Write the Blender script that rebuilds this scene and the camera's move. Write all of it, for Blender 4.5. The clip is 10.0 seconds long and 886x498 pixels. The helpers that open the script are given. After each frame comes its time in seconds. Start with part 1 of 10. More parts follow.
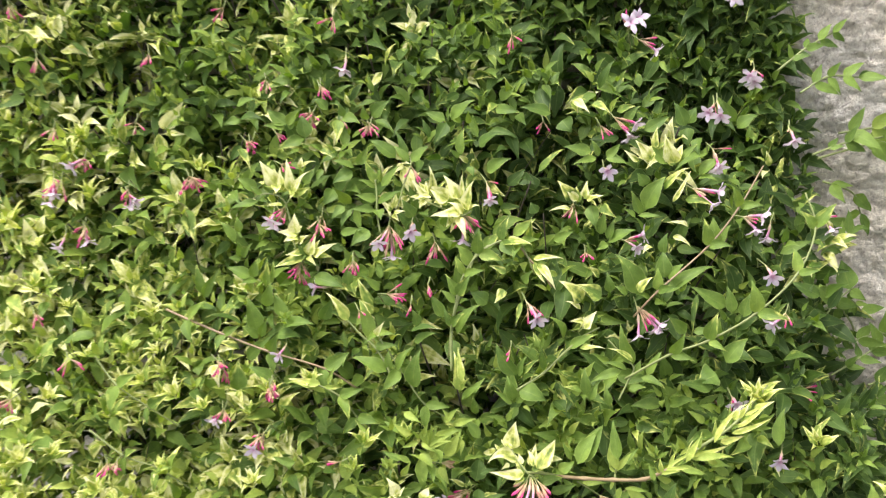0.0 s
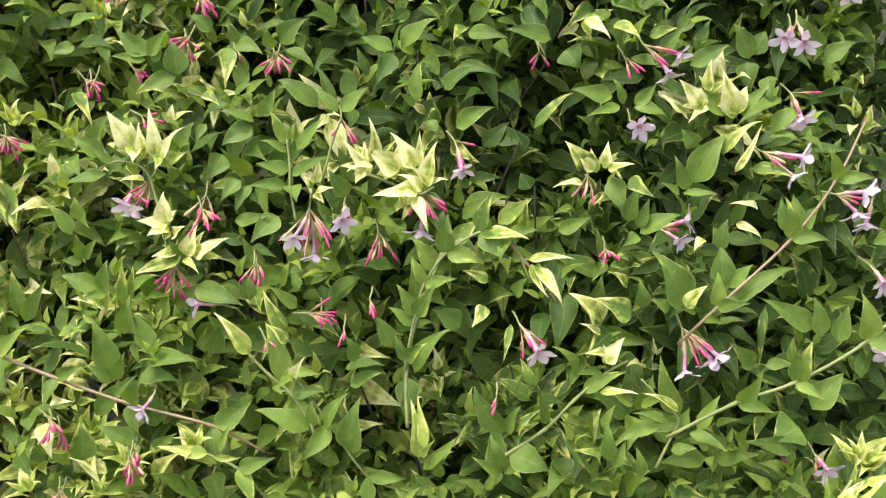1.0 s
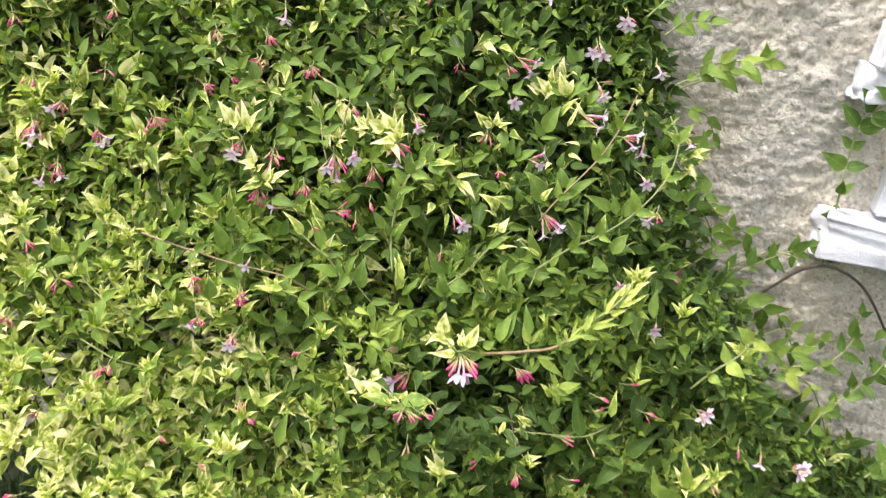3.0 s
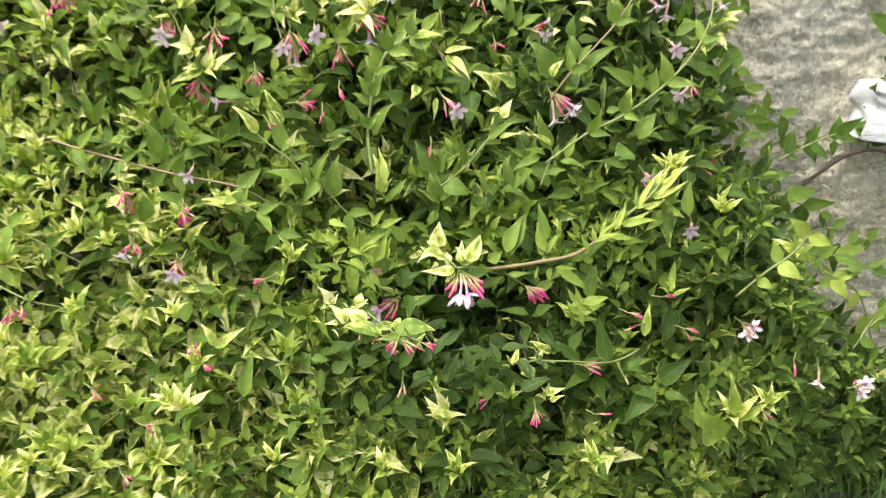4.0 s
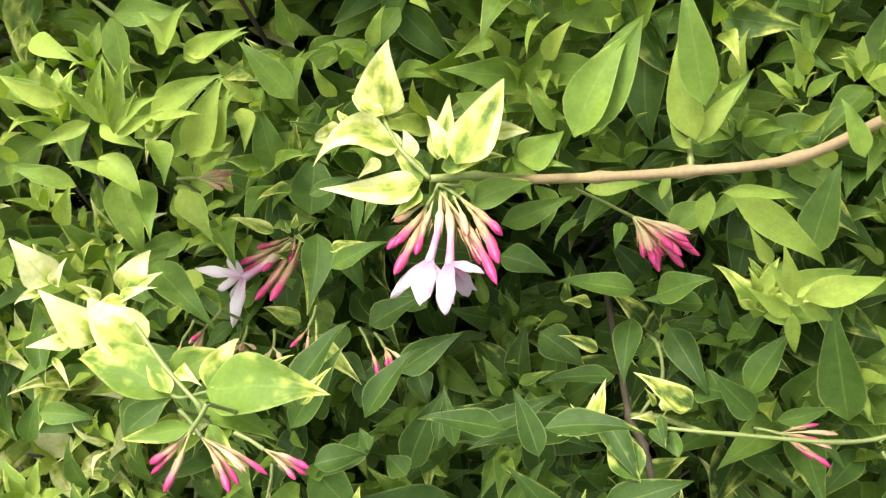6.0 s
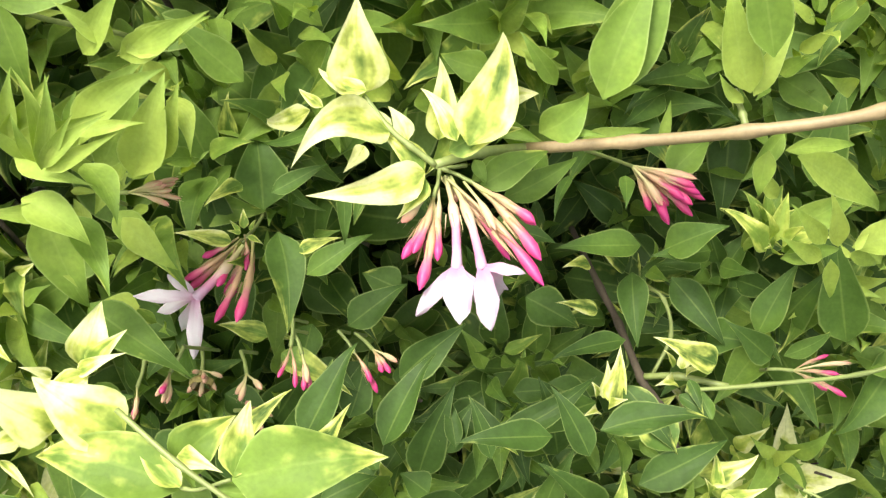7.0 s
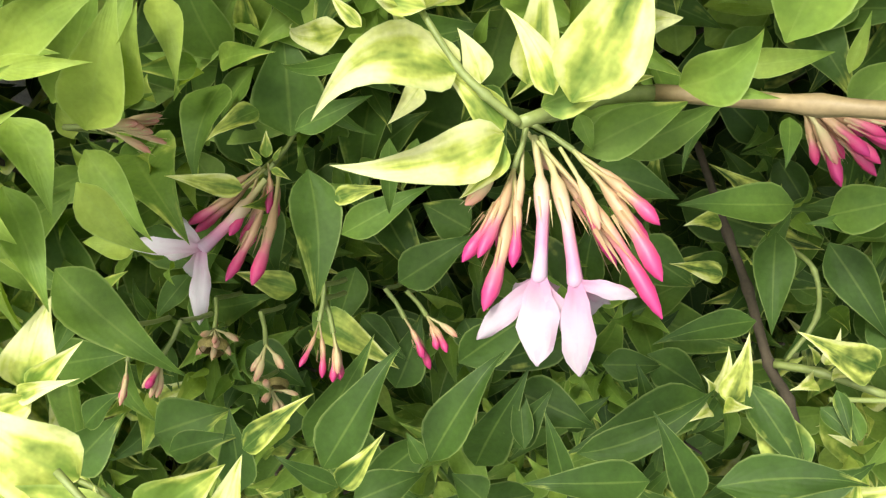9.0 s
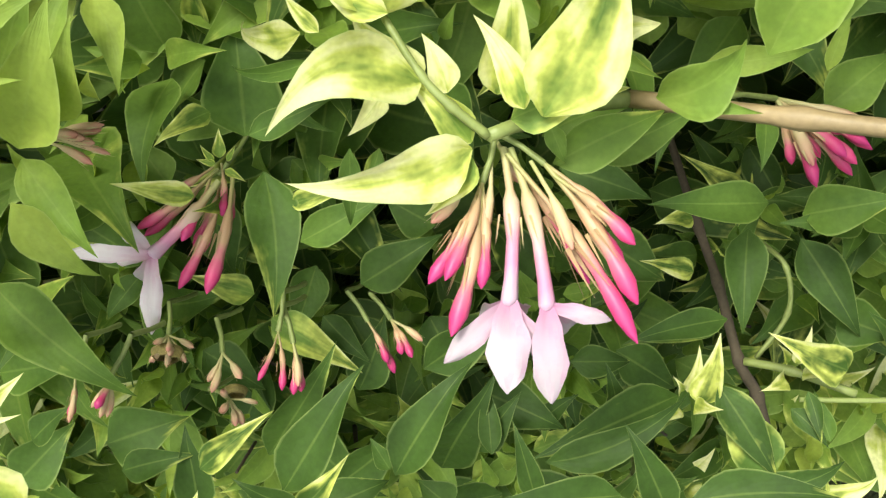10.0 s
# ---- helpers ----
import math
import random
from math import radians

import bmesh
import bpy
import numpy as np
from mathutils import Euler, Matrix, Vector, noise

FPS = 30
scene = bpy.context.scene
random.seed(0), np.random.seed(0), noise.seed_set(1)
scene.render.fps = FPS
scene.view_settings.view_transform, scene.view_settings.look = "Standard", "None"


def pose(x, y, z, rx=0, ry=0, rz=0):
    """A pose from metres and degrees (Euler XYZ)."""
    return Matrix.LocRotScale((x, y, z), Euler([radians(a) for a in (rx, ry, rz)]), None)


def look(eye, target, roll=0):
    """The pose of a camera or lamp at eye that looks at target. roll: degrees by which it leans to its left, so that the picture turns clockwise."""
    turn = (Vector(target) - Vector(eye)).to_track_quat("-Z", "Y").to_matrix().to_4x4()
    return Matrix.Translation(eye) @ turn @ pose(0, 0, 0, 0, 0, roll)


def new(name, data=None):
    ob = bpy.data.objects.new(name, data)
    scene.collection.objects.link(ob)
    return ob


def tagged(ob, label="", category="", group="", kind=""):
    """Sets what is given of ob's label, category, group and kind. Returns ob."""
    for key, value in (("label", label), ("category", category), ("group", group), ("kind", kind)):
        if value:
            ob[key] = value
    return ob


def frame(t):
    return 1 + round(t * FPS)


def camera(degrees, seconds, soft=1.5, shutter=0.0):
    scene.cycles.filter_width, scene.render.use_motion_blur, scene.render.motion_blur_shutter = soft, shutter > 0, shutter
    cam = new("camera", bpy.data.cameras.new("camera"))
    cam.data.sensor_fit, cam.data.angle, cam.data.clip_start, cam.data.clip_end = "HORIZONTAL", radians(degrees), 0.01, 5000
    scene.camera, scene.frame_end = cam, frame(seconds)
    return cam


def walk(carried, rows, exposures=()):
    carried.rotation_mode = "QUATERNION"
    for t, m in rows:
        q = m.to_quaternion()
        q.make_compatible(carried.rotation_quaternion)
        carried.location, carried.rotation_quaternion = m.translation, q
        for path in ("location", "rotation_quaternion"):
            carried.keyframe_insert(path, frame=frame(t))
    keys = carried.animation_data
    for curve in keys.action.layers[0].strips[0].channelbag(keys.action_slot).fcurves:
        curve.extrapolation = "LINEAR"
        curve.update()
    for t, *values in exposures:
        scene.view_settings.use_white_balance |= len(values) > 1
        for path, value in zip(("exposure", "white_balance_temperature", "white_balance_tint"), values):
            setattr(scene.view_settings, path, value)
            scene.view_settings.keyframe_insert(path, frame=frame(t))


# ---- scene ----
cam = camera(52.0, 10.0, soft=1.25, shutter=0.2)
PATH = [
    (0, 0.12107, -0.60050, 0.72576, 72.980, -1.424, 17.697),
    (0.5, 0.06738, -0.44886, 0.70017, 70.598, -1.880, 14.550),
    (1, 0.03364, -0.36730, 0.67639, 69.869, -2.365, 12.939),
    (1.5, 0.01879, -0.32916, 0.66729, 69.317, -2.266, 12.008),
    (2, 0.01756, -0.32084, 0.66743, 69.340, -2.138, 11.699),
    (2.5, 0.06638, -0.52826, 0.70737, 70.725, -1.867, 11.423),
    (3, 0.10692, -0.75896, 0.75128, 69.418, -1.737, 9.675),
    (3.2, 0.10229, -0.79546, 0.75545, 68.625, -1.868, 8.845),
    (4.3, 0.04586, -0.50413, 0.57954, 66.335, 0.527, 5.160),
    (4.5, 0.06401, -0.41153, 0.54930, 65.016, 1.329, 7.054),
    (5, 0.09327, -0.26031, 0.48935, 59.135, 2.979, 12.459),
    (5.5, 0.08165, -0.19654, 0.46084, 57.905, 3.187, 14.545),
    (5.7, 0.07406, -0.18602, 0.46433, 57.026, 3.195, 14.510),
    (6.8, 0.00804, -0.13426, 0.47113, 48.986, 2.021, 1.937),
    (7, 0.00043, -0.12818, 0.47020, 47.099, 1.466, -0.909),
    (7.5, 0.01000, -0.11698, 0.46971, 43.781, 1.062, -0.923),
    (8, 0.01688, -0.09890, 0.46351, 40.571, 2.024, 4.930),
    (8.5, 0.00173, -0.07211, 0.46021, 36.953, 2.766, 4.958),
    (9, 0.00149, -0.05826, 0.44991, 34.259, 3.282, 5.559),
    (9.5, 0.00381, -0.04705, 0.44868, 32.451, 1.750, 4.547),
    (10, -0.00029, -0.04502, 0.44930, 31.081, 1.458, 3.931),
]
walk(cam, [(t, pose(x, y, z, rx, ry, rz)) for t, x, y, z, rx, ry, rz in PATH],
     [(0, 1.10, 6150, 20), (1, 1.00, 6150, 19), (2, 1.00, 6150, 19), (3, 1.11, 6200, 18), (4.5, 1.03, 6500, 9), (5, 1.18, 6500, 9), (5.5, 1.23, 6500, 8), (7, 1.32, 6500, 7), (8.5, 1.0, 6500, 4), (10, 0.88, 6500, 1)])

# ---- world and light: bright overcast sky ----
world = bpy.data.worlds.new("overcast_sky")
scene.world = world
world.use_nodes = True
wn = world.node_tree
sky = wn.nodes.new("ShaderNodeTexSky")
sky.sky_type = "NISHITA"
sky.sun_disc = False
sky.sun_elevation = radians(55)
sky.sun_rotation = radians(200)
sky.dust_density = 3.0
wn.nodes["Background"].inputs["Strength"].default_value = 0.125
cloud = wn.nodes.new("ShaderNodeHueSaturation")
cloud.inputs["Saturation"].default_value = 0.5
wn.links.new(sky.outputs[0], cloud.inputs["Color"])
wn.links.new(cloud.outputs[0], wn.nodes["Background"].inputs["Color"])
sun = new("sun", bpy.data.lights.new("sun", "SUN"))
sun.data.energy = 3.2
sun.data.angle = radians(20)
sun.data.color = (1.0, 0.95, 0.86)
sun.matrix_world = look((-1.0, -0.35, 3.2), (0, 0, 0))

# ---- materials ----


def material(name):
    m = bpy.data.materials.new(name)
    m.use_nodes = True
    return m, m.node_tree.nodes, m.node_tree.links, m.node_tree.nodes["Principled BSDF"]


def node(nodes, kind, **values):
    n = nodes.new(kind)
    for key, value in values.items():
        n.inputs[key].default_value = value
    return n


def ramp(nodes, stops):
    n = nodes.new("ShaderNodeValToRGB")
    e = n.color_ramp.elements
    while len(e) < len(stops):
        e.new(0.5)
    for k, (at, colour) in enumerate(stops):
        e[k].position, e[k].color = at, (*colour, 1)
    return n


def maths(nodes, links, op, a, b=None, c=None, clamp=False):
    n = nodes.new("ShaderNodeMath")
    n.operation, n.use_clamp = op, clamp
    for k, v in enumerate((a, b, c)):
        if v is None:
            continue
        if isinstance(v, (int, float)):
            n.inputs[k].default_value = v
        else:
            links.new(v, n.inputs[k])
    return n.outputs[0]


def mix(nodes, links, fac, a, b):
    n = nodes.new("ShaderNodeMix")
    n.data_type = "RGBA"
    for sock, v in ((n.inputs["Factor"], fac), (n.inputs["A"], a), (n.inputs["B"], b)):
        if isinstance(v, tuple):
            sock.default_value = (*v, 1)
        elif isinstance(v, (int, float)):
            sock.default_value = v
        else:
            links.new(v, sock)
    return n.outputs["Result"]


def leaf_material():
    """Green leaf, variegated with cream and yellow at the tip and margin; "vary" and "tone" are given leaf by leaf."""
    m, n, l, bsdf = material("jasmine_leaf")
    uv = n.new("ShaderNodeUVMap")
    sep = n.new("ShaderNodeSeparateXYZ")
    l.new(uv.outputs[0], sep.inputs[0])
    across = maths(n, l, "ABSOLUTE", maths(n, l, "MULTIPLY_ADD", sep.outputs[0], 2.0, -1.0))
    along = sep.outputs[1]
    vary = n.new("ShaderNodeAttribute")
    vary.attribute_name = "vary"
    tone = n.new("ShaderNodeAttribute")
    tone.attribute_name = "tone"
    geo = n.new("ShaderNodeTexCoord")
    patch = node(n, "ShaderNodeTexNoise", Scale=170.0, Detail=3.5)
    l.new(geo.outputs["Object"], patch.inputs["Vector"])
    fine = node(n, "ShaderNodeTexNoise", Scale=900.0, Detail=2.0)
    l.new(geo.outputs["Object"], fine.inputs["Vector"])
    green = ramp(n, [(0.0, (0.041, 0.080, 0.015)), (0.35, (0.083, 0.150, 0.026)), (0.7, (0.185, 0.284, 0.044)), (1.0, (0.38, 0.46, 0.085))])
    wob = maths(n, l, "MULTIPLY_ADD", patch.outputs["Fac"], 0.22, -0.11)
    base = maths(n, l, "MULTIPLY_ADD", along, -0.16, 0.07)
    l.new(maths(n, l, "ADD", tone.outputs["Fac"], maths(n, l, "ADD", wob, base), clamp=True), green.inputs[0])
    # cream patches: towards the tip, the margin, streaked along the blade, with ragged edges
    island = n.new("ShaderNodeNewGeometry")
    streak = node(n, "ShaderNodeTexNoise", Scale=1.0, Detail=2.5)
    sv = n.new("ShaderNodeCombineXYZ")
    l.new(maths(n, l, "MULTIPLY", sep.outputs[0], 3.2), sv.inputs[0])
    l.new(maths(n, l, "MULTIPLY", along, 2.0), sv.inputs[1])
    l.new(maths(n, l, "MULTIPLY_ADD", island.outputs["Random Per Island"], 40.0, maths(n, l, "MULTIPLY", tone.outputs["Fac"], 97.0)), sv.inputs[2])
    l.new(sv.outputs[0], streak.inputs["Vector"])
    edge = maths(n, l, "MULTIPLY_ADD", along, 0.50, maths(n, l, "MULTIPLY_ADD", across, 0.34, -0.06))
    edge = maths(n, l, "ADD", edge, maths(n, l, "MULTIPLY_ADD", streak.outputs["Fac"], 1.25, -0.70))
    edge = maths(n, l, "ADD", edge, maths(n, l, "MULTIPLY_ADD", patch.outputs["Fac"], 1.0, -0.52))
    amount = maths(n, l, "MULTIPLY_ADD", vary.outputs["Fac"], 1.22, -0.66)
    cream = node(n, "ShaderNodeMapRange")
    cream.interpolation_type = "SMOOTHSTEP"
    l.new(maths(n, l, "ADD", edge, amount), cream.inputs["Value"])
    cream.inputs["From Min"].default_value = -0.04
    cream.inputs["From Max"].default_value = 0.80
    # green turns yellow first, then cream where the pigment is gone
    first = node(n, "ShaderNodeMapRange")
    l.new(cream.outputs[0], first.inputs["Value"])
    first.inputs["From Min"].default_value, first.inputs["From Max"].default_value = 0.02, 0.55
    last = node(n, "ShaderNodeMapRange")
    l.new(cream.outputs[0], last.inputs["Value"])
    last.inputs["From Min"].default_value, last.inputs["From Max"].default_value = 0.52, 1.05
    colour = mix(n, l, first.outputs[0], green.outputs[0], (0.55, 0.585, 0.13))
    colour = mix(n, l, last.outputs[0], colour, (0.80, 0.785, 0.40))
    rib = node(n, "ShaderNodeMapRange")
    l.new(across, rib.inputs["Value"])
    rib.inputs["From Min"].default_value, rib.inputs["From Max"].default_value = 0.075, 0.02
    colour = mix(n, l, maths(n, l, "MULTIPLY", rib.outputs[0], 0.20), colour, (0.33, 0.43, 0.10))
    rim = node(n, "ShaderNodeMapRange")
    l.new(across, rim.inputs["Value"])
    rim.inputs["From Min"].default_value, rim.inputs["From Max"].default_value = 0.90, 0.99
    colour = mix(n, l, maths(n, l, "MULTIPLY", rim.outputs[0], 0.38), colour, (0.44, 0.53, 0.17))
    hue = node(n, "ShaderNodeHueSaturation")
    value = maths(n, l, "MULTIPLY_ADD", fine.outputs["Fac"], 0.36, 0.80)
    l.new(maths(n, l, "MULTIPLY_ADD", patch.outputs["Fac"], 0.30, maths(n, l, "SUBTRACT", value, 0.13)), hue.inputs["Value"])
    l.new(colour, hue.inputs["Color"])
    l.new(hue.outputs[0], bsdf.inputs["Base Color"])
    bsdf.inputs["Roughness"].default_value = 0.55
    bsdf.inputs["Specular IOR Level"].default_value = 0.22
    vein = n.new("ShaderNodeTexWave")
    vein.wave_type, vein.bands_direction = "BANDS", "DIAGONAL"
    vein.inputs["Scale"].default_value, vein.inputs["Distortion"].default_value = 2.2, 1.5
    vec = n.new("ShaderNodeCombineXYZ")
    l.new(across, vec.inputs[0])
    l.new(maths(n, l, "MULTIPLY", along, -1.6), vec.inputs[1])
    l.new(vec.outputs[0], vein.inputs["Vector"])
    quilt = node(n, "ShaderNodeTexVoronoi", Scale=520.0)
    l.new(geo.outputs["Object"], quilt.inputs["Vector"])
    bump = node(n, "ShaderNodeBump", Strength=0.22, Distance=0.0005)
    relief = maths(n, l, "ADD", maths(n, l, "MULTIPLY", vein.outputs["Fac"], 0.22), maths(n, l, "MULTIPLY", fine.outputs["Fac"], 0.6))
    l.new(maths(n, l, "ADD", relief, maths(n, l, "MULTIPLY", quilt.outputs["Distance"], -0.9)), bump.inputs["Height"])
    l.new(bump.outputs[0], bsdf.inputs["Normal"])
    trans = n.new("ShaderNodeBsdfTranslucent")
    glow = node(n, "ShaderNodeHueSaturation", Saturation=1.15, Value=1.3)
    l.new(hue.outputs[0], glow.inputs["Color"])
    l.new(glow.outputs[0], trans.inputs["Color"])
    both = n.new("ShaderNodeMixShader")
    both.inputs[0].default_value = 0.3
    l.new(bsdf.outputs[0], both.inputs[1])
    l.new(trans.outputs[0], both.inputs[2])
    l.new(both.outputs[0], n["Material Output"].inputs["Surface"])
    return m


LEAF = leaf_material()


def plain(name, colour, rough=0.6, scale=60.0, spread=0.35, bump=0.2, dist=0.0008):
    """A matt surface with colour spread at two scales and a fine relief."""
    m, n, l, bsdf = material(name)
    geo = n.new("ShaderNodeTexCoord")
    a = node(n, "ShaderNodeTexNoise", Scale=scale, Detail=6.0)
    b = node(n, "ShaderNodeTexNoise", Scale=scale * 9, Detail=3.0)
    for t in (a, b):
        l.new(geo.outputs["Object"], t.inputs["Vector"])
    k = maths(n, l, "ADD", maths(n, l, "MULTIPLY", a.outputs["Fac"], 0.6), maths(n, l, "MULTIPLY", b.outputs["Fac"], 0.4))
    r = ramp(n, [(0.25, tuple(c * (1 - spread) for c in colour)), (0.75, tuple(min(1, c * (1 + spread)) for c in colour))])
    l.new(k, r.inputs[0])
    l.new(r.outputs[0], bsdf.inputs["Base Color"])
    bsdf.inputs["Roughness"].default_value = rough
    bp = node(n, "ShaderNodeBump", Strength=bump, Distance=dist)
    l.new(k, bp.inputs["Height"])
    l.new(bp.outputs[0], bsdf.inputs["Normal"])
    return m


def stucco_material():
    """Coarse, pitted lime render: sandy grains, paler and browner patches, dark pores."""
    m, n, l, bsdf = material("rough_render")
    geo = n.new("ShaderNodeTexCoord")
    big = node(n, "ShaderNodeTexNoise", Scale=9.0, Detail=5.0)
    grain = node(n, "ShaderNodeTexNoise", Scale=210.0, Detail=4.0, Roughness=0.7)
    pore = node(n, "ShaderNodeTexNoise", Scale=230.0, Detail=6.0, Roughness=0.70)
    cell = node(n, "ShaderNodeTexVoronoi", Scale=170.0)
    for t in (big, grain, pore, cell):
        l.new(geo.outputs["Object"], t.inputs["Vector"])
    tint = ramp(n, [(0.35, (0.68, 0.655, 0.55)), (0.5, (0.80, 0.755, 0.61)), (0.65, (0.84, 0.775, 0.60))])
    l.new(big.outputs["Fac"], tint.inputs[0])
    spot = ramp(n, [(0.32, (0.26, 0.235, 0.21)), (0.43, (0.78, 0.75, 0.71)), (0.60, (1.0, 1.0, 1.0))])
    l.new(pore.outputs["Fac"], spot.inputs[0])
    both = n.new("ShaderNodeMix")
    both.data_type, both.blend_type = "RGBA", "MULTIPLY"
    both.inputs["Factor"].default_value = 0.85
    l.new(tint.outputs[0], both.inputs["A"])
    l.new(spot.outputs[0], both.inputs["B"])
    sand = node(n, "ShaderNodeHueSaturation")
    l.new(maths(n, l, "MULTIPLY_ADD", grain.outputs["Fac"], 0.9, 0.55), sand.inputs["Value"])
    l.new(both.outputs["Result"], sand.inputs["Color"])
    l.new(sand.outputs[0], bsdf.inputs["Base Color"])
    bsdf.inputs["Roughness"].default_value = 0.95
    height = maths(n, l, "ADD", pore.outputs["Fac"], maths(n, l, "MULTIPLY", grain.outputs["Fac"], 0.5))
    height = maths(n, l, "ADD", height, maths(n, l, "MULTIPLY", cell.outputs["Distance"], -0.35))
    bp = node(n, "ShaderNodeBump", Strength=1.0, Distance=0.006)
    l.new(height, bp.inputs["Height"])
    l.new(bp.outputs[0], bsdf.inputs["Normal"])
    return m


STUCCO = stucco_material()
WHITE = plain("white_paint", (0.66, 0.67, 0.68), 0.6, 70.0, 0.22, 0.7, 0.004)
SOIL = plain("soil", (0.055, 0.065, 0.028), 0.95, 14.0, 0.5, 0.6, 0.01)
GREEN_STEM = plain("green_stem", (0.21, 0.25, 0.075), 0.5, 90.0, 0.3)
RED_STEM = plain("reddish_stem", (0.28, 0.205, 0.105), 0.5, 90.0, 0.35)
GLASS, _n, _l, _b = material("window_glass")
_b.inputs["Transmission Weight"].default_value, _b.inputs["Roughness"].default_value, _b.inputs["IOR"].default_value = 1.0, 0.02, 1.45
PLASTER = plain("plaster", (0.55, 0.53, 0.50), 0.9, 8.0, 0.1, 0.1)


def along_material(name, stops, rough=0.45, clear=0.2, streaks=0.0):
    """A colour that runs along a bud, tube or petal, pinker in streaks and at the margin where asked."""
    m, n, l, bsdf = material(name)
    uv = n.new("ShaderNodeUVMap")
    sep = n.new("ShaderNodeSeparateXYZ")
    l.new(uv.outputs[0], sep.inputs[0])
    geo = n.new("ShaderNodeTexCoord")
    a = node(n, "ShaderNodeTexNoise", Scale=350.0, Detail=3.0)
    l.new(geo.outputs["Object"], a.inputs["Vector"])
    info = n.new("ShaderNodeObjectInfo")
    k = maths(n, l, "ADD", sep.outputs[1], maths(n, l, "MULTIPLY_ADD", a.outputs["Fac"], 0.16, -0.08))
    k = maths(n, l, "ADD", k, maths(n, l, "MULTIPLY_ADD", info.outputs["Random"], 0.14, -0.07))
    r = ramp(n, stops)
    l.new(k, r.inputs[0])
    colour = r.outputs[0]
    if streaks:
        vec = n.new("ShaderNodeCombineXYZ")
        l.new(maths(n, l, "MULTIPLY", sep.outputs[0], 7.0), vec.inputs[0])
        l.new(maths(n, l, "MULTIPLY", sep.outputs[1], 1.3), vec.inputs[1])
        l.new(maths(n, l, "MULTIPLY", a.outputs["Fac"], 3.0), vec.inputs[2])
        vein = node(n, "ShaderNodeTexNoise", Scale=1.6, Detail=3.0)
        l.new(vec.outputs[0], vein.inputs["Vector"])
        margin = maths(n, l, "ABSOLUTE", maths(n, l, "MULTIPLY_ADD", sep.outputs[0], 2.0, -1.0))
        pink = maths(n, l, "ADD", maths(n, l, "MULTIPLY_ADD", vein.outputs["Fac"], 1.6, -0.72), maths(n, l, "MULTIPLY", maths(n, l, "POWER", margin, 3.0), 0.28), clamp=True)
        colour = mix(n, l, maths(n, l, "MULTIPLY", pink, streaks), colour, (0.60, 0.27, 0.45))
    l.new(colour, bsdf.inputs["Base Color"])
    bsdf.inputs["Roughness"].default_value = rough
    trans = n.new("ShaderNodeBsdfTranslucent")
    l.new(colour, trans.inputs["Color"])
    both = n.new("ShaderNodeMixShader")
    both.inputs[0].default_value = clear
    l.new(bsdf.outputs[0], both.inputs[1])
    l.new(trans.outputs[0], both.inputs[2])
    l.new(both.outputs[0], n["Material Output"].inputs["Surface"])
    return m


BUD = along_material("jasmine_bud", [(0.0, (0.36, 0.36, 0.12)), (0.3, (0.44, 0.29, 0.16)), (0.42, (0.56, 0.34, 0.20)), (0.52, (0.60, 0.38, 0.22)), (0.60, (0.62, 0.28, 0.24)), (0.68, (0.64, 0.14, 0.23)), (0.82, (0.62, 0.055, 0.19)), (1.0, (0.52, 0.035, 0.19))], 0.45, 0.15)
SPENT = along_material("spent_calyx", [(0.0, (0.38, 0.38, 0.14)), (0.5, (0.58, 0.48, 0.26)), (0.8, (0.62, 0.40, 0.25)), (1.0, (0.58, 0.25, 0.20))], 0.6, 0.15)
TUBE = along_material("flower_tube", [(0.0, (0.42, 0.44, 0.16)), (0.34, (0.58, 0.42, 0.26)), (0.46, (0.66, 0.50, 0.36)), (0.54, (0.70, 0.46, 0.42)), (0.64, (0.70, 0.30, 0.40)), (0.82, (0.66, 0.27, 0.44)), (0.93, (0.62, 0.38, 0.51)), (1.0, (0.59, 0.42, 0.52))], 0.5, 0.2)
PETAL = along_material("jasmine_petal", [(0.0, (0.55, 0.27, 0.42)), (0.25, (0.57, 0.36, 0.48)), (0.6, (0.61, 0.50, 0.57)), (1.0, (0.64, 0.56, 0.61))], 0.6, 0.34, 0.85)
# whiter copy of PETAL, lightened where flowers hang in weaker light
PALE_PETAL = along_material("lightened_petal", [(0.0, (0.60, 0.30, 0.44)), (0.2, (0.72, 0.54, 0.64)), (0.55, (0.78, 0.70, 0.75)), (1.0, (0.78, 0.71, 0.755))], 0.6, 0.34, 0.6)
GRASS = plain("grass_blade", (0.06, 0.13, 0.025), 0.6, 9.0, 0.5)
WITHERED = plain("withered", (0.24, 0.19, 0.06), 0.8, 260.0, 0.6, 0.5)
WOOD_STEM = plain("woody_stem", (0.060, 0.045, 0.028), 0.85, 120.0, 0.45, 0.5)

# ---- helpers of this scene ----


def part(name, bm, mat, parent, label=""):
    me = bpy.data.meshes.new(name)
    bm.to_mesh(me)
    bm.free()
    me.materials.append(mat)
    ob = new(name, me)
    ob.parent = parent
    return tagged(ob, label) if label else ob


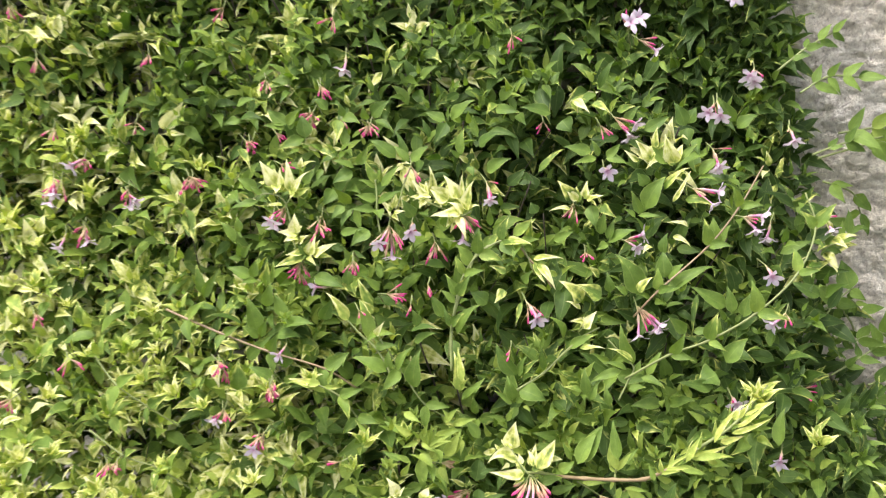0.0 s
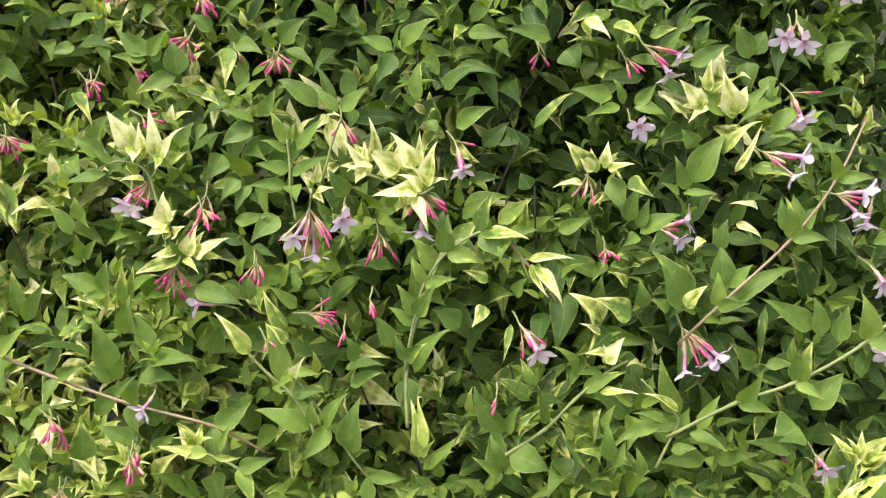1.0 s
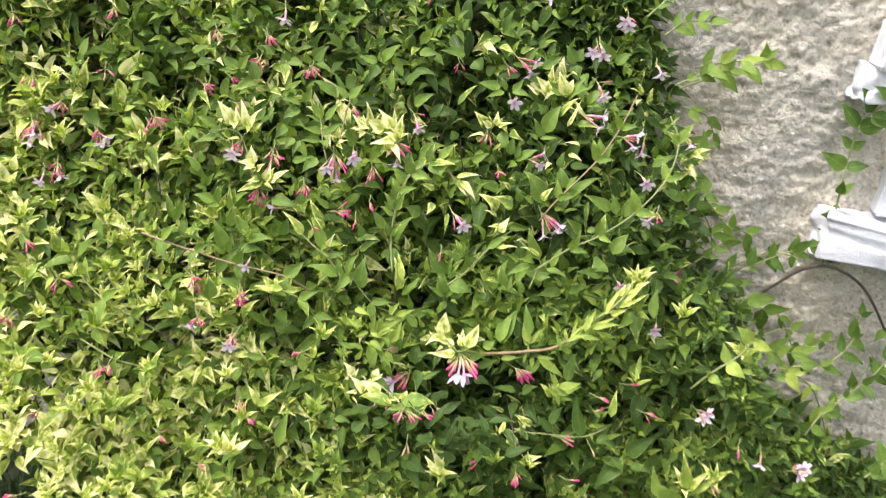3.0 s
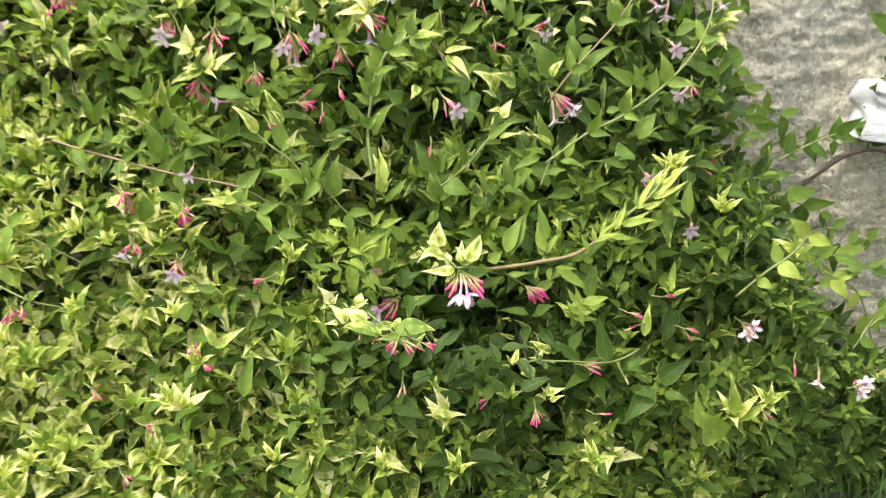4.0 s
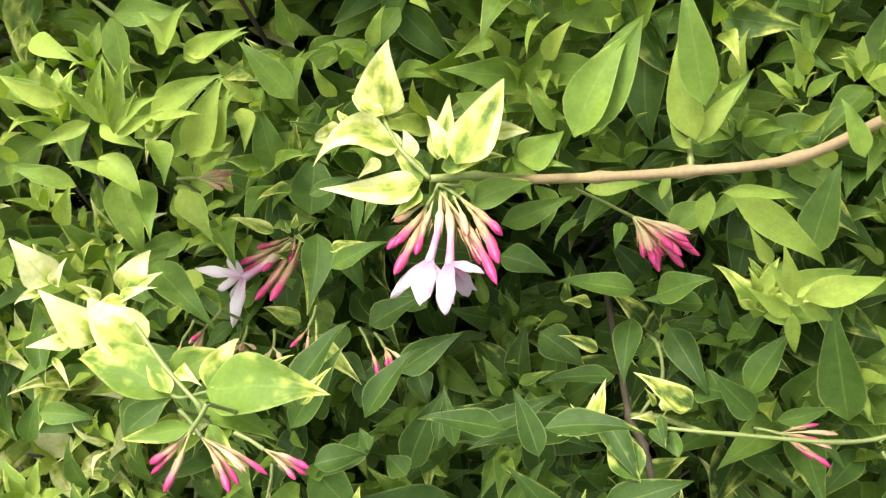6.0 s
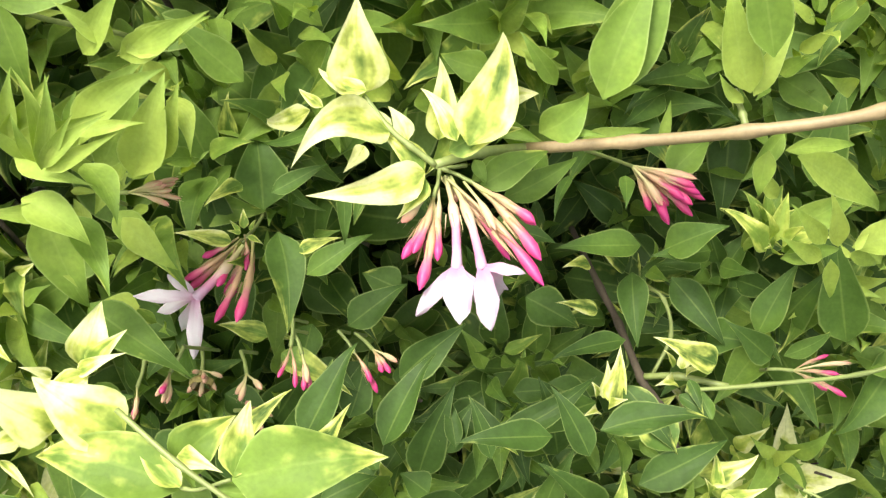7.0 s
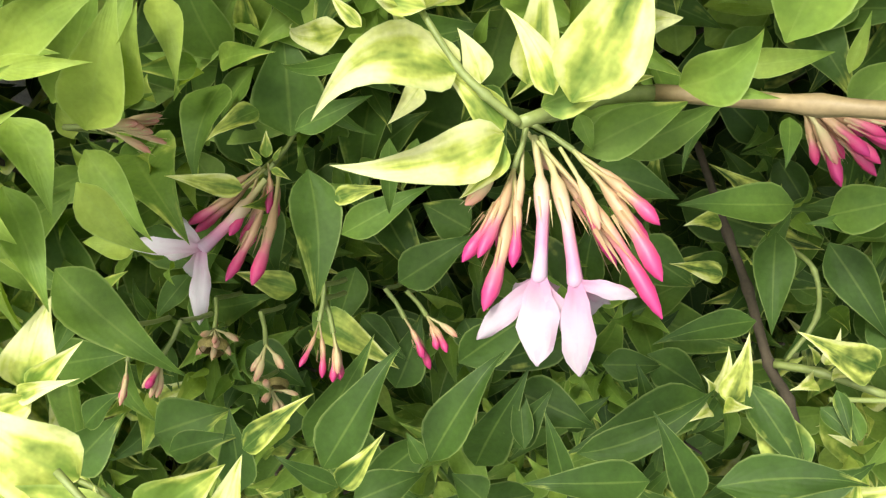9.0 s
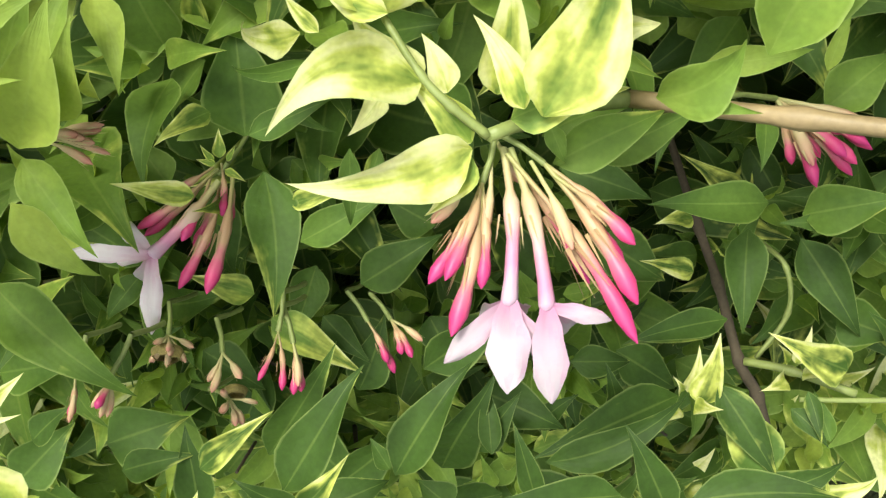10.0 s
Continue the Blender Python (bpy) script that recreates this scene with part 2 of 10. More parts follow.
class Leaves:
    """Gathers leaf blades as one mesh with two values for each leaf."""

    STATIONS = np.array((0.0, 0.03, 0.08, 0.15, 0.24, 0.34, 0.45, 0.56, 0.67, 0.77, 0.86, 0.94, 1.0))
    HALF = np.array((0.04, 0.30, 0.68, 0.94, 1.0, 0.92, 0.77, 0.61, 0.45, 0.30, 0.18, 0.08, 0.0))

    PLAIN = np.array((0.04, 0.18, 0.47, 0.79, 0.98, 1.0, 0.91, 0.75, 0.57, 0.39, 0.23, 0.10, 0.0))
    COARSE = (0.05, 0.36, 0.86, 1.0, 0.86, 0.63, 0.31, 0.0)

    def __init__(self):
        self.co, self.faces, self.uv, self.vary, self.tone, self.count = [], [], [], [], [], 0

    def add(self, base, tip, width, face, vary=0.0, tone=0.4, fold=0.35, curl=0.12, fine=True, sway=0.0):
        """base, tip: the ends; face: the way the upper side looks; fold: how far the halves rise; curl: how far the blade arches."""
        base, tip = np.array(base, float), np.array(tip, float)
        y = tip - base
        size = np.linalg.norm(y)
        y /= size
        z = np.array(face, float)
        z -= y * (z @ y)
        z /= np.linalg.norm(z) + 1e-9
        x = np.cross(y, z)
        s = np.array(self.STATIONS if fine else (0.0, 0.06, 0.18, 0.34, 0.50, 0.65, 0.82, 1.0))
        h = np.array((self.HALF if vary > 0.45 else self.PLAIN) if fine else self.COARSE) * width * 0.5
        cols = np.array((-1, -0.55, 0, 0.55, 1) if fine else (-1, 0, 1))
        wave = (0.11 + 0.14 * vary) * np.sin(s[:, None] * 9 + np.arange(len(cols)) * 2.1 + size * 900) * np.abs(cols) * h[:, None]
        lift = np.abs(cols) ** 1.4 * fold * h[:, None] + wave
        arch = curl * size * 2 * s * (1 - s)
        tip_droop = -0.10 * size * np.clip((s - 0.75) / 0.25, 0, 1) ** 2 * np.sign(curl)
        p = (base + np.outer(s * size, y))[:, None, :] + (cols * h[:, None] + (sway * size * (s * s - s))[:, None])[..., None] * x + (lift + (arch + tip_droop)[:, None])[..., None] * z
        k, m = len(s), len(cols)
        at = self.count
        self.co.append(p.reshape(-1, 3))
        grid = at + np.arange(k * m).reshape(k, m)
        self.faces.append(np.stack([grid[:-1, :-1], grid[:-1, 1:], grid[1:, 1:], grid[1:, :-1]], -1).reshape(-1, 4))
        self.uv.append(np.stack([np.broadcast_to(cols * 0.5 + 0.5, (k, m)), np.broadcast_to(s[:, None], (k, m))], -1).reshape(-1, 2))
        self.vary.append(np.full(k * m, vary))
        self.tone.append(np.full(k * m, tone))
        self.count += k * m

    def make(self, name, parent, label="", kind=""):
        me = bpy.data.meshes.new(name)
        co, faces = np.concatenate(self.co), np.concatenate(self.faces)
        me.vertices.add(len(co))
        me.vertices.foreach_set("co", co.ravel().astype("f"))
        me.loops.add(faces.size)
        me.loops.foreach_set("vertex_index", faces.ravel().astype("i"))
        me.polygons.add(len(faces))
        me.polygons.foreach_set("loop_start", np.arange(0, faces.size, 4).astype("i"))
        me.polygons.foreach_set("use_smooth", np.ones(len(faces), bool))
        me.update(calc_edges=True)
        layer = me.uv_layers.new(name="UVMap")
        layer.data.foreach_set("uv", np.concatenate(self.uv)[faces.ravel()].ravel().astype("f"))
        for key, values in (("vary", self.vary), ("tone", self.tone)):
            me.attributes.new(key, "FLOAT", "POINT").data.foreach_set("value", np.concatenate(values).astype("f"))
        me.materials.append(LEAF)
        ob = new(name, me)
        ob.parent = parent
        return tagged(ob, label, kind=kind)


def tube(points, radii, sides=8):
    """A bmesh tube along points."""
    bm = bmesh.new()
    rings = []
    pts = [Vector(p) for p in points]
    for k, p in enumerate(pts):
        d = (pts[min(k + 1, len(pts) - 1)] - pts[max(k - 1, 0)]).normalized()
        q = d.to_track_quat("Z", "Y")
        rings.append([bm.verts.new(p + q @ Vector((math.cos(a), math.sin(a), 0)) * radii[k]) for a in np.arange(sides) * 2 * math.pi / sides])
    for a, b in zip(rings, rings[1:]):
        for i in range(sides):
            bm.faces.new((a[i], a[(i + 1) % sides], b[(i + 1) % sides], b[i])).smooth = True
    bm.faces.new(rings[0][::-1])
    bm.faces.new(rings[-1])
    return bm


def smooth_line(points, steps=6):
    """A Catmull-Rom line through points."""
    p = [np.array(q, float) for q in points]
    p = [2 * p[0] - p[1], *p, 2 * p[-1] - p[-2]]
    out = []
    for a, b, c, d in zip(p, p[1:], p[2:], p[3:]):
        for k in range(steps):
            t = k / steps
            out.append(0.5 * (2 * b + (c - a) * t + (2 * a - 5 * b + 4 * c - d) * t * t + (3 * b - a - 3 * c + d) * t ** 3))
    return out + [p[-2]]


# ---- ground, wall ----
WALL_Y = 0.29


def wall_relief(x, z):
    """Height of the rough render at a place on the wall."""
    p = Vector((x, z, 0.0))
    big = noise.fractal(p * 6.0, 0.8, 2.1, 4) * 0.006
    lumps = noise.fractal(p * 48.0 + Vector((0, 0, 2)), 0.6, 2.2, 5) * 0.0034
    step = noise.noise(p * 9.0 + Vector((3, 1, 7))) + 0.25 * noise.noise(p * 40.0)
    ledge = 0.0048 / (1.0 + math.exp(-18.0 * step))
    pits = max(0.0, noise.noise(p * 120.0) - 0.15) * 0.008 + max(0.0, noise.noise(p * 55.0 + Vector((5, 0, 0))) - 0.35) * 0.012
    return big + lumps + ledge - pits


def wall_sheet(name, x0, x1, z0, z1, step):
    """A rough-rendered piece of wall, solid to its back face."""
    nx, nz = max(1, round((x1 - x0) / step)), max(1, round((z1 - z0) / step))
    co = [(x0 + (x1 - x0) * i / nx, WALL_Y - wall_relief(x0 + (x1 - x0) * i / nx, z0 + (z1 - z0) * k / nz), z0 + (z1 - z0) * k / nz) for k in range(nz + 1) for i in range(nx + 1)]
    w = nx + 1
    faces = [(k * w + i, k * w + i + 1, (k + 1) * w + i + 1, (k + 1) * w + i) for k in range(nz) for i in range(nx)]
    b = len(co)
    co += [(x0, WALL_Y + 0.4, z0), (x1, WALL_Y + 0.4, z0), (x1, WALL_Y + 0.4, z1), (x0, WALL_Y + 0.4, z1)]
    rim = [list(range(w)), [k * w + nx for k in range(nz + 1)], [nz * w + i for i in range(nx, -1, -1)], [k * w for k in range(nz, -1, -1)]]
    for side, (p, q) in zip(rim, ((0, 1), (1, 2), (2, 3), (3, 0))):
        faces.append((*side[::-1], b + p, b + q))
    faces.append((b + 3, b + 2, b + 1, b))
    me = bpy.data.meshes.new(name)
    me.from_pydata(co, [], faces)
    for f in me.polygons:
        f.use_smooth = len(f.vertices) == 4
    me.materials.append(STUCCO)
    return tagged(new(name, me), "rough pale beige rendered wall, pitted and cracked", "wall", kind="structure")


wall_sheet("wall_1", 0.10, 0.47, 0.0, 0.95, 0.0025)
wall_sheet("wall_2", 0.47, 0.80, -0.1, 0.40, 0.004)
wall_sheet("wall_3", -7.0, 0.10, -0.1, 0.95, 0.05)
wall_sheet("wall_4", -7.0, 7.0, 1.5, 3.4, 0.08)
wall_sheet("wall_5", -7.0, 0.47, 0.95, 1.5, 0.05)
wall_sheet("wall_6", 1.35, 7.0, -0.1, 1.5, 0.08)
wall_sheet("wall_7", 0.80, 1.35, -0.1, 0.40, 0.03)


def rounded_box(x0, x1, y0, y1, z0, z1, bevel=0.003, rough=0.0):
    bm = bmesh.new()
    bmesh.ops.create_cube(bm, size=1, matrix=Matrix.LocRotScale(((x0 + x1) / 2, (y0 + y1) / 2, (z0 + z1) / 2), None, (x1 - x0, y1 - y0, z1 - z0)))
    if rough:
        bmesh.ops.subdivide_edges(bm, edges=bm.edges[:], cuts=15, use_grid_fill=True)
        for v in bm.verts:
            v.co += Vector((noise.noise(v.co * 31), noise.noise(v.co * 31 + Vector((7, 0, 0))), noise.noise(v.co * 31 + Vector((0, 9, 0))))) * rough
            v.co += Vector((noise.noise(v.co * 90), noise.noise(v.co * 90 + Vector((7, 0, 0))), noise.noise(v.co * 90 + Vector((0, 9, 0))))) * rough * 0.6
    else:
        bmesh.ops.bevel(bm, geom=bm.edges[:], offset=bevel, segments=2, affect="EDGES")
    for f in bm.faces:
        f.smooth = bool(rough)
    return bm


TILT = Matrix.Translation((0.40, 0.29, 0.43)) @ Matrix.Rotation(radians(9), 4, "Y") @ Matrix.Translation((-0.40, -0.29, -0.43))
window = tagged(new("window_1"), "white-painted window with a rough painted stone sill", "window", kind="structure")
part("window_sill", rounded_box(0.372, 1.42, 0.24, 0.42, 0.398, 0.444, rough=0.010), WHITE, window, "rough white-painted stone sill")
part("window_frame", rounded_box(0.424, 0.451, 0.266, 0.36, 0.450, 1.5), WHITE, window, "white jamb")
part("window_frame", rounded_box(0.452, 0.512, 0.276, 0.36, 0.452, 1.5), WHITE, window)
part("window_frame", rounded_box(0.514, 0.56, 0.305, 0.36, 0.452, 1.5), WHITE, window)
part("window_frame", rounded_box(0.562, 1.35, 0.305, 0.36, 0.452, 0.50), WHITE, window)
part("window_frame", rounded_box(0.562, 1.35, 0.305, 0.36, 1.43, 1.5), WHITE, window)
part("window_frame", rounded_box(1.29, 1.348, 0.305, 0.36, 0.502, 1.428), WHITE, window)
part("pane", rounded_box(0.56, 1.29, 0.33, 0.336, 0.50, 1.43, 0.001), GLASS, window, "clear window glass")
part("hinge_block", rounded_box(0.358, 0.390, 0.252, 0.30, 0.572, 0.606, rough=0.006), WHITE, window, "rough white-painted stone block")
part("hinge_plate", rounded_box(0.366, 0.394, 0.242, 0.285, 0.605, 0.658, 0.004), WHITE, window, "white-painted hinge")
part("hinge_plate", rounded_box(0.395, 0.44, 0.248, 0.282, 0.609, 0.66, 0.004), WHITE, window)

window.matrix_basis = TILT

room = bmesh.new()
bmesh.ops.create_cube(room, size=1, matrix=Matrix.LocRotScale((0.9, 2.2, 1.2), None, (4.0, 3.0, 2.6)))
bmesh.ops.delete(room, geom=[f for f in room.faces if f.normal.y < -0.5], context="FACES")
bmesh.ops.reverse_faces(room, faces=room.faces[:])
room_mesh = bpy.data.meshes.new("room_wall")
room.to_mesh(room_mesh)
room_mesh.materials.append(PLASTER)
tagged(new("room_wall", room_mesh), "plain plastered walls of the room behind the window", "wall", kind="structure")

ground_mesh = bpy.data.meshes.new("ground")
gn = 60
axis = [math.copysign(abs(k / gn) ** 3 * 60, k) for k in range(-gn, gn + 1)]
gw = len(axis)
ground_mesh.from_pydata([(x, y - 0.3, 0.010 * noise.noise(Vector((x * 4, y * 4, 0)))) for y in axis for x in axis], [],
                        [(j * gw + i, j * gw + i + 1, (j + 1) * gw + i + 1, (j + 1) * gw + i) for j in range(gw - 1) for i in range(gw - 1)])
ground_mesh.materials.append(SOIL)
ground = tagged(new("ground", ground_mesh), "dark soil under short grass", "ground", kind="structure")


# ---- the shrub ----
CO = (0.0455, 0.0501, 0.0852, 0.0148, -0.0254, 0.0375, 0.0128, 0.0046, 0.0418, 0.0046)


def front(x, z):
    """How far back the face of the shrub lies at a place across it."""
    a, b = min(0.55, max(-0.55, x)) / 0.3, (min(0.77, max(0.10, z)) - 0.35) / 0.3
    terms = (1, a, b, a * a, a * b, b * b, a ** 3, a * a * b, a * b * b, b ** 3)
    return min(0.25, sum(c * t for c, t in zip(CO, terms)))


def right_edge(z):
    """Where the shrub ends against the open wall, by height."""
    return float(np.interp(z, (0.0, 0.14, 0.2, 0.28, 0.34, 0.39, 0.44, 0.52, 0.58, 0.65, 0.75, 1.1), (0.66, 0.47, 0.375, 0.315, 0.292, 0.252, 0.212, 0.204, 0.192, 0.162, 0.14, 0.12)))


def left_edge(z):
    """Where it ends over the grass."""
    return float(np.interp(z, (0.0, 0.12, 0.22, 0.34), (-0.36, -0.40, -0.44, -0.85)))


rng = np.random.default_rng(7)
shrub = tagged(new("jasmine_shrub"), "variegated climbing jasmine with pink buds and pale flowers against a wall", "shrub")


def unit(v):
    v = np.array(v, float)
    return v / (np.linalg.norm(v) + 1e-9)


def grow_shoot(store, end, way, pairs, size, tone, vary, fine):
    """A leafy shoot that ends at a place: opposite pairs of leaves, each turned a quarter from the last, the youngest upright at the tip, the older spread wide."""
    way = unit(way)
    side = unit(np.cross(way, rng.normal(size=3)))
    other = np.cross(way, side)
    gap = size * rng.uniform(0.30, 0.55)
    for k in range(pairs):
        at = np.array(end) - way * gap * k + rng.normal(size=3) * 0.001
        young = 1.0 - k / max(1, pairs - 1) if pairs > 1 else 0.5
        s = size * (1.0 - 0.52 * young ** 1.4) * rng.uniform(0.85, 1.15)
        rise = 0.22 + 0.75 * young ** 1.3 + rng.uniform(-0.18, 0.22)
        a = side if k % 2 == 0 else other
        for sign in (1, -1):
            d = unit(a * sign * math.cos(rise) + way * math.sin(rise) + rng.normal(size=3) * 0.16 + np.array((0, 0, -0.14 * (1 - young))))
            face = unit(way - a * sign * 0.15 + np.array((0, -0.25, 0.35)) + rng.normal(size=3) * 0.22)
            b = at + d * 0.003
            store.add(b, b + d * s * rng.uniform(0.9, 1.1), s * ((rng.uniform(0.36, 0.50) if fine else rng.uniform(0.32, 0.46)) if young < 0.7 else rng.uniform(0.30, 0.42)), face,
                      vary=float(np.clip(vary + rng.normal() * 0.12, 0, 1)), tone=float(np.clip(tone - 0.07 + 0.42 * young + rng.normal() * 0.08, 0, 1)),
                      fold=rng.uniform(0.2, 0.55), curl=rng.uniform(0.0, 0.26), fine=fine, sway=rng.normal() * 0.14)


# dark gaps in the face of the shrub: place, half width, half height, depth
HOLLOWS = ((0.025, 0.286, 0.045, 0.026, 0.13), (-0.005, 0.297, 0.030, 0.020, 0.08), (-0.027, 0.567, 0.045, 0.050, 0.08), (-0.060, 0.421, 0.050, 0.030, 0.04), (-0.020, 0.500, 0.040, 0.030, 0.06), (-0.044, 0.446, 0.045, 0.030, 0.07), (0.089, 0.540, 0.022, 0.016, 0.09), (-0.029, 0.252, 0.040, 0.020, 0.07), (0.170, 0.254, 0.040, 0.020, 0.06), (0.028, 0.301, 0.020, 0.012, 0.08))

foliage = Leaves()
for _ in range(8400):
    z = rng.uniform(0.0, 1.0)
    x = rng.uniform(left_edge(z), right_edge(z) + rng.normal() * 0.008)
    close = -0.10 < x < 0.13 and 0.18 < z < 0.40
    near = -0.24 < x < 0.22 and 0.14 < z < 0.50
    layer = rng.random()
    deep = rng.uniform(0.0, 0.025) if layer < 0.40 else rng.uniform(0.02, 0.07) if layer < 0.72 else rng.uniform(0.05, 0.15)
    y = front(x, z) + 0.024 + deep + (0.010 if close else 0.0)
    for hx, hz, wx, wz, far in HOLLOWS:
        y += far * max(0.0, 1.0 - 0.6 * (((x - hx) / wx) ** 2 + ((z - hz) / wz) ** 2))
    y += (0.055 if x < 0.1 else 0.075) * min(1.0, max(0.0, noise.noise(Vector((x * 15, z * 15, 3.0))) * 1.6 - 0.05))
    if y > WALL_Y - 0.025:
        y = WALL_Y - 0.025 - rng.uniform(0, 0.03)
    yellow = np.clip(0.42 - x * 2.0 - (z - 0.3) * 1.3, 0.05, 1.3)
    vary = rng.uniform(0.35, 0.9) if rng.random() < 0.42 * yellow ** 1.6 * (1.0 if z < 0.45 or x < -0.2 else 0.7) + 0.03 and not close else rng.uniform(0, 0.2)
    way = np.array((0.04, -0.75, 0.85)) + rng.normal(size=3) * 0.36
    # depth and region terms put the shrub's shade and brightness into leaf tone
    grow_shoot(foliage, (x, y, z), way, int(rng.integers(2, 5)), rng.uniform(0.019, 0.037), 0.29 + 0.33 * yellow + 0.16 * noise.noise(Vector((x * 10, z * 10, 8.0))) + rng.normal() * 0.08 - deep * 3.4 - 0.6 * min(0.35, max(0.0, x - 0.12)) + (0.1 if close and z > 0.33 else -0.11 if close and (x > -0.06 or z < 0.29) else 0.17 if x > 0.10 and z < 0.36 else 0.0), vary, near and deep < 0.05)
# backing shoots, toned almost black so the inner shade lies in their colour
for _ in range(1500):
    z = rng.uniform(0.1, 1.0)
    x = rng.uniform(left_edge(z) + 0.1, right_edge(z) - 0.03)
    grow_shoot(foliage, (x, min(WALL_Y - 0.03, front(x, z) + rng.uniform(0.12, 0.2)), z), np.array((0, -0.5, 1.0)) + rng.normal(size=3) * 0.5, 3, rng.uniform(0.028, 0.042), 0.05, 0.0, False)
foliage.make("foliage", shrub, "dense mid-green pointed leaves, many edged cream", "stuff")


def inner_twigs():
    """The thin woody and green shoots inside the shrub, joined."""
    bm = bmesh.new()
    for k in range(260):
        z = rng.uniform(0.08, 0.85)
        x = rng.uniform(left_edge(z) + 0.08, right_edge(z) - 0.07)
        y = front(x, z) + rng.uniform(0.02, 0.06) + (0.03 if 0 < x < 0.14 and 0.2 < z < 0.42 else 0.0)
        foot = (x - abs(rng.normal()) * 0.06, min(0.25, y + rng.uniform(0.08, 0.18)), z - rng.uniform(0.10, 0.25))
        mid = ((x + foot[0]) / 2 + rng.normal() * 0.02, (y + foot[1]) / 2 + 0.01, (z + foot[2]) / 2 - rng.uniform(0, 0.03))
        line = smooth_line([foot, mid, (x, min(0.26, y), z)], 4)
        r = rng.uniform(0.0007, 0.0016)
        q = tube(line, [r * (1.3 - 0.95 * i / len(line)) for i in range(len(line))], 5)
        me = bpy.data.meshes.new("twig")
        q.to_mesh(me)
        q.free()
        bm.from_mesh(me)
        bpy.data.meshes.remove(me)
    tagged(part("inner_growth", bm, WOOD_STEM, shrub, "thin brown woody shoots"), kind="stuff")


inner_twigs()


def stem(points, r0, r1, mat, leafy=False):
    """One bare shoot, thicker at its nodes."""
    line = smooth_line(points)
    n = len(line)
    radii = [(r0 + (r1 - r0) * k / (n - 1)) * (1.35 if k % 6 == 0 and 0 < k < n - 1 else 1.0) for k in range(n)]
    if leafy:
        for k in range(6, n - 1, 6):
            d = unit(line[k + 1] - line[k - 1])
            side = unit(np.cross(d, (0, -1, 0.3)))
            for sign in (1, -1):
                w = unit(side * sign * 0.9 + d * 0.7 + np.array((0, -0.3, 0.25)) + rng.normal(size=3) * 0.25)
                s = rng.uniform(0.016, 0.026)
                one = Leaves()
                one.add(line[k], line[k] + w * s, s * rng.uniform(0.36, 0.5), unit((rng.normal() * 0.3, -1, 0.6)), float(rng.uniform(0, 0.35)), float(rng.uniform(0.45, 0.75)), curl=0.15, sway=rng.normal() * 0.15)
                one.make("leaf", shrub)
    return part("stem", tube(line, radii), mat, shrub)


def leaf(base, tip, width, face, vary, tone, curl, sway=0.0):
    one = Leaves()
    one.add(base, tip, width * (1.0 if vary > 0.45 else 0.88), face, vary, tone, fold=0.34, curl=curl, sway=sway)
    return one.make("leaf", shrub, "cream and yellow variegated leaf" if vary > 0.45 else "")


def lathe(bm, start, end, profile, sides, u=0.0):
    """A spindle from start to end; the profile gives (share of the way, radius). Returns the uv of each vertex."""
    axis = Vector(end) - Vector(start)
    q = axis.to_track_quat("Z", "Y")
    bow = q @ Vector((axis.length * 0.04, 0, 0))
    rings = []
    for s, r in profile:
        mid = Vector(start) + axis * s + bow * math.sin(s * math.pi)
        rings.append([(bm.verts.new(mid + q @ Vector((math.cos(a), math.sin(a), 0)) * r)) for a in np.arange(sides) * 2 * math.pi / sides])
    layer = bm.loops.layers.uv.verify()
    for (s0, _), (s1, _), a, b in zip(profile, profile[1:], rings, rings[1:]):
        for i in range(sides):
            f = bm.faces.new((a[i], a[(i + 1) % sides], b[(i + 1) % sides], b[i]))
            f.smooth = True
            for loop, s in zip(f.loops, (s0, s0, s1, s1)):
                loop[layer].uv = (u, s)
    return q


def pick_lean(k):
    return 0.10 + 0.12 * math.sin(k * 2.7) ** 2


def teeth(bm, start, end, at, radius, size, sides=5):
    """The narrow teeth of the calyx."""
    axis = Vector(end) - Vector(start)
    q = axis.to_track_quat("Z", "Y")
    layer = bm.loops.layers.uv.verify()
    for k in range(sides):
        a = k * 2 * math.pi / sides
        out = q @ Vector((math.cos(a), math.sin(a), 0))
        across = q @ Vector((-math.sin(a), math.cos(a), 0))
        foot = Vector(start) + axis * at + out * radius
        tip = foot + axis.normalized() * size + out * size * pick_lean(k)
        f = bm.faces.new([bm.verts.new(p) for p in (foot + across * size * 0.055, tip, foot - across * size * 0.055)])
        for loop in f.loops:
            loop[layer].uv = (0, at * 0.6)


def bud(cluster, start, end, r, spent=False, sides=8):
    bm = bmesh.new()
    r *= 1.18
    if spent:
        profile = [(0, r * 0.3), (0.4, r * 0.34), (0.55, r * 0.75), (0.75, r * 0.9), (0.9, r * 0.7), (1.0, r * 0.15)]
    else:
        profile = [(0, r * 0.27), (0.28, r * 0.3), (0.37, r * 0.62), (0.48, r * 0.76), (0.58, r * 0.68), (0.67, r * 0.64), (0.78, r * 0.92), (0.87, r * 0.95), (0.95, r * 0.55), (1.0, r * 0.06)]
    lathe(bm, start, end, profile, sides)
    teeth(bm, start, end, 0.78 if spent else 0.50, r * 0.78, (Vector(end) - Vector(start)).length * 0.25)
    return part("bud", bm, SPENT if spent else BUD, cluster, "spent brownish calyx" if spent else "")


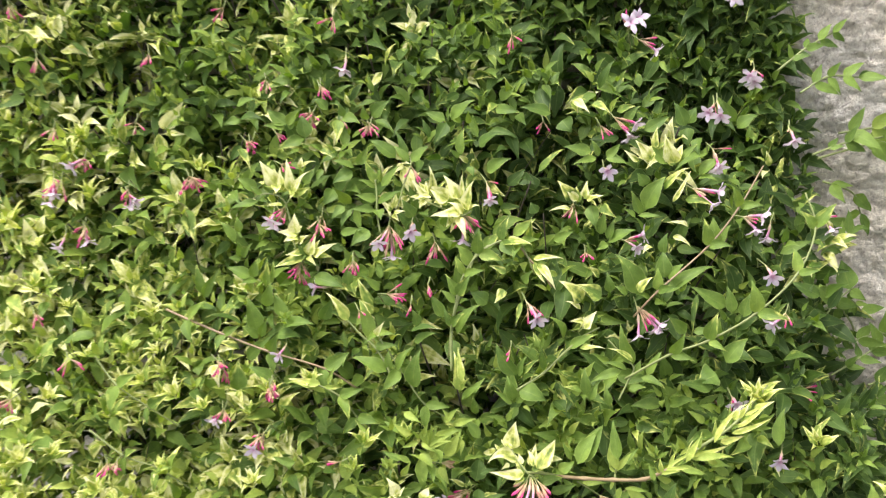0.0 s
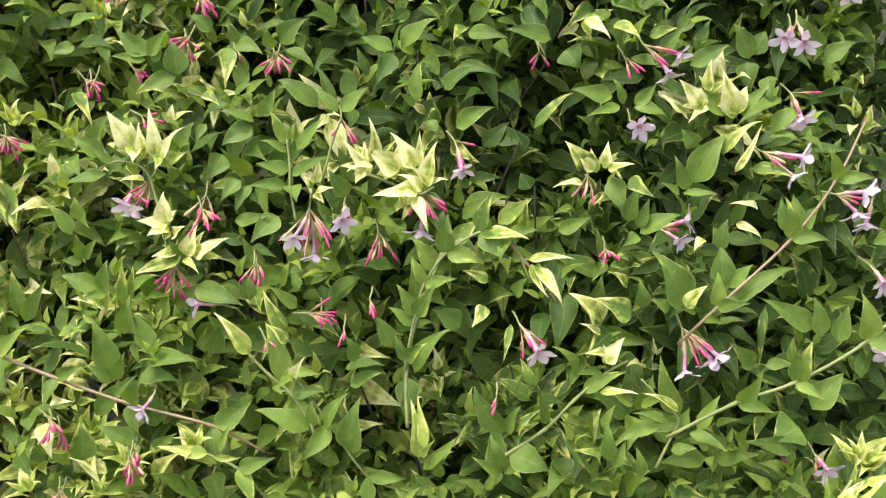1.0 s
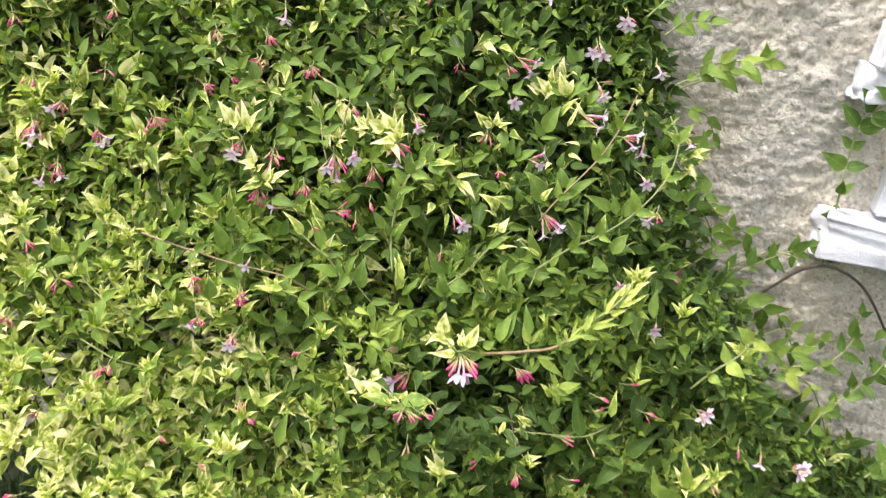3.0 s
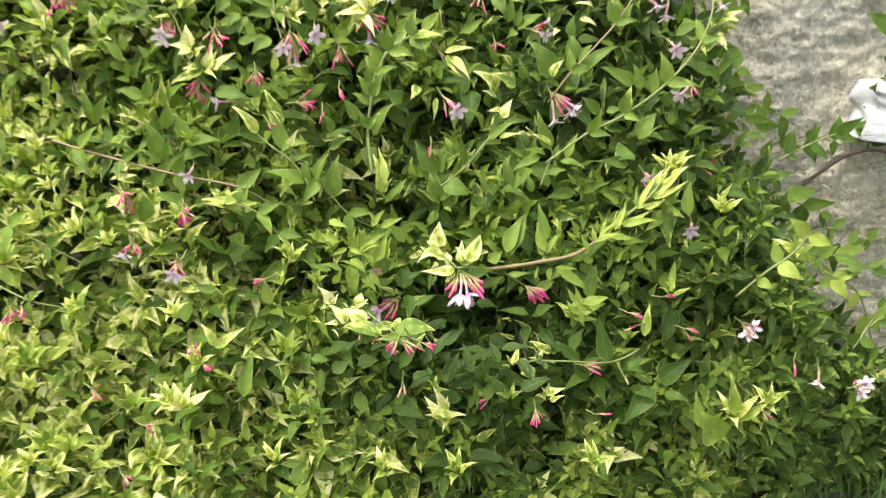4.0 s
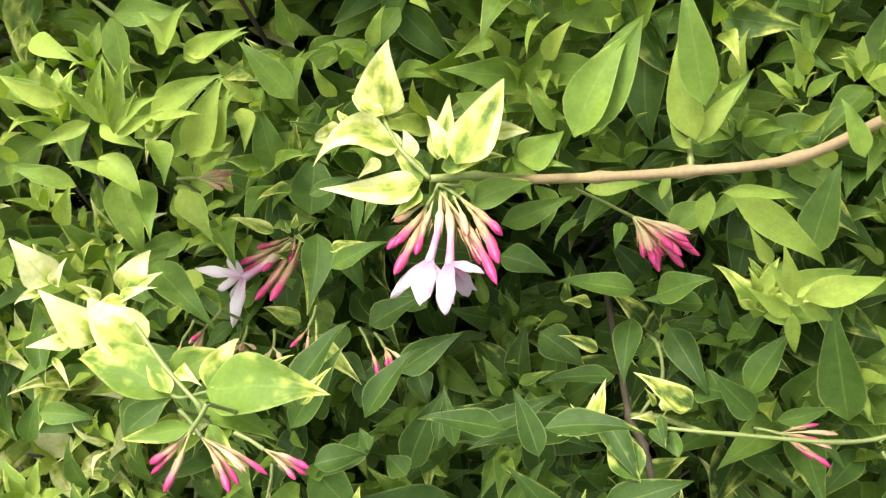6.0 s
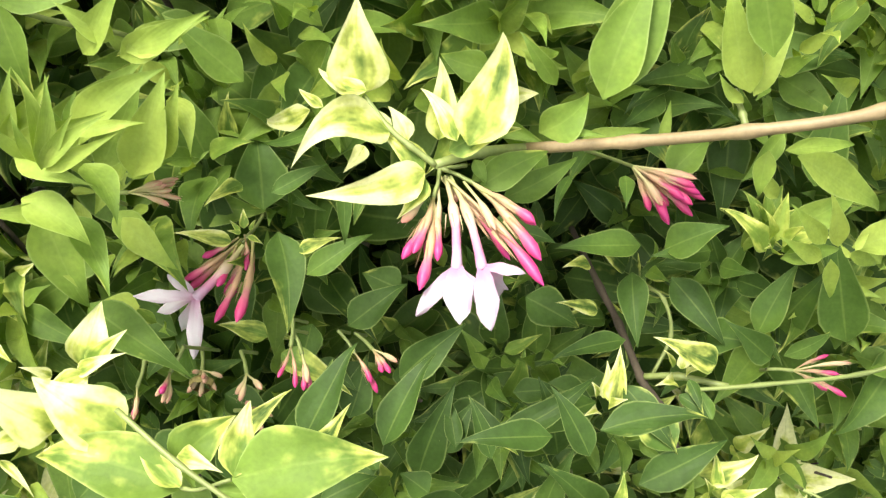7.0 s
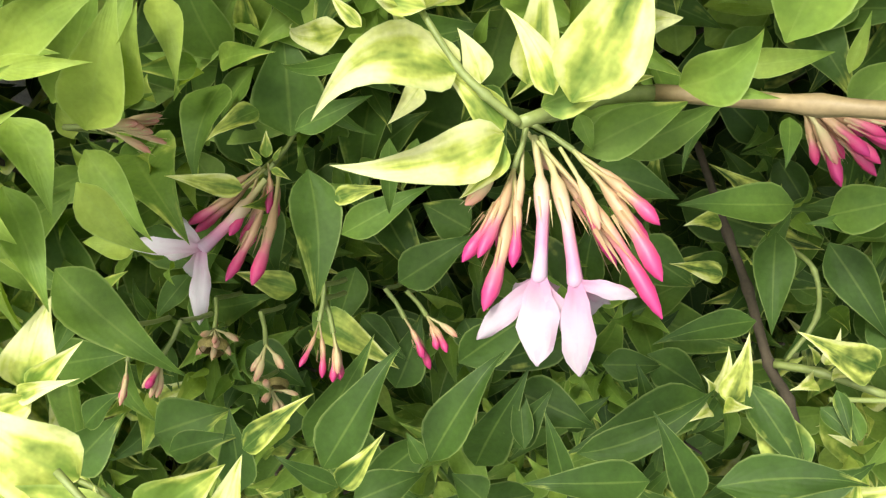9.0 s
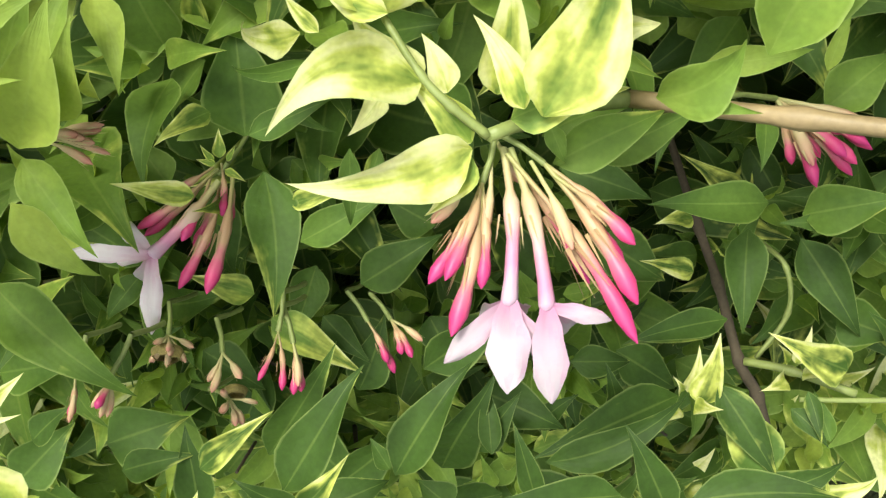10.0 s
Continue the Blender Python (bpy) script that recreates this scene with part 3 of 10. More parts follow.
def petal(bm, root, way, face, size, broad=1.0):
    """A pointed oval petal, a little cupped."""
    way, face = Vector(way).normalized(), Vector(face)
    face = (face - way * face.dot(way)).normalized()
    across = way.cross(face)
    layer = bm.loops.layers.uv.verify()
    rows = []
    key = size * 5000
    for s, h in ((0, 0.10), (0.12, 0.145), (0.25, 0.19), (0.38, 0.235), (0.5, 0.262), (0.62, 0.265), (0.74, 0.238), (0.84, 0.182), (0.93, 0.098), (1.0, 0.012)):
        droop = -0.26 * s * s * s + 0.07 * math.sin(s * 6 + key * 1.8) * s
        row = []
        for c in (-1, -0.7, -0.35, 0, 0.35, 0.7, 1):
            wide = h * broad * c * (1 + 0.09 * math.sin(s * 15 + c * 2 + key))
            lift = 0.40 * abs(c) * h * (1 - s) - 0.75 * max(0.0, abs(c) - 0.55) * h * s + 0.10 * (1 - abs(c)) * h * s + 0.050 * math.sin(s * 10 + c * 4 + key * 0.7) * abs(c) * s
            row.append((bm.verts.new(Vector(root) + way * size * s + across * size * wide + face * size * (droop + lift)), s))
        rows.append(row)
    for a, b in zip(rows, rows[1:]):
        for i in range(6):
            f = bm.faces.new((a[i][0], a[i + 1][0], b[i + 1][0], b[i][0]))
            f.smooth, f.material_index = True, 1
            for loop, s in zip(f.loops, (a[i][1], a[i + 1][1], b[i + 1][1], b[i][1])):
                loop[layer].uv = (i / 6, s)


def flower(cluster, start, mouth, towards, size, turn, sides=8, cup=0.6, tips=(), skin=PETAL):
    """A slender pink tube with five spreading petals; towards: where the open flower looks; tips: where its petals end, if they are not even."""
    bm = bmesh.new()
    r = size * 0.13
    lathe(bm, start, mouth, [(0, r * 0.5), (0.28, r * 0.55), (0.36, r * 1.1), (0.46, r * 1.15), (0.6, r * 0.85), (0.85, r * 0.95), (0.95, r * 1.1), (0.99, r * 1.15), (1.015, r * 0.95), (1.03, r * 0.4)], sides)
    teeth(bm, start, mouth, 0.45, r * 1.1, (Vector(mouth) - Vector(start)).length * 0.2)
    axis = (Vector(towards) - Vector(mouth)).normalized()
    q = axis.to_track_quat("Z", "Y")
    for tip, broad in tips:
        way = Vector(tip) - Vector(mouth)
        petal(bm, mouth, way, axis, way.length, broad)
    for k in range(0 if tips else 5):
        a = radians(turn + 72 * k)
        out = q @ Vector((math.cos(a), math.sin(a), 0))
        petal(bm, Vector(mouth) + out * r * 0.6, out * 0.85 + axis * (cup + 0.34 * math.sin(k * 2.3 + turn)), axis, size * (1 + 0.08 * math.sin(k * 3.1 + turn)))
    ob = part("flower", bm, TUBE, cluster, "pale pink star-shaped jasmine flower")
    ob.data.materials.append(skin)
    return ob


def peduncle(*lines):
    bm = bmesh.new()
    for a, b in lines:
        lathe(bm, a, b, [(0, 0.0006), (0.5, 0.0005), (1, 0.0006)], 6)
    return part("flower_head", bm, GREEN_STEM, shrub, "drooping cluster of pink buds and pale flowers")


def flower_cluster(at, way, size, buds, flowers, spread, seed, faded=0.12):
    """A fan of buds and open flowers from one point."""
    pick = random.Random(seed)
    at, way = Vector(at), Vector(way).normalized()
    q = way.to_track_quat("Z", "Y")
    back = at - way * 0.008
    head = peduncle((back, at), (back + Vector((0.002, 0.007, -0.009)), back))
    for k in range(buds + flowers):
        a, lean = pick.uniform(0, 2 * math.pi), spread * math.sqrt(pick.random()) * 2.1
        d = q @ Vector((math.sin(lean) * math.cos(a), math.sin(lean) * math.sin(a), math.cos(lean)))
        s = size * pick.uniform(0.7, 1.05)
        if k < buds:
            bud(head, at, at + d * s, pick.uniform(0.0006, 0.0009), spent=pick.random() < faded, sides=6)
        else:
            mouth = at + d * size * 0.95
            view = (d * 0.9 + Vector((pick.uniform(-0.35, 0.35), pick.uniform(-0.30, 0.10), pick.uniform(-0.5, 0.1)))).normalized()
            flower(head, at, mouth, mouth + view * 0.01, pick.uniform(0.0078, 0.0094), pick.uniform(0, 72), 6, cup=0.8, skin=PALE_PETAL)


def seed_head(at, size):
    """A withered flower head: a ribbed cup with a ragged brown rim."""
    bm = bmesh.new()
    pick = random.Random(int(size * 1e5))
    rings = []
    for s, r in ((0.0, 0.30), (0.2, 0.75), (0.5, 1.0), (0.8, 0.95), (1.0, 0.80)):
        rings.append([bm.verts.new(Vector(at) + Vector((math.cos(a) * r * (1 + 0.12 * math.sin(a * 5)), -s * 0.9 + 0.4, math.sin(a) * r + 0.25 * s)) * size + Vector((0, -pick.uniform(0, 0.3) * (s > 0.9), 0)) * size) for a in np.arange(15) * 2 * math.pi / 15])
    for a, b in zip(rings, rings[1:]):
        for i in range(15):
            bm.faces.new((a[i], a[(i + 1) % 15], b[(i + 1) % 15], b[i])).smooth = True
    bm.faces.new(rings[0])
    part("seed_head", bm, WITHERED, shrub, "withered brown and yellow flower head")


def rosette(at, way, size, count, vary, seed):
    """The cream young leaves at the end of a shoot, curled and crowded, each a part."""
    pick = random.Random(seed)
    way = unit(way)
    side = unit(np.cross(way, (0.3, 1, 0.1)))
    other = np.cross(way, side)
    for k in range(count):
        a = k * 2.4 + pick.uniform(-0.3, 0.3)
        open_ = 0.35 + 0.75 * k / count + pick.uniform(-0.1, 0.15)
        out = side * math.cos(a) + other * math.sin(a)
        d = unit(way * (1.2 - 0.6 * open_) + out * open_)
        s = size * (0.6 + 0.5 * k / count) * pick.uniform(0.85, 1.15)
        b = np.array(at) + out * 0.002 - way * 0.006 * k / count
        one = Leaves()
        one.add(b, b + d * s, s * pick.uniform(0.34, 0.46), unit(way - out * 0.3 + np.array((0, -0.5, 0.3))), min(1.0, vary * pick.uniform(0.8, 1.15)), pick.uniform(0.6, 0.9),
                fold=pick.uniform(0.2, 0.6), curl=pick.uniform(0.0, 0.3), sway=pick.uniform(-0.3, 0.3))
        one.make("leaf", shrub, "cream and yellow variegated leaf")


# long stems
stem([(-0.0021, 0.0406, 0.3404), (0.0092, 0.0487, 0.3376), (0.0206, 0.0547, 0.3337)], 0.0011, 0.0014, GREEN_STEM)
stem([(0.0206, 0.0547, 0.3337), (0.0443, 0.0445, 0.3424), (0.0666, 0.0344, 0.3517), (0.0904, 0.0264, 0.3617), (0.1081, 0.0203, 0.3774)], 0.0015, 0.0013, RED_STEM)
stem([(0.1081, 0.0203, 0.3774), (0.1285, 0.0388, 0.3900), (0.1510, 0.0581, 0.4038), (0.1723, 0.0849, 0.4271)], 0.0014, 0.0008, GREEN_STEM)
stem([(-0.0021, 0.0406, 0.3404), (-0.0077, 0.0425, 0.3446), (-0.0125, 0.0461, 0.3473), (-0.0183, 0.0529, 0.3520)], 0.0008, 0.0006, GREEN_STEM)
stem([(0.0441, 0.1111, 0.2563), (0.0500, 0.0808, 0.2564), (0.0536, 0.0650, 0.2561), (0.0580, 0.0465, 0.2517), (0.0631, 0.0408, 0.2456), (0.0677, 0.0303, 0.2366)], 0.0011, 0.0014, WOOD_STEM)
stem([(-0.0729, -0.0129, 0.3134), (-0.0633, -0.0165, 0.3135), (-0.0544, -0.0258, 0.3112), (-0.0439, -0.0266, 0.3151)], 0.0005, 0.0004, GREEN_STEM)
stem([(0.0679, 0.0367, 0.3493), (0.0675, 0.0408, 0.3516), (0.0670, 0.0477, 0.3538)], 0.0009, 0.0007, GREEN_STEM)
stem([(-0.3139, 0.0157, 0.4465), (-0.2948, 0.0171, 0.4400), (-0.2620, 0.0183, 0.4307), (-0.2213, 0.0226, 0.4193), (-0.1763, 0.0320, 0.4075), (-0.1516, 0.0430, 0.3888)], 0.0010, 0.0008, RED_STEM, leafy=True)
stem([(0.0661, 0.0683, 0.4224), (0.0982, 0.0707, 0.4473), (0.1252, 0.0749, 0.4613), (0.1573, 0.0860, 0.4841), (0.1838, 0.1043, 0.5135), (0.1939, 0.1271, 0.5441), (0.1842, 0.1424, 0.5679)], 0.0010, 0.0007, GREEN_STEM, leafy=True)
stem([(0.0664, 0.0905, 0.4666), (0.0834, 0.0893, 0.4910), (0.1168, 0.1106, 0.5254), (0.1366, 0.1272, 0.5552), (0.1513, 0.1533, 0.5843)], 0.0008, 0.0006, RED_STEM, leafy=True)
stem([(-0.0781, 0.0636, 0.4190), (-0.0750, 0.0587, 0.4501), (-0.0729, 0.0661, 0.4740), (-0.0697, 0.0719, 0.4904), (-0.0602, 0.0792, 0.5068), (-0.0443, 0.0897, 0.5173), (-0.0294, 0.0938, 0.5168), (-0.0144, 0.0860, 0.4937)], 0.0008, 0.0006, GREEN_STEM, leafy=True)
stem([(-0.1504, 0.0568, 0.4516), (-0.1370, 0.0499, 0.4381), (-0.1138, 0.0454, 0.4116), (-0.0913, 0.0444, 0.3835), (-0.0724, 0.0633, 0.3634)], 0.0008, 0.0006, GREEN_STEM, leafy=True)
stem([(-0.1859, 0.0182, 0.4018), (-0.1584, 0.0222, 0.3900), (-0.1444, 0.0267, 0.3708), (-0.1384, 0.0434, 0.3453)], 0.0008, 0.0006, GREEN_STEM, leafy=True)
stem([(0.0586, 0.0457, 0.2537), (0.0673, 0.0420, 0.2580), (0.0805, 0.0366, 0.2593)], 0.0010, 0.0010, GREEN_STEM)
stem([(0.0613, 0.0466, 0.2539), (0.0670, 0.0543, 0.2624), (0.0649, 0.0610, 0.2712), (0.0610, 0.0680, 0.2698)], 0.0006, 0.0006, GREEN_STEM)
stem([(0.1506, 0.0497, 0.2689), (0.1366, 0.0438, 0.2623), (0.1199, 0.0395, 0.2597), (0.0883, 0.0345, 0.2623), (0.0669, 0.0333, 0.2623)], 0.0007, 0.0006, GREEN_STEM)
stem([(-0.0662, -0.0170, 0.3261), (-0.0533, -0.0266, 0.3213), (-0.0429, -0.0327, 0.3170), (-0.0412, -0.0334, 0.3130), (-0.0366, -0.0350, 0.3081)], 0.0006, 0.0005, GREEN_STEM)
stem([(-0.3631, -0.0181, 0.4096), (-0.3372, -0.0263, 0.3913), (-0.3115, -0.0225, 0.3744), (-0.2886, -0.0117, 0.3543)], 0.0008, 0.0006, GREEN_STEM, leafy=True)
stem([(-0.3550, -0.0428, 0.3548), (-0.3211, -0.0443, 0.3379), (-0.2967, -0.0362, 0.3277), (-0.2736, -0.0256, 0.3069)], 0.0008, 0.0006, GREEN_STEM, leafy=True)
stem([(-0.0708, 0.0495, 0.4150), (-0.0742, 0.0565, 0.4360), (-0.0747, 0.0642, 0.4570), (-0.0707, 0.0728, 0.4782), (-0.0671, 0.0786, 0.4914), (-0.0636, 0.0842, 0.5040), (-0.0549, 0.0886, 0.5115), (-0.0444, 0.0920, 0.5159)], 0.0011, 0.0010, GREEN_STEM)
stem([(-0.0444, 0.0920, 0.5159), (-0.0304, 0.0931, 0.5136), (-0.0181, 0.0902, 0.5024), (-0.0106, 0.0892, 0.4971), (0.0004, 0.0856, 0.4843)], 0.0010, 0.0006, RED_STEM)
stem([(-0.0227, 0.0509, 0.3990), (-0.0165, 0.0540, 0.4053), (0.0024, 0.0618, 0.4198), (0.0161, 0.0696, 0.4359), (0.0297, 0.0768, 0.4494), (0.0415, 0.0817, 0.4573)], 0.0010, 0.0007, GREEN_STEM)
stem([(0.0626, 0.0666, 0.4038), (0.0686, 0.0731, 0.4201), (0.0713, 0.0768, 0.4292), (0.0607, 0.0782, 0.4387), (0.0493, 0.0798, 0.4486)], 0.0008, 0.0006, GREEN_STEM)
stem([(-0.1155, 0.0368, 0.3957), (-0.1244, 0.0419, 0.4139), (-0.1366, 0.0452, 0.4277), (-0.1494, 0.0466, 0.4362), (-0.1618, 0.0485, 0.4460)], 0.0010, 0.0007, GREEN_STEM)
stem([(-0.2129, 0.0595, 0.4933), (-0.2235, 0.0692, 0.5219), (-0.2326, 0.0740, 0.5374), (-0.2473, 0.0730, 0.5407), (-0.2581, 0.0695, 0.5362)], 0.0008, 0.0006, GREEN_STEM)
stem([(-0.0720, 0.0973, 0.5377), (-0.0797, 0.0943, 0.5335), (-0.0913, 0.0941, 0.5368), (-0.1058, 0.0939, 0.5412), (-0.1202, 0.0932, 0.5444)], 0.0008, 0.0006, GREEN_STEM)
stem([(-0.1446, 0.0778, 0.5156), (-0.1500, 0.0834, 0.5311), (-0.1522, 0.0885, 0.5441), (-0.1557, 0.0935, 0.5570)], 0.0009, 0.0006, GREEN_STEM)
stem([(-0.1277, 0.1028, 0.5689), (-0.1305, 0.0977, 0.5583), (-0.1326, 0.0906, 0.5425), (-0.1353, 0.0852, 0.5306)], 0.0008, 0.0006, GREEN_STEM)
# the large flower cluster
main = peduncle([(-0.0010, 0.0448, 0.3361), (-0.0028, 0.0367, 0.3334)], [(-0.0010, 0.0448, 0.3361), (0.0068, 0.0394, 0.3355)], [(0.0055, 0.0477, 0.3345), (-0.0010, 0.0448, 0.3361)])
bud(main, (-0.0028, 0.0367, 0.3334), (-0.0101, 0.0209, 0.3289), 0.0011)
bud(main, (-0.0028, 0.0367, 0.3334), (-0.0062, 0.0136, 0.3262), 0.0013)
bud(main, (-0.0028, 0.0367, 0.3334), (-0.0021, 0.0210, 0.3279), 0.0010)
bud(main, (0.0068, 0.0394, 0.3355), (0.0207, 0.0275, 0.3322), 0.0011)
bud(main, (0.0068, 0.0394, 0.3355), (0.0212, 0.0190, 0.3291), 0.0014)
bud(main, (0.0009, 0.0408, 0.3358), (0.0215, 0.0142, 0.3258), 0.0013)
bud(main, (0.0068, 0.0402, 0.3346), (0.0197, 0.0251, 0.3281), 0.0011)
bud(main, (-0.0028, 0.0367, 0.3334), (-0.0049, 0.0268, 0.3243), 0.0009)
bud(main, (-0.0001, 0.0429, 0.3347), (0.0148, 0.0252, 0.3235), 0.0010)
bud(main, (-0.0041, 0.0383, 0.3333), (-0.0102, 0.0297, 0.3323), 0.0011, spent=True)
bud(main, (-0.0011, 0.0458, 0.3328), (0.0030, 0.0399, 0.3296), 0.0011, spent=True)
flower(main, (0.0003, 0.0423, 0.3354), (0.0022, 0.0193, 0.3276), (0.0019, 0.0010, 0.3578), 0.0090, 0, tips=(((-0.0075, 0.0107, 0.3217), 0.50), ((0.0025, 0.0062, 0.3268), 0.92), ((0.0102, 0.0095, 0.3239), 0.42), ((-0.0040, 0.0204, 0.3158), 0.50), ((0.0065, 0.0218, 0.3155), 0.50),))
flower(main, (0.0014, 0.0423, 0.3353), (0.0079, 0.0187, 0.3279), (0.0066, 0.0015, 0.3574), 0.0090, 0, tips=(((0.0089, 0.0051, 0.3252), 0.72), ((0.0170, 0.0162, 0.3290), 0.55), ((0.0059, 0.0122, 0.3237), 0.50), ((0.0136, 0.0192, 0.3156), 0.60), ((0.0162, 0.0200, 0.3185), 0.40),))
bud(main, (-0.0016, 0.0428, 0.3347), (-0.0026, 0.0276, 0.3299), 0.0009, spent=True)
bud(main, (0.0075, 0.0395, 0.3340), (0.0156, 0.0322, 0.3334), 0.0010, spent=True)
bud(main, (0.0083, 0.0374, 0.3352), (0.0203, 0.0263, 0.3341), 0.0011)
bud(main, (-0.0023, 0.0396, 0.3340), (-0.0075, 0.0205, 0.3309), 0.0010)
bud(main, (0.0046, 0.0396, 0.3358), (0.0113, 0.0260, 0.3324), 0.0010, spent=True)
side = peduncle([(-0.0522, 0.0695, 0.3020), (-0.0550, 0.0612, 0.3021)], [(-0.0550, 0.0612, 0.3021), (-0.0567, 0.0590, 0.3009)])
bud(side, (-0.0568, 0.0601, 0.3015), (-0.0716, 0.0468, 0.2984), 0.0010)
bud(side, (-0.0582, 0.0589, 0.3009), (-0.0619, 0.0445, 0.2983), 0.0010)
bud(side, (-0.0538, 0.0596, 0.3008), (-0.0561, 0.0354, 0.2940), 0.0014)
bud(side, (-0.0552, 0.0577, 0.2998), (-0.0626, 0.0372, 0.2921), 0.0011)
bud(side, (-0.0562, 0.0610, 0.3022), (-0.0552, 0.0511, 0.2978), 0.0009)
bud(side, (-0.0578, 0.0603, 0.3018), (-0.0670, 0.0534, 0.3010), 0.0009)
bud(side, (-0.0572, 0.0600, 0.3015), (-0.0716, 0.0480, 0.2939), 0.0010)
bud(side, (-0.0544, 0.0603, 0.3014), (-0.0543, 0.0511, 0.2951), 0.0008)
bud(side, (-0.0557, 0.0591, 0.3008), (-0.0614, 0.0465, 0.2929), 0.0009)
bud(side, (-0.0566, 0.0580, 0.3001), (-0.0589, 0.0445, 0.2939), 0.0008)
flower(side, (-0.0560, 0.0569, 0.3019), (-0.0674, 0.0419, 0.2972), (-0.0486, 0.0117, 0.3448), 0.0105, 0, tips=(((-0.0748, 0.0468, 0.3026), 0.62), ((-0.0807, 0.0376, 0.3038), 0.44), ((-0.0666, 0.0278, 0.2902), 0.50), ((-0.0828, 0.0450, 0.2891), 0.42), ((-0.0758, 0.0396, 0.2821), 0.42),), skin=PALE_PETAL)
right = peduncle([(0.0362, 0.0592, 0.3294), (0.0532, 0.0761, 0.3105)])
bud(right, (0.0532, 0.0761, 0.3105), (0.0580, 0.0672, 0.3010), 0.0010)
bud(right, (0.0532, 0.0761, 0.3105), (0.0630, 0.0634, 0.2990), 0.0011)
bud(right, (0.0532, 0.0761, 0.3105), (0.0615, 0.0614, 0.3028), 0.0012)
bud(right, (0.0532, 0.0761, 0.3105), (0.0639, 0.0693, 0.3009), 0.0010)
bud(right, (0.0532, 0.0761, 0.3105), (0.0703, 0.0664, 0.2993), 0.0011)
bud(right, (0.0532, 0.0761, 0.3105), (0.0692, 0.0653, 0.3045), 0.0012)
bud(right, (0.0532, 0.0761, 0.3105), (0.0751, 0.0727, 0.2999), 0.0010)
bud(right, (0.0532, 0.0761, 0.3105), (0.0713, 0.0727, 0.3079), 0.0011, spent=True)
bud(right, (0.0532, 0.0761, 0.3105), (0.0667, 0.0656, 0.3062), 0.0012)
bud(right, (0.0532, 0.0761, 0.3105), (0.0676, 0.0729, 0.3041), 0.0010)
bud(right, (0.0532, 0.0761, 0.3105), (0.0710, 0.0713, 0.3060), 0.0011)
bud(right, (0.0532, 0.0761, 0.3105), (0.0600, 0.0632, 0.3064), 0.0012, spent=True)
bud(right, (0.0532, 0.0761, 0.3105), (0.0632, 0.0679, 0.2994), 0.0010)
bud(right, (0.0532, 0.0761, 0.3105), (0.0727, 0.0705, 0.3039), 0.0011)
flower_cluster((-0.0757, 0.0418, 0.3339), (0.95, -0.20, 0.23), 0.0153, 7, 0, 0.17, 124, 1.0)
flower_cluster((-0.0418, 0.0301, 0.2899), (-0.01, -0.96, -0.26), 0.0117, 2, 0, 0.20, 125, 0.5)
flower_cluster((-0.0388, 0.0285, 0.2884), (0.38, -0.90, -0.20), 0.0117, 3, 0, 0.20, 126, 0.2)
flower_cluster((-0.0804, 0.0196, 0.2876), (-0.08, -0.97, -0.21), 0.0102, 2, 0, 0.10, 127, 0.3)
flower_cluster((-0.0694, 0.0167, 0.2964), (-0.28, -0.95, -0.15), 0.0091, 5, 0, 0.20, 128, 0.6)
flower_cluster((-0.0219, 0.0415, 0.2747), (0.65, -0.76, -0.02), 0.0102, 3, 0, 0.20, 129, 0.5)
flower_cluster((-0.0549, 0.0291, 0.2803), (0.32, -0.94, -0.09), 0.0087, 3, 0, 0.40, 130, 1.0)
flower_cluster((-0.0688, 0.0345, 0.2758), (0.18, -0.98, -0.04), 0.0076, 7, 0, 0.50, 131, 1.0)
flower_cluster((-0.0539, 0.0222, 0.2728), (0.72, -0.46, 0.51), 0.0061, 5, 0, 0.60, 132, 1.0)
# leaves that stand out one by one
# low tones under the main cluster and in gaps put shade into leaf colour
leaf((-0.0124, 0.0451, 0.3468), (-0.0341, 0.0343, 0.3455), 0.0113, (0.16, -0.77, 0.61), 0.80, 0.50, 0.22, -1.10)
leaf((-0.0125, 0.0469, 0.3445), (-0.0240, 0.0549, 0.3514), 0.0074, (0.14, -0.80, 0.58), 0.75, 0.50, 0.10, 0.20)
leaf((-0.0086, 0.0465, 0.3430), (-0.0129, 0.0527, 0.3492), 0.0053, (0.10, -0.80, 0.59), 0.95, 0.60, 0.10, -0.30)
leaf((-0.0192, 0.0531, 0.3521), (-0.0188, 0.0650, 0.3714), 0.0147, (0.14, -0.84, 0.52), 0.80, 0.45, 0.16, 0.10)
leaf((-0.0174, 0.0518, 0.3539), (-0.0295, 0.0587, 0.3567), 0.0048, (0.16, -0.82, 0.55), 0.80, 0.60, 0.20, 0.40)
leaf((-0.0313, 0.0524, 0.3487), (-0.0462, 0.0640, 0.3385), 0.0061, (0.22, -0.79, 0.57), 0.88, 0.60, 0.10, 0.30)
leaf((-0.0281, 0.0512, 0.3502), (-0.0348, 0.0588, 0.3511), 0.0028, (0.19, -0.81, 0.56), 0.85, 0.60, 0.05, 0.10)
leaf((-0.0297, 0.0497, 0.3457), (-0.0457, 0.0540, 0.3385), 0.0035, (0.22, -0.78, 0.59), 0.10, 0.35, 0.05, 0.30)
leaf((0.0058, 0.0400, 0.3461), (0.0152, 0.0630, 0.3631), 0.0137, (-0.00, -0.83, 0.56), 0.72, 0.50, 0.20, -0.25)
leaf((-0.0011, 0.0461, 0.3435), (-0.0002, 0.0592, 0.3582), 0.0078, (0.05, -0.82, 0.57), 0.78, 0.50, 0.15, -0.20)
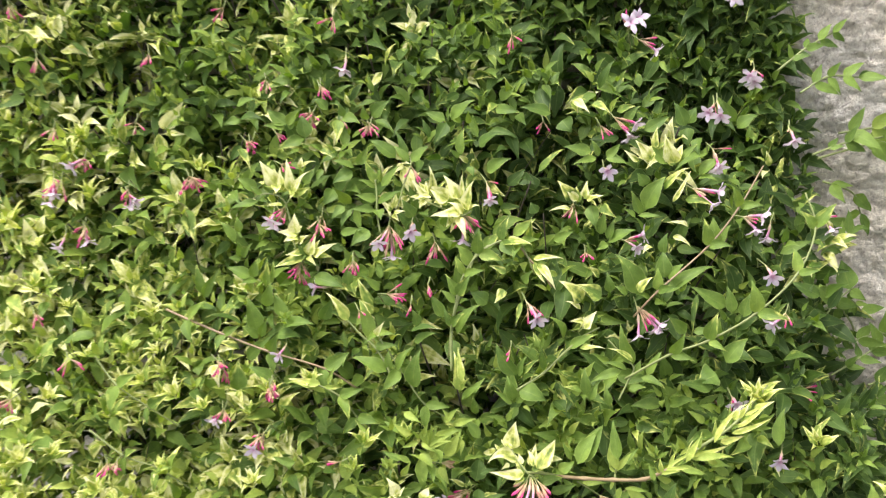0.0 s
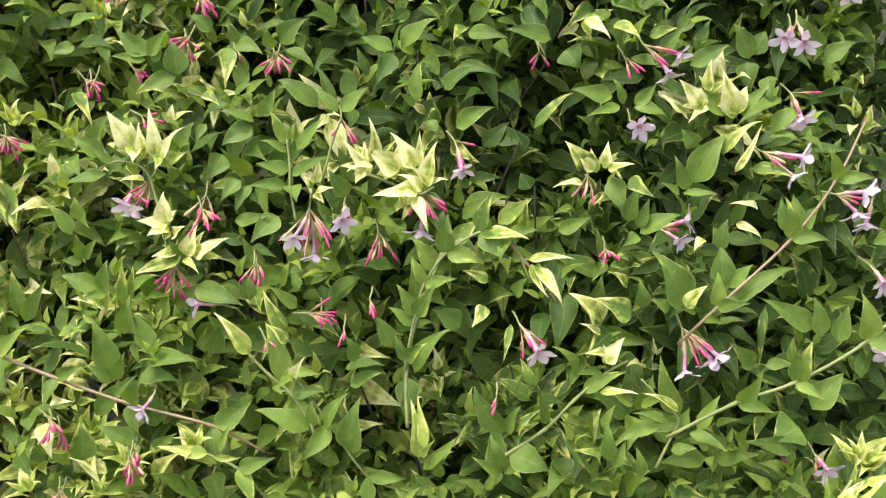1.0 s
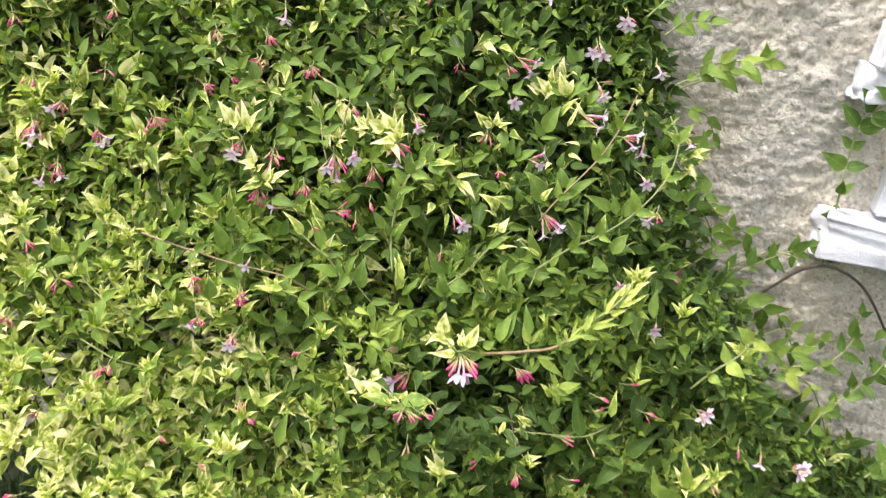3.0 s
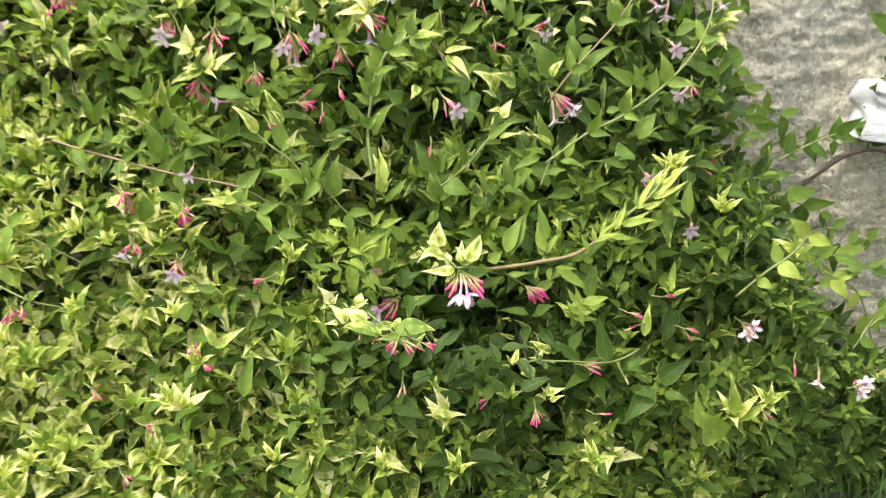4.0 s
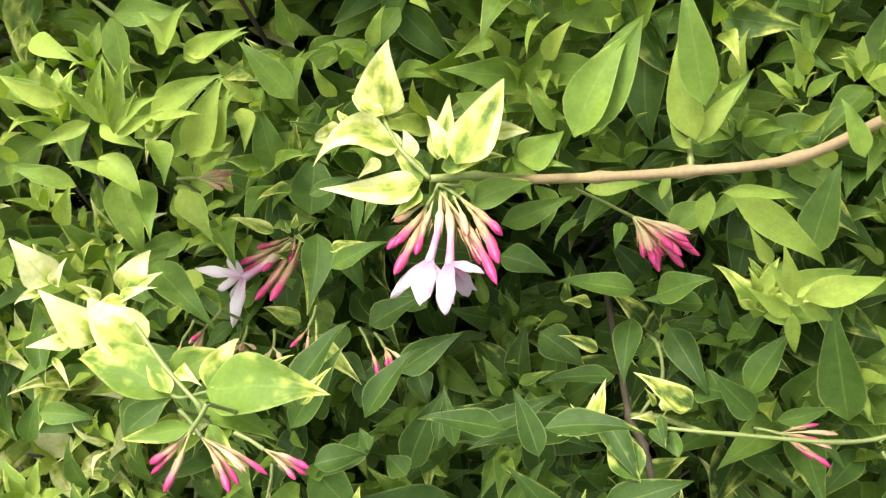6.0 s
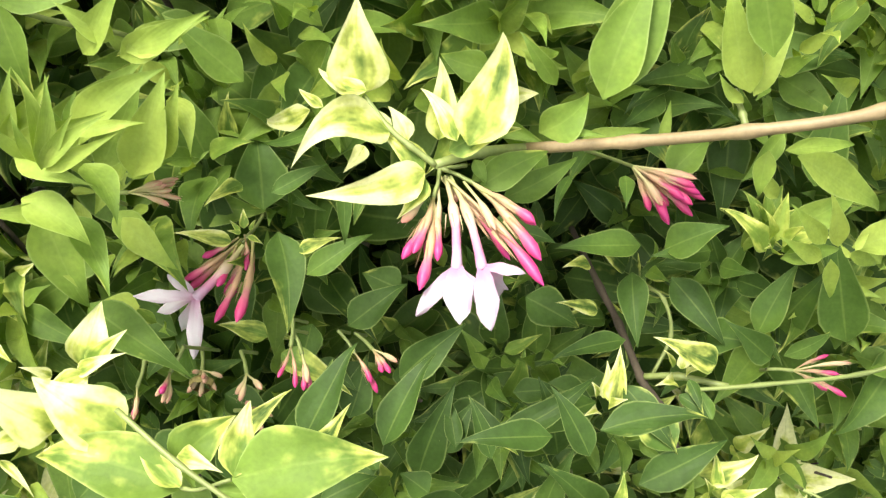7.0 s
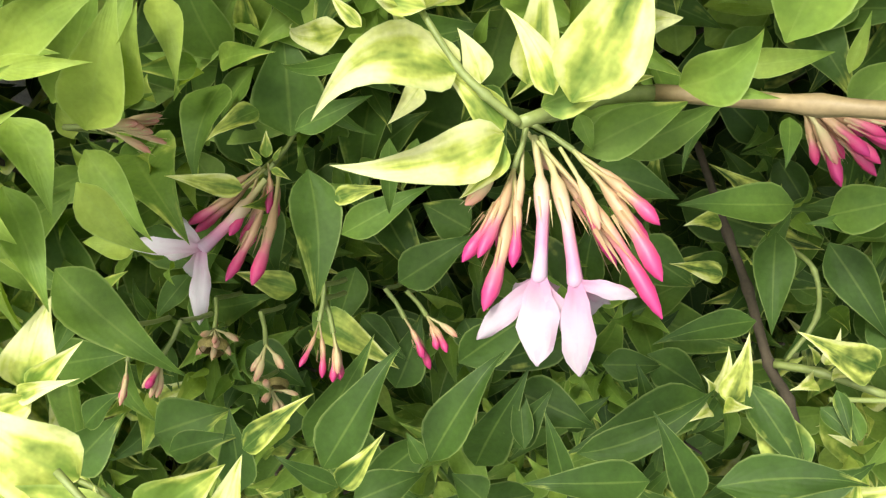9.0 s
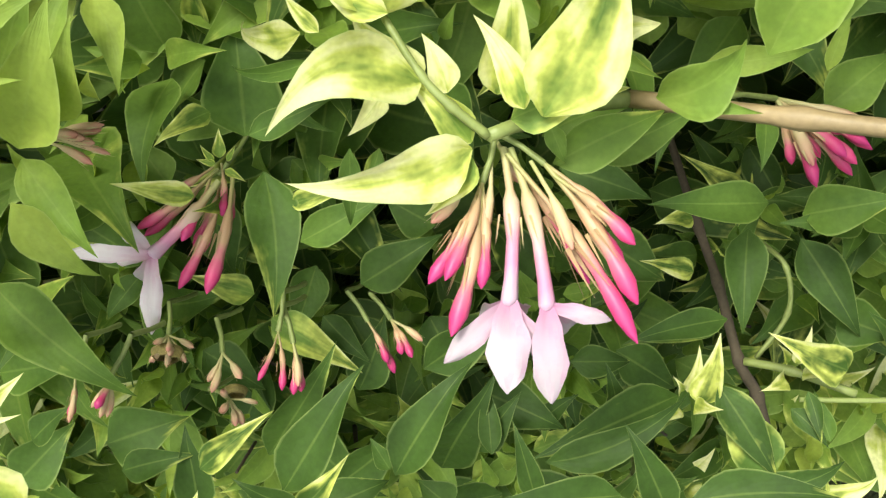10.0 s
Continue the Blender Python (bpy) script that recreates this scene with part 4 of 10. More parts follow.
leaf((0.0031, 0.0404, 0.3472), (-0.0052, 0.0508, 0.3554), 0.0052, (0.05, -0.81, 0.59), 0.80, 0.55, 0.20, -0.30)
leaf((0.0012, 0.0414, 0.3436), (0.0189, 0.0454, 0.3465), 0.0070, (-0.00, -0.79, 0.61), 0.50, 0.50, 0.12, 0.30)
leaf((0.0133, 0.0534, 0.3494), (0.0237, 0.0567, 0.3486), 0.0056, (-0.04, -0.82, 0.57), 0.95, 0.60, 0.05, 0.10)
leaf((0.0118, 0.0637, 0.3513), (-0.0002, 0.0666, 0.3544), 0.0092, (0.02, -0.84, 0.54), 0.05, 0.62, 0.10, 0.20)
leaf((0.0223, 0.0443, 0.3460), (0.0341, 0.0485, 0.3538), 0.0110, (0.32, -0.72, 0.62), 0.05, 0.70, 0.35, -0.30)
leaf((0.0233, 0.0441, 0.3461), (0.0371, 0.0409, 0.3471), 0.0034, (-0.10, -0.79, 0.61), 0.05, 0.72, 0.05, 0.10)
leaf((-0.0044, 0.0384, 0.3398), (-0.0304, 0.0280, 0.3427), 0.0095, (0.14, -0.75, 0.64), 0.86, 0.50, 0.12, 0.25)
leaf((-0.0046, 0.0403, 0.3389), (-0.0156, 0.0471, 0.3463), 0.0061, (0.10, -0.78, 0.62), 0.60, 0.55, 0.10, -0.20)
leaf((-0.0187, 0.0471, 0.3416), (-0.0236, 0.0406, 0.3389), 0.0041, (0.15, -0.77, 0.62), 1.00, 0.60, 0.05, 0.10)
leaf((-0.0045, 0.0381, 0.3384), (-0.0112, 0.0303, 0.3329), 0.0053, (0.09, -0.75, 0.66), 0.55, 0.60, 0.10, 0.20)
leaf((0.0084, 0.0423, 0.3317), (0.0263, 0.0500, 0.3366), 0.0095, (-0.03, -0.77, 0.64), 0.05, 0.55, 0.10, 0.15)
leaf((0.0073, 0.0449, 0.3383), (0.0102, 0.0410, 0.3334), 0.0038, (0.01, -0.77, 0.64), 0.05, 0.58, 0.10, 0.00)
leaf((-0.0243, 0.0427, 0.3331), (-0.0248, 0.0355, 0.3198), 0.0042, (0.16, -0.73, 0.67), 0.10, 0.36, 0.10, 0.00)
leaf((-0.0197, 0.0439, 0.3319), (-0.0224, 0.0377, 0.3246), 0.0036, (0.15, -0.74, 0.66), 0.35, 0.40, 0.10, 0.00)
leaf((-0.0436, -0.0271, 0.3160), (-0.0127, -0.0244, 0.3183), 0.0184, (0.21, -0.50, 0.84), 0.32, 0.62, 0.10, 0.12)
leaf((-0.0430, -0.0271, 0.3168), (-0.0414, -0.0099, 0.3200), 0.0075, (0.28, -0.52, 0.81), 0.60, 0.55, 0.12, 0.15)
leaf((-0.0582, -0.0200, 0.3101), (-0.0456, -0.0106, 0.3148), 0.0120, (0.31, -0.52, 0.80), 0.36, 0.60, 0.18, 0.20)
leaf((-0.0563, -0.0194, 0.3137), (-0.0462, -0.0253, 0.3163), 0.0051, (0.32, -0.49, 0.81), 0.80, 0.60, 0.10, 0.00)
leaf((-0.0548, -0.0256, 0.3109), (-0.0881, -0.0176, 0.3130), 0.0158, (0.40, -0.47, 0.78), 0.42, 0.58, 0.15, -0.20)
leaf((-0.0547, -0.0262, 0.3124), (-0.0654, -0.0153, 0.3163), 0.0053, (0.36, -0.49, 0.79), 0.60, 0.60, 0.10, 0.30)
leaf((-0.0479, -0.0272, 0.3126), (-0.0263, -0.0280, 0.3030), 0.0099, (0.25, -0.47, 0.85), 0.10, 0.64, 0.10, 0.10)
leaf((-0.0685, -0.0140, 0.3143), (-0.0885, -0.0048, 0.3233), 0.0139, (0.43, -0.52, 0.73), 0.82, 0.55, 0.20, 0.20)
leaf((-0.0774, -0.0035, 0.3234), (-0.0748, 0.0098, 0.3301), 0.0091, (0.42, -0.58, 0.70), 0.82, 0.55, 0.20, 0.10)
leaf((-0.0763, -0.0039, 0.3243), (-0.0684, 0.0032, 0.3276), 0.0044, (0.41, -0.58, 0.71), 0.66, 0.60, 0.10, 0.10)
leaf((-0.0763, -0.0045, 0.3224), (-0.0872, -0.0101, 0.3190), 0.0057, (0.44, -0.53, 0.72), 0.75, 0.60, 0.10, -0.20)
leaf((-0.0904, 0.0951, 0.3186), (-0.1060, 0.0820, 0.3121), 0.0127, (0.46, -0.63, 0.63), 0.04, 0.85, 0.10, 0.00)
leaf((-0.0916, 0.0919, 0.3162), (-0.0998, 0.0700, 0.3038), 0.0161, (0.45, -0.60, 0.66), 0.04, 0.88, 0.10, 0.00)
leaf((-0.0632, 0.0871, 0.3241), (-0.0460, 0.0723, 0.3249), 0.0113, (0.29, -0.68, 0.68), 0.04, 0.72, 0.10, 0.00)
leaf((-0.1081, 0.0771, 0.3067), (-0.0986, 0.0755, 0.3072), 0.0030, (0.48, -0.57, 0.67), 0.04, 0.90, 0.10, 0.00)
leaf((-0.1029, 0.0674, 0.3003), (-0.1062, 0.0739, 0.3069), 0.0059, (0.49, -0.54, 0.68), 0.04, 0.90, 0.10, 0.00)
leaf((-0.0859, 0.0475, 0.2886), (-0.0978, 0.0461, 0.2909), 0.0083, (0.45, -0.45, 0.78), 0.15, 0.90, 0.10, 0.00)
leaf((-0.1079, 0.0278, 0.2662), (-0.0874, 0.0284, 0.2736), 0.0125, (0.45, -0.34, 0.83), 0.04, 0.38, 0.10, 0.00)
leaf((-0.0144, 0.0678, 0.2715), (-0.0265, 0.0728, 0.2749), 0.0125, (0.10, -0.55, 0.83), 0.04, 0.26, 0.10, 0.00)
leaf((-0.0330, 0.0483, 0.2614), (-0.0231, 0.0343, 0.2520), 0.0137, (0.13, -0.41, 0.90), 0.04, 0.08, 0.10, 0.00)
leaf((-0.0022, 0.0360, 0.2515), (0.0175, 0.0280, 0.2504), 0.0136, (-0.04, -0.36, 0.93), 0.04, 0.08, 0.10, 0.00)
leaf((0.0010, 0.0181, 0.2592), (-0.0010, 0.0333, 0.2640), 0.0058, (-0.00, -0.35, 0.94), 0.04, 0.10, 0.10, 0.00)
leaf((0.0425, 0.0359, 0.2548), (0.0106, 0.0177, 0.2604), 0.0130, (-0.13, -0.35, 0.93), 0.04, 0.10, 0.10, 0.00)
leaf((0.0623, 0.0190, 0.2535), (0.0513, 0.0364, 0.2580), 0.0130, (-0.27, -0.34, 0.90), 0.38, 0.29, 0.10, 0.00)
leaf((0.0628, 0.0626, 0.2903), (0.0785, 0.0602, 0.3012), 0.0118, (-0.35, -0.53, 0.77), 0.04, 0.42, 0.10, 0.00)
leaf((0.0653, 0.0796, 0.3040), (0.0791, 0.0898, 0.3106), 0.0120, (-0.35, -0.63, 0.69), 0.04, 0.58, 0.10, 0.00)
leaf((0.0319, 0.1003, 0.2989), (0.0296, 0.1114, 0.3083), 0.0102, (-0.15, -0.71, 0.69), 0.04, 0.70, 0.10, 0.00)
leaf((0.0382, 0.1037, 0.2993), (0.0540, 0.1120, 0.3086), 0.0147, (-0.21, -0.71, 0.67), 0.04, 0.70, 0.10, 0.00)
leaf((0.0735, 0.0255, 0.2588), (0.0704, 0.0359, 0.2620), 0.0050, (-0.33, -0.35, 0.87), 0.04, 0.34, 0.10, 0.00)
leaf((-0.0824, 0.0152, 0.2603), (-0.0653, 0.0211, 0.2634), 0.0153, (0.35, -0.30, 0.89), 0.04, 0.27, 0.10, 0.00)
leaf((-0.1014, 0.0064, 0.2568), (-0.0898, 0.0183, 0.2630), 0.0128, (0.43, -0.26, 0.86), 0.04, 0.27, 0.10, 0.00)
leaf((-0.0210, 0.0149, 0.2546), (-0.0256, 0.0204, 0.2588), 0.0050, (0.11, -0.31, 0.94), 0.04, 0.29, 0.10, 0.00)
leaf((-0.0474, 0.0398, 0.2761), (-0.0274, 0.0320, 0.2666), 0.0085, (0.19, -0.41, 0.89), 0.52, 0.45, 0.10, 0.00)
leaf((-0.0512, 0.0437, 0.2792), (-0.0651, 0.0451, 0.2834), 0.0067, (0.29, -0.45, 0.84), 0.50, 0.45, 0.10, 0.00)
leaf((-0.0355, 0.0044, 0.2566), (-0.0206, 0.0121, 0.2565), 0.0110, (0.14, -0.26, 0.95), 0.04, 0.17, 0.10, 0.00)
leaf((-0.0069, 0.0075, 0.2539), (-0.0145, 0.0124, 0.2568), 0.0096, (0.05, -0.27, 0.96), 0.04, 0.26, 0.10, 0.00)
leaf((0.0781, 0.0544, 0.2617), (0.0889, 0.0473, 0.2660), 0.0129, (-0.37, -0.43, 0.82), 0.04, 0.21, 0.10, 0.00)
leaf((0.0246, 0.0728, 0.2618), (0.0417, 0.0651, 0.2549), 0.0148, (-0.15, -0.51, 0.85), 0.04, 0.22, 0.10, 0.00)
leaf((0.0302, 0.0503, 0.2463), (0.0464, 0.0444, 0.2378), 0.0126, (-0.17, -0.40, 0.90), 0.04, 0.08, 0.10, 0.00)
leaf((-0.0736, 0.0671, 0.2841), (-0.0823, 0.0763, 0.2881), 0.0101, (0.36, -0.54, 0.76), 0.04, 0.58, 0.10, 0.00)
leaf((-0.0659, 0.0382, 0.2606), (-0.0514, 0.0317, 0.2550), 0.0118, (0.27, -0.37, 0.89), 0.04, 0.16, 0.10, 0.00)
leaf((-0.0412, 0.0573, 0.2687), (-0.0453, 0.0418, 0.2617), 0.0103, (0.20, -0.45, 0.87), 0.04, 0.30, 0.10, 0.00)
leaf((-0.0152, 0.0527, 0.2548), (-0.0093, 0.0436, 0.2496), 0.0108, (0.05, -0.43, 0.90), 0.04, 0.08, 0.10, 0.00)
leaf((0.0191, 0.0463, 0.2471), (0.0343, 0.0478, 0.2456), 0.0093, (-0.12, -0.41, 0.90), 0.04, 0.08, 0.10, 0.00)
leaf((0.1109, 0.0216, 0.3793), (0.1204, 0.0265, 0.3917), 0.0033, (0.24, -0.93, 0.28), 0.34, 0.70, 0.12, -0.11)
leaf((0.1133, 0.0227, 0.3789), (0.1272, 0.0241, 0.3825), 0.0039, (-0.22, -0.97, -0.14), 0.34, 0.70, 0.12, -0.05)
leaf((0.1196, 0.0296, 0.3841), (0.1223, 0.0340, 0.3975), 0.0030, (-0.62, -0.19, 0.76), 0.46, 0.70, 0.12, -0.07)
leaf((0.1255, 0.0355, 0.3881), (0.1414, 0.0363, 0.3900), 0.0037, (-0.18, -0.98, 0.06), 0.34, 0.70, 0.12, -0.08)
leaf((0.1270, 0.0364, 0.3878), (0.1280, 0.0410, 0.4022), 0.0034, (-0.01, -0.86, 0.50), 0.34, 0.70, 0.12, -0.04)
leaf((0.1360, 0.0456, 0.3945), (0.1485, 0.0472, 0.3989), 0.0034, (-0.19, -0.76, 0.62), 0.34, 0.70, 0.12, -0.10)
leaf((0.1375, 0.0473, 0.3958), (0.1367, 0.0514, 0.4095), 0.0031, (-0.17, -0.70, 0.69), 0.46, 0.70, 0.12, -0.05)
leaf((0.1467, 0.0554, 0.4000), (0.1584, 0.0580, 0.4069), 0.0035, (-0.31, -0.94, 0.11), 0.34, 0.70, 0.12, -0.06)
leaf((0.1483, 0.0569, 0.4011), (0.1465, 0.0621, 0.4174), 0.0038, (0.06, -0.93, 0.37), 0.34, 0.70, 0.12, 0.13)
leaf((0.1561, 0.0640, 0.4051), (0.1659, 0.0679, 0.4155), 0.0032, (-0.79, -0.61, 0.04), 0.46, 0.70, 0.12, -0.33)
leaf((0.1592, 0.0683, 0.4100), (0.1609, 0.0732, 0.4247), 0.0029, (-0.15, -0.97, 0.20), 0.46, 0.70, 0.12, -0.22)
leaf((0.1654, 0.0751, 0.4158), (0.1727, 0.0784, 0.4254), 0.0025, (-0.17, -0.83, 0.53), 0.46, 0.70, 0.12, 0.15)
leaf((0.1670, 0.0767, 0.4169), (0.1680, 0.0808, 0.4300), 0.0022, (-0.21, -0.93, 0.29), 0.46, 0.70, 0.12, -0.19)
leaf((0.1530, 0.0609, 0.4030), (0.1444, 0.0622, 0.4129), 0.0025, (-0.04, -0.96, 0.29), 0.46, 0.70, 0.12, -0.16)
leaf((0.0068, 0.0525, 0.3257), (0.0228, 0.0585, 0.3278), 0.0066, (-0.00, -0.61, 0.79), 0.10, 0.55, 0.13, 0.27)
leaf((-0.0699, 0.0359, 0.3438), (-0.0633, 0.0519, 0.3592), 0.0106, (-0.12, -0.61, 0.78), 0.00, 0.82, 0.12, -0.07)
leaf((-0.0741, 0.0398, 0.3404), (-0.0618, 0.0405, 0.3446), 0.0042, (0.51, -0.51, 0.69), 0.00, 0.80, 0.09, -0.02)
leaf((-0.0782, 0.0299, 0.3604), (-0.0621, 0.0291, 0.3631), 0.0045, (0.19, -0.54, 0.82), 0.09, 0.90, 0.05, -0.16)
leaf((-0.0750, 0.0241, 0.3561), (-0.0660, 0.0109, 0.3514), 0.0080, (0.48, -0.41, 0.77), 0.00, 0.74, 0.14, 0.21)
leaf((-0.0785, 0.0189, 0.3465), (-0.0687, 0.0023, 0.3393), 0.0079, (0.44, -0.43, 0.79), 0.00, 0.64, 0.06, 0.04)
leaf((-0.0801, 0.0411, 0.3287), (-0.0660, 0.0267, 0.3225), 0.0085, (0.34, -0.59, 0.73), 0.00, 0.72, 0.03, -0.03)
leaf((-0.0872, 0.0256, 0.3126), (-0.0612, 0.0098, 0.3041), 0.0122, (0.21, -0.40, 0.89), 0.00, 0.45, 0.13, -0.12)
leaf((-0.0499, 0.0621, 0.3101), (-0.0515, 0.0777, 0.3261), 0.0174, (0.27, -0.57, 0.78), 0.00, 0.32, 0.14, -0.02)
leaf((-0.0438, 0.0503, 0.3256), (-0.0293, 0.0544, 0.3313), 0.0058, (0.12, -0.56, 0.82), 0.00, 0.28, 0.04, -0.02)
leaf((-0.0656, 0.0588, 0.3495), (-0.0593, 0.0437, 0.3438), 0.0067, (0.30, -0.64, 0.71), 0.00, 0.90, 0.13, 0.33)
leaf((-0.0527, 0.0573, 0.3230), (-0.0609, 0.0489, 0.3237), 0.0048, (0.03, -0.51, 0.86), 0.56, 0.40, 0.08, -0.12)
leaf((-0.0369, 0.0422, 0.3042), (-0.0196, 0.0493, 0.3122), 0.0078, (-0.15, -0.56, 0.82), 0.00, 0.40, 0.13, -0.07)
leaf((-0.0551, 0.0446, 0.3144), (-0.0684, 0.0427, 0.3202), 0.0047, (0.02, -0.51, 0.86), 0.63, 0.40, 0.11, 0.01)
leaf((-0.0396, 0.0498, 0.3057), (-0.0280, 0.0504, 0.3100), 0.0041, (0.14, -0.44, 0.89), 0.54, 0.40, 0.09, -0.02)
leaf((-0.0455, 0.0555, 0.3076), (-0.0417, 0.0302, 0.2954), 0.0120, (0.22, -0.45, 0.86), 0.18, 0.27, 0.09, 0.19)
leaf((-0.0290, 0.0485, 0.2770), (-0.0118, 0.0568, 0.2858), 0.0115, (-0.00, -0.46, 0.89), 0.00, 0.15, 0.10, -0.04)
leaf((-0.0354, -0.0015, 0.2917), (-0.0226, 0.0162, 0.3074), 0.0108, (-0.16, -0.32, 0.93), 0.05, 0.09, 0.06, -0.06)
leaf((-0.0175, 0.0069, 0.2775), (-0.0042, 0.0245, 0.2931), 0.0108, (-0.25, -0.31, 0.92), 0.00, 0.08, 0.10, 0.01)
leaf((-0.0317, -0.0044, 0.2919), (-0.0237, 0.0024, 0.3008), 0.0050, (0.14, -0.30, 0.94), 0.54, 0.20, 0.07, -0.10)
leaf((-0.0324, -0.0039, 0.2896), (-0.0429, -0.0018, 0.2977), 0.0051, (0.01, -0.31, 0.95), 0.09, 0.10, 0.06, 0.09)
leaf((-0.0526, 0.0032, 0.2864), (-0.0392, 0.0115, 0.2957), 0.0057, (0.01, -0.34, 0.94), 0.50, 0.17, 0.07, 0.00)
leaf((-0.0545, -0.0018, 0.2765), (-0.0562, 0.0095, 0.2897), 0.0088, (0.13, -0.36, 0.92), 0.00, 0.07, 0.06, -0.10)
leaf((0.0566, 0.0661, 0.2890), (0.0314, 0.0614, 0.2942), 0.0106, (-0.20, -0.40, 0.90), 0.00, 0.40, 0.05, 0.06)
leaf((0.0558, 0.0674, 0.2766), (0.0549, 0.0458, 0.2676), 0.0107, (-0.17, -0.43, 0.89), 0.00, 0.21, 0.06, -0.06)
leaf((0.0678, 0.0666, 0.2747), (0.0813, 0.0471, 0.2651), 0.0117, (-0.41, -0.32, 0.86), 0.00, 0.09, 0.07, 0.05)
leaf((0.0773, 0.0656, 0.2865), (0.0586, 0.0604, 0.2906), 0.0091, (-0.45, -0.46, 0.77), 0.00, 0.36, 0.13, 0.17)
leaf((0.0523, 0.0504, 0.2654), (0.0289, 0.0420, 0.2678), 0.0078, (-0.33, -0.36, 0.87), 0.09, 0.08, 0.03, -0.09)
leaf((0.0463, 0.0332, 0.2576), (0.0490, 0.0441, 0.2701), 0.0070, (-0.27, -0.32, 0.91), 0.77, 0.17, 0.04, -0.25)
leaf((0.0497, 0.0357, 0.2625), (0.0631, 0.0175, 0.2539), 0.0100, (-0.29, -0.24, 0.93), 0.27, 0.08, 0.10, 0.04)
leaf((0.0761, 0.0385, 0.2673), (0.0583, 0.0414, 0.2768), 0.0090, (-0.43, -0.31, 0.85), 0.65, 0.17, 0.12, 0.08)
leaf((0.0425, 0.0664, 0.2814), (0.0340, 0.0625, 0.2848), 0.0048, (-0.25, -0.42, 0.88), 0.63, 0.40, 0.07, -0.13)
leaf((0.0456, 0.0621, 0.2657), (0.0329, 0.0608, 0.2717), 0.0054, (-0.17, -0.41, 0.90), 0.54, 0.28, 0.02, -0.04)
leaf((0.0118, 0.0130, 0.2718), (0.0387, 0.0247, 0.2816), 0.0085, (0.08, -0.35, 0.93), 0.09, 0.08, 0.14, -0.31)
leaf((0.0345, 0.0032, 0.2755), (0.0254, 0.0145, 0.2898), 0.0086, (-0.08, -0.27, 0.96), 0.00, 0.08, 0.11, -0.04)
leaf((0.0098, 0.0049, 0.2730), (0.0047, 0.0153, 0.2860), 0.0057, (-0.02, -0.35, 0.94), 0.09, 0.08, 0.08, -0.03)
leaf((0.0246, 0.0037, 0.2838), (0.0014, -0.0003, 0.2892), 0.0093, (-0.03, -0.27, 0.96), 0.14, 0.08, 0.09, 0.05)
leaf((0.0359, 0.0021, 0.2879), (0.0625, 0.0035, 0.2910), 0.0098, (-0.30, -0.21, 0.93), 0.18, 0.08, 0.03, 0.18)
leaf((0.0364, 0.0756, 0.3084), (0.0299, 0.0613, 0.3048), 0.0038, (-0.31, -0.42, 0.85), 0.00, 0.24, 0.13, -0.14)
leaf((0.0123, 0.0667, 0.2975), (0.0309, 0.0607, 0.2964), 0.0111, (-0.22, -0.50, 0.84), 0.00, 0.19, 0.11, 0.06)
leaf((0.0379, 0.0771, 0.3187), (0.0577, 0.0784, 0.3223), 0.0067, (-0.22, -0.62, 0.76), 0.00, 0.80, 0.07, -0.15)
leaf((0.0616, 0.0785, 0.3161), (0.0641, 0.0858, 0.3260), 0.0037, (-0.20, -0.62, 0.76), 0.09, 0.79, 0.06, -0.00)
leaf((0.0505, 0.0706, 0.3114), (0.0491, 0.0593, 0.3095), 0.0050, (-0.03, -0.65, 0.76), 0.00, 0.40, 0.06, 0.03)
leaf((-0.0880, 0.0236, 0.2999), (-0.0898, 0.0141, 0.2987), 0.0048, (0.29, -0.32, 0.90), 0.00, 0.29, 0.12, 0.12)
leaf((-0.0301, 0.0334, 0.2538), (-0.0244, 0.0463, 0.2670), 0.0110, (0.18, -0.32, 0.93), 0.00, 0.08, 0.12, -0.12)
leaf((-0.0021, 0.0206, 0.2532), (0.0066, 0.0301, 0.2645), 0.0085, (0.13, -0.36, 0.92), 0.00, 0.08, 0.12, 0.11)
leaf((0.0115, 0.0325, 0.2377), (0.0208, 0.0381, 0.2464), 0.0067, (-0.09, -0.36, 0.93), 0.00, 0.08, 0.07, 0.17)
leaf((-0.0905, 0.0096, 0.2768), (-0.0813, 0.0144, 0.2844), 0.0069, (0.00, -0.32, 0.95), 0.00, 0.13, 0.02, 0.07)
leaf((-0.0688, 0.0033, 0.2818), (-0.0541, 0.0057, 0.2869), 0.0072, (0.18, -0.29, 0.94), 0.09, 0.14, 0.14, 0.04)
leaf((-0.0386, 0.0461, 0.2655), (-0.0269, 0.0364, 0.2626), 0.0072, (0.06, -0.40, 0.91), 0.00, 0.08, 0.08, -0.05)
leaf((0.0642, 0.0305, 0.2640), (0.0714, 0.0225, 0.2629), 0.0050, (-0.26, -0.33, 0.91), 0.00, 0.08, 0.09, 0.16)
leaf((0.0669, 0.0329, 0.2679), (0.0689, 0.0223, 0.2657), 0.0040, (-0.38, -0.28, 0.88), 0.27, 0.08, 0.06, 0.13)
leaf((-0.0384, -0.0434, 0.3212), (-0.0537, -0.0498, 0.3204), 0.0057, (0.49, -0.56, 0.67), 0.30, 0.60, 0.08, 0.03)
leaf((-0.0366, -0.0394, 0.3182), (-0.0268, -0.0454, 0.3108), 0.0054, (0.31, -0.58, 0.75), 0.40, 0.60, 0.07, -0.26)
leaf((0.0370, 0.0474, 0.3525), (0.0495, 0.0624, 0.3775), 0.0140, (-0.12, -0.83, 0.54), 0.00, 0.68, 0.12, 0.18)
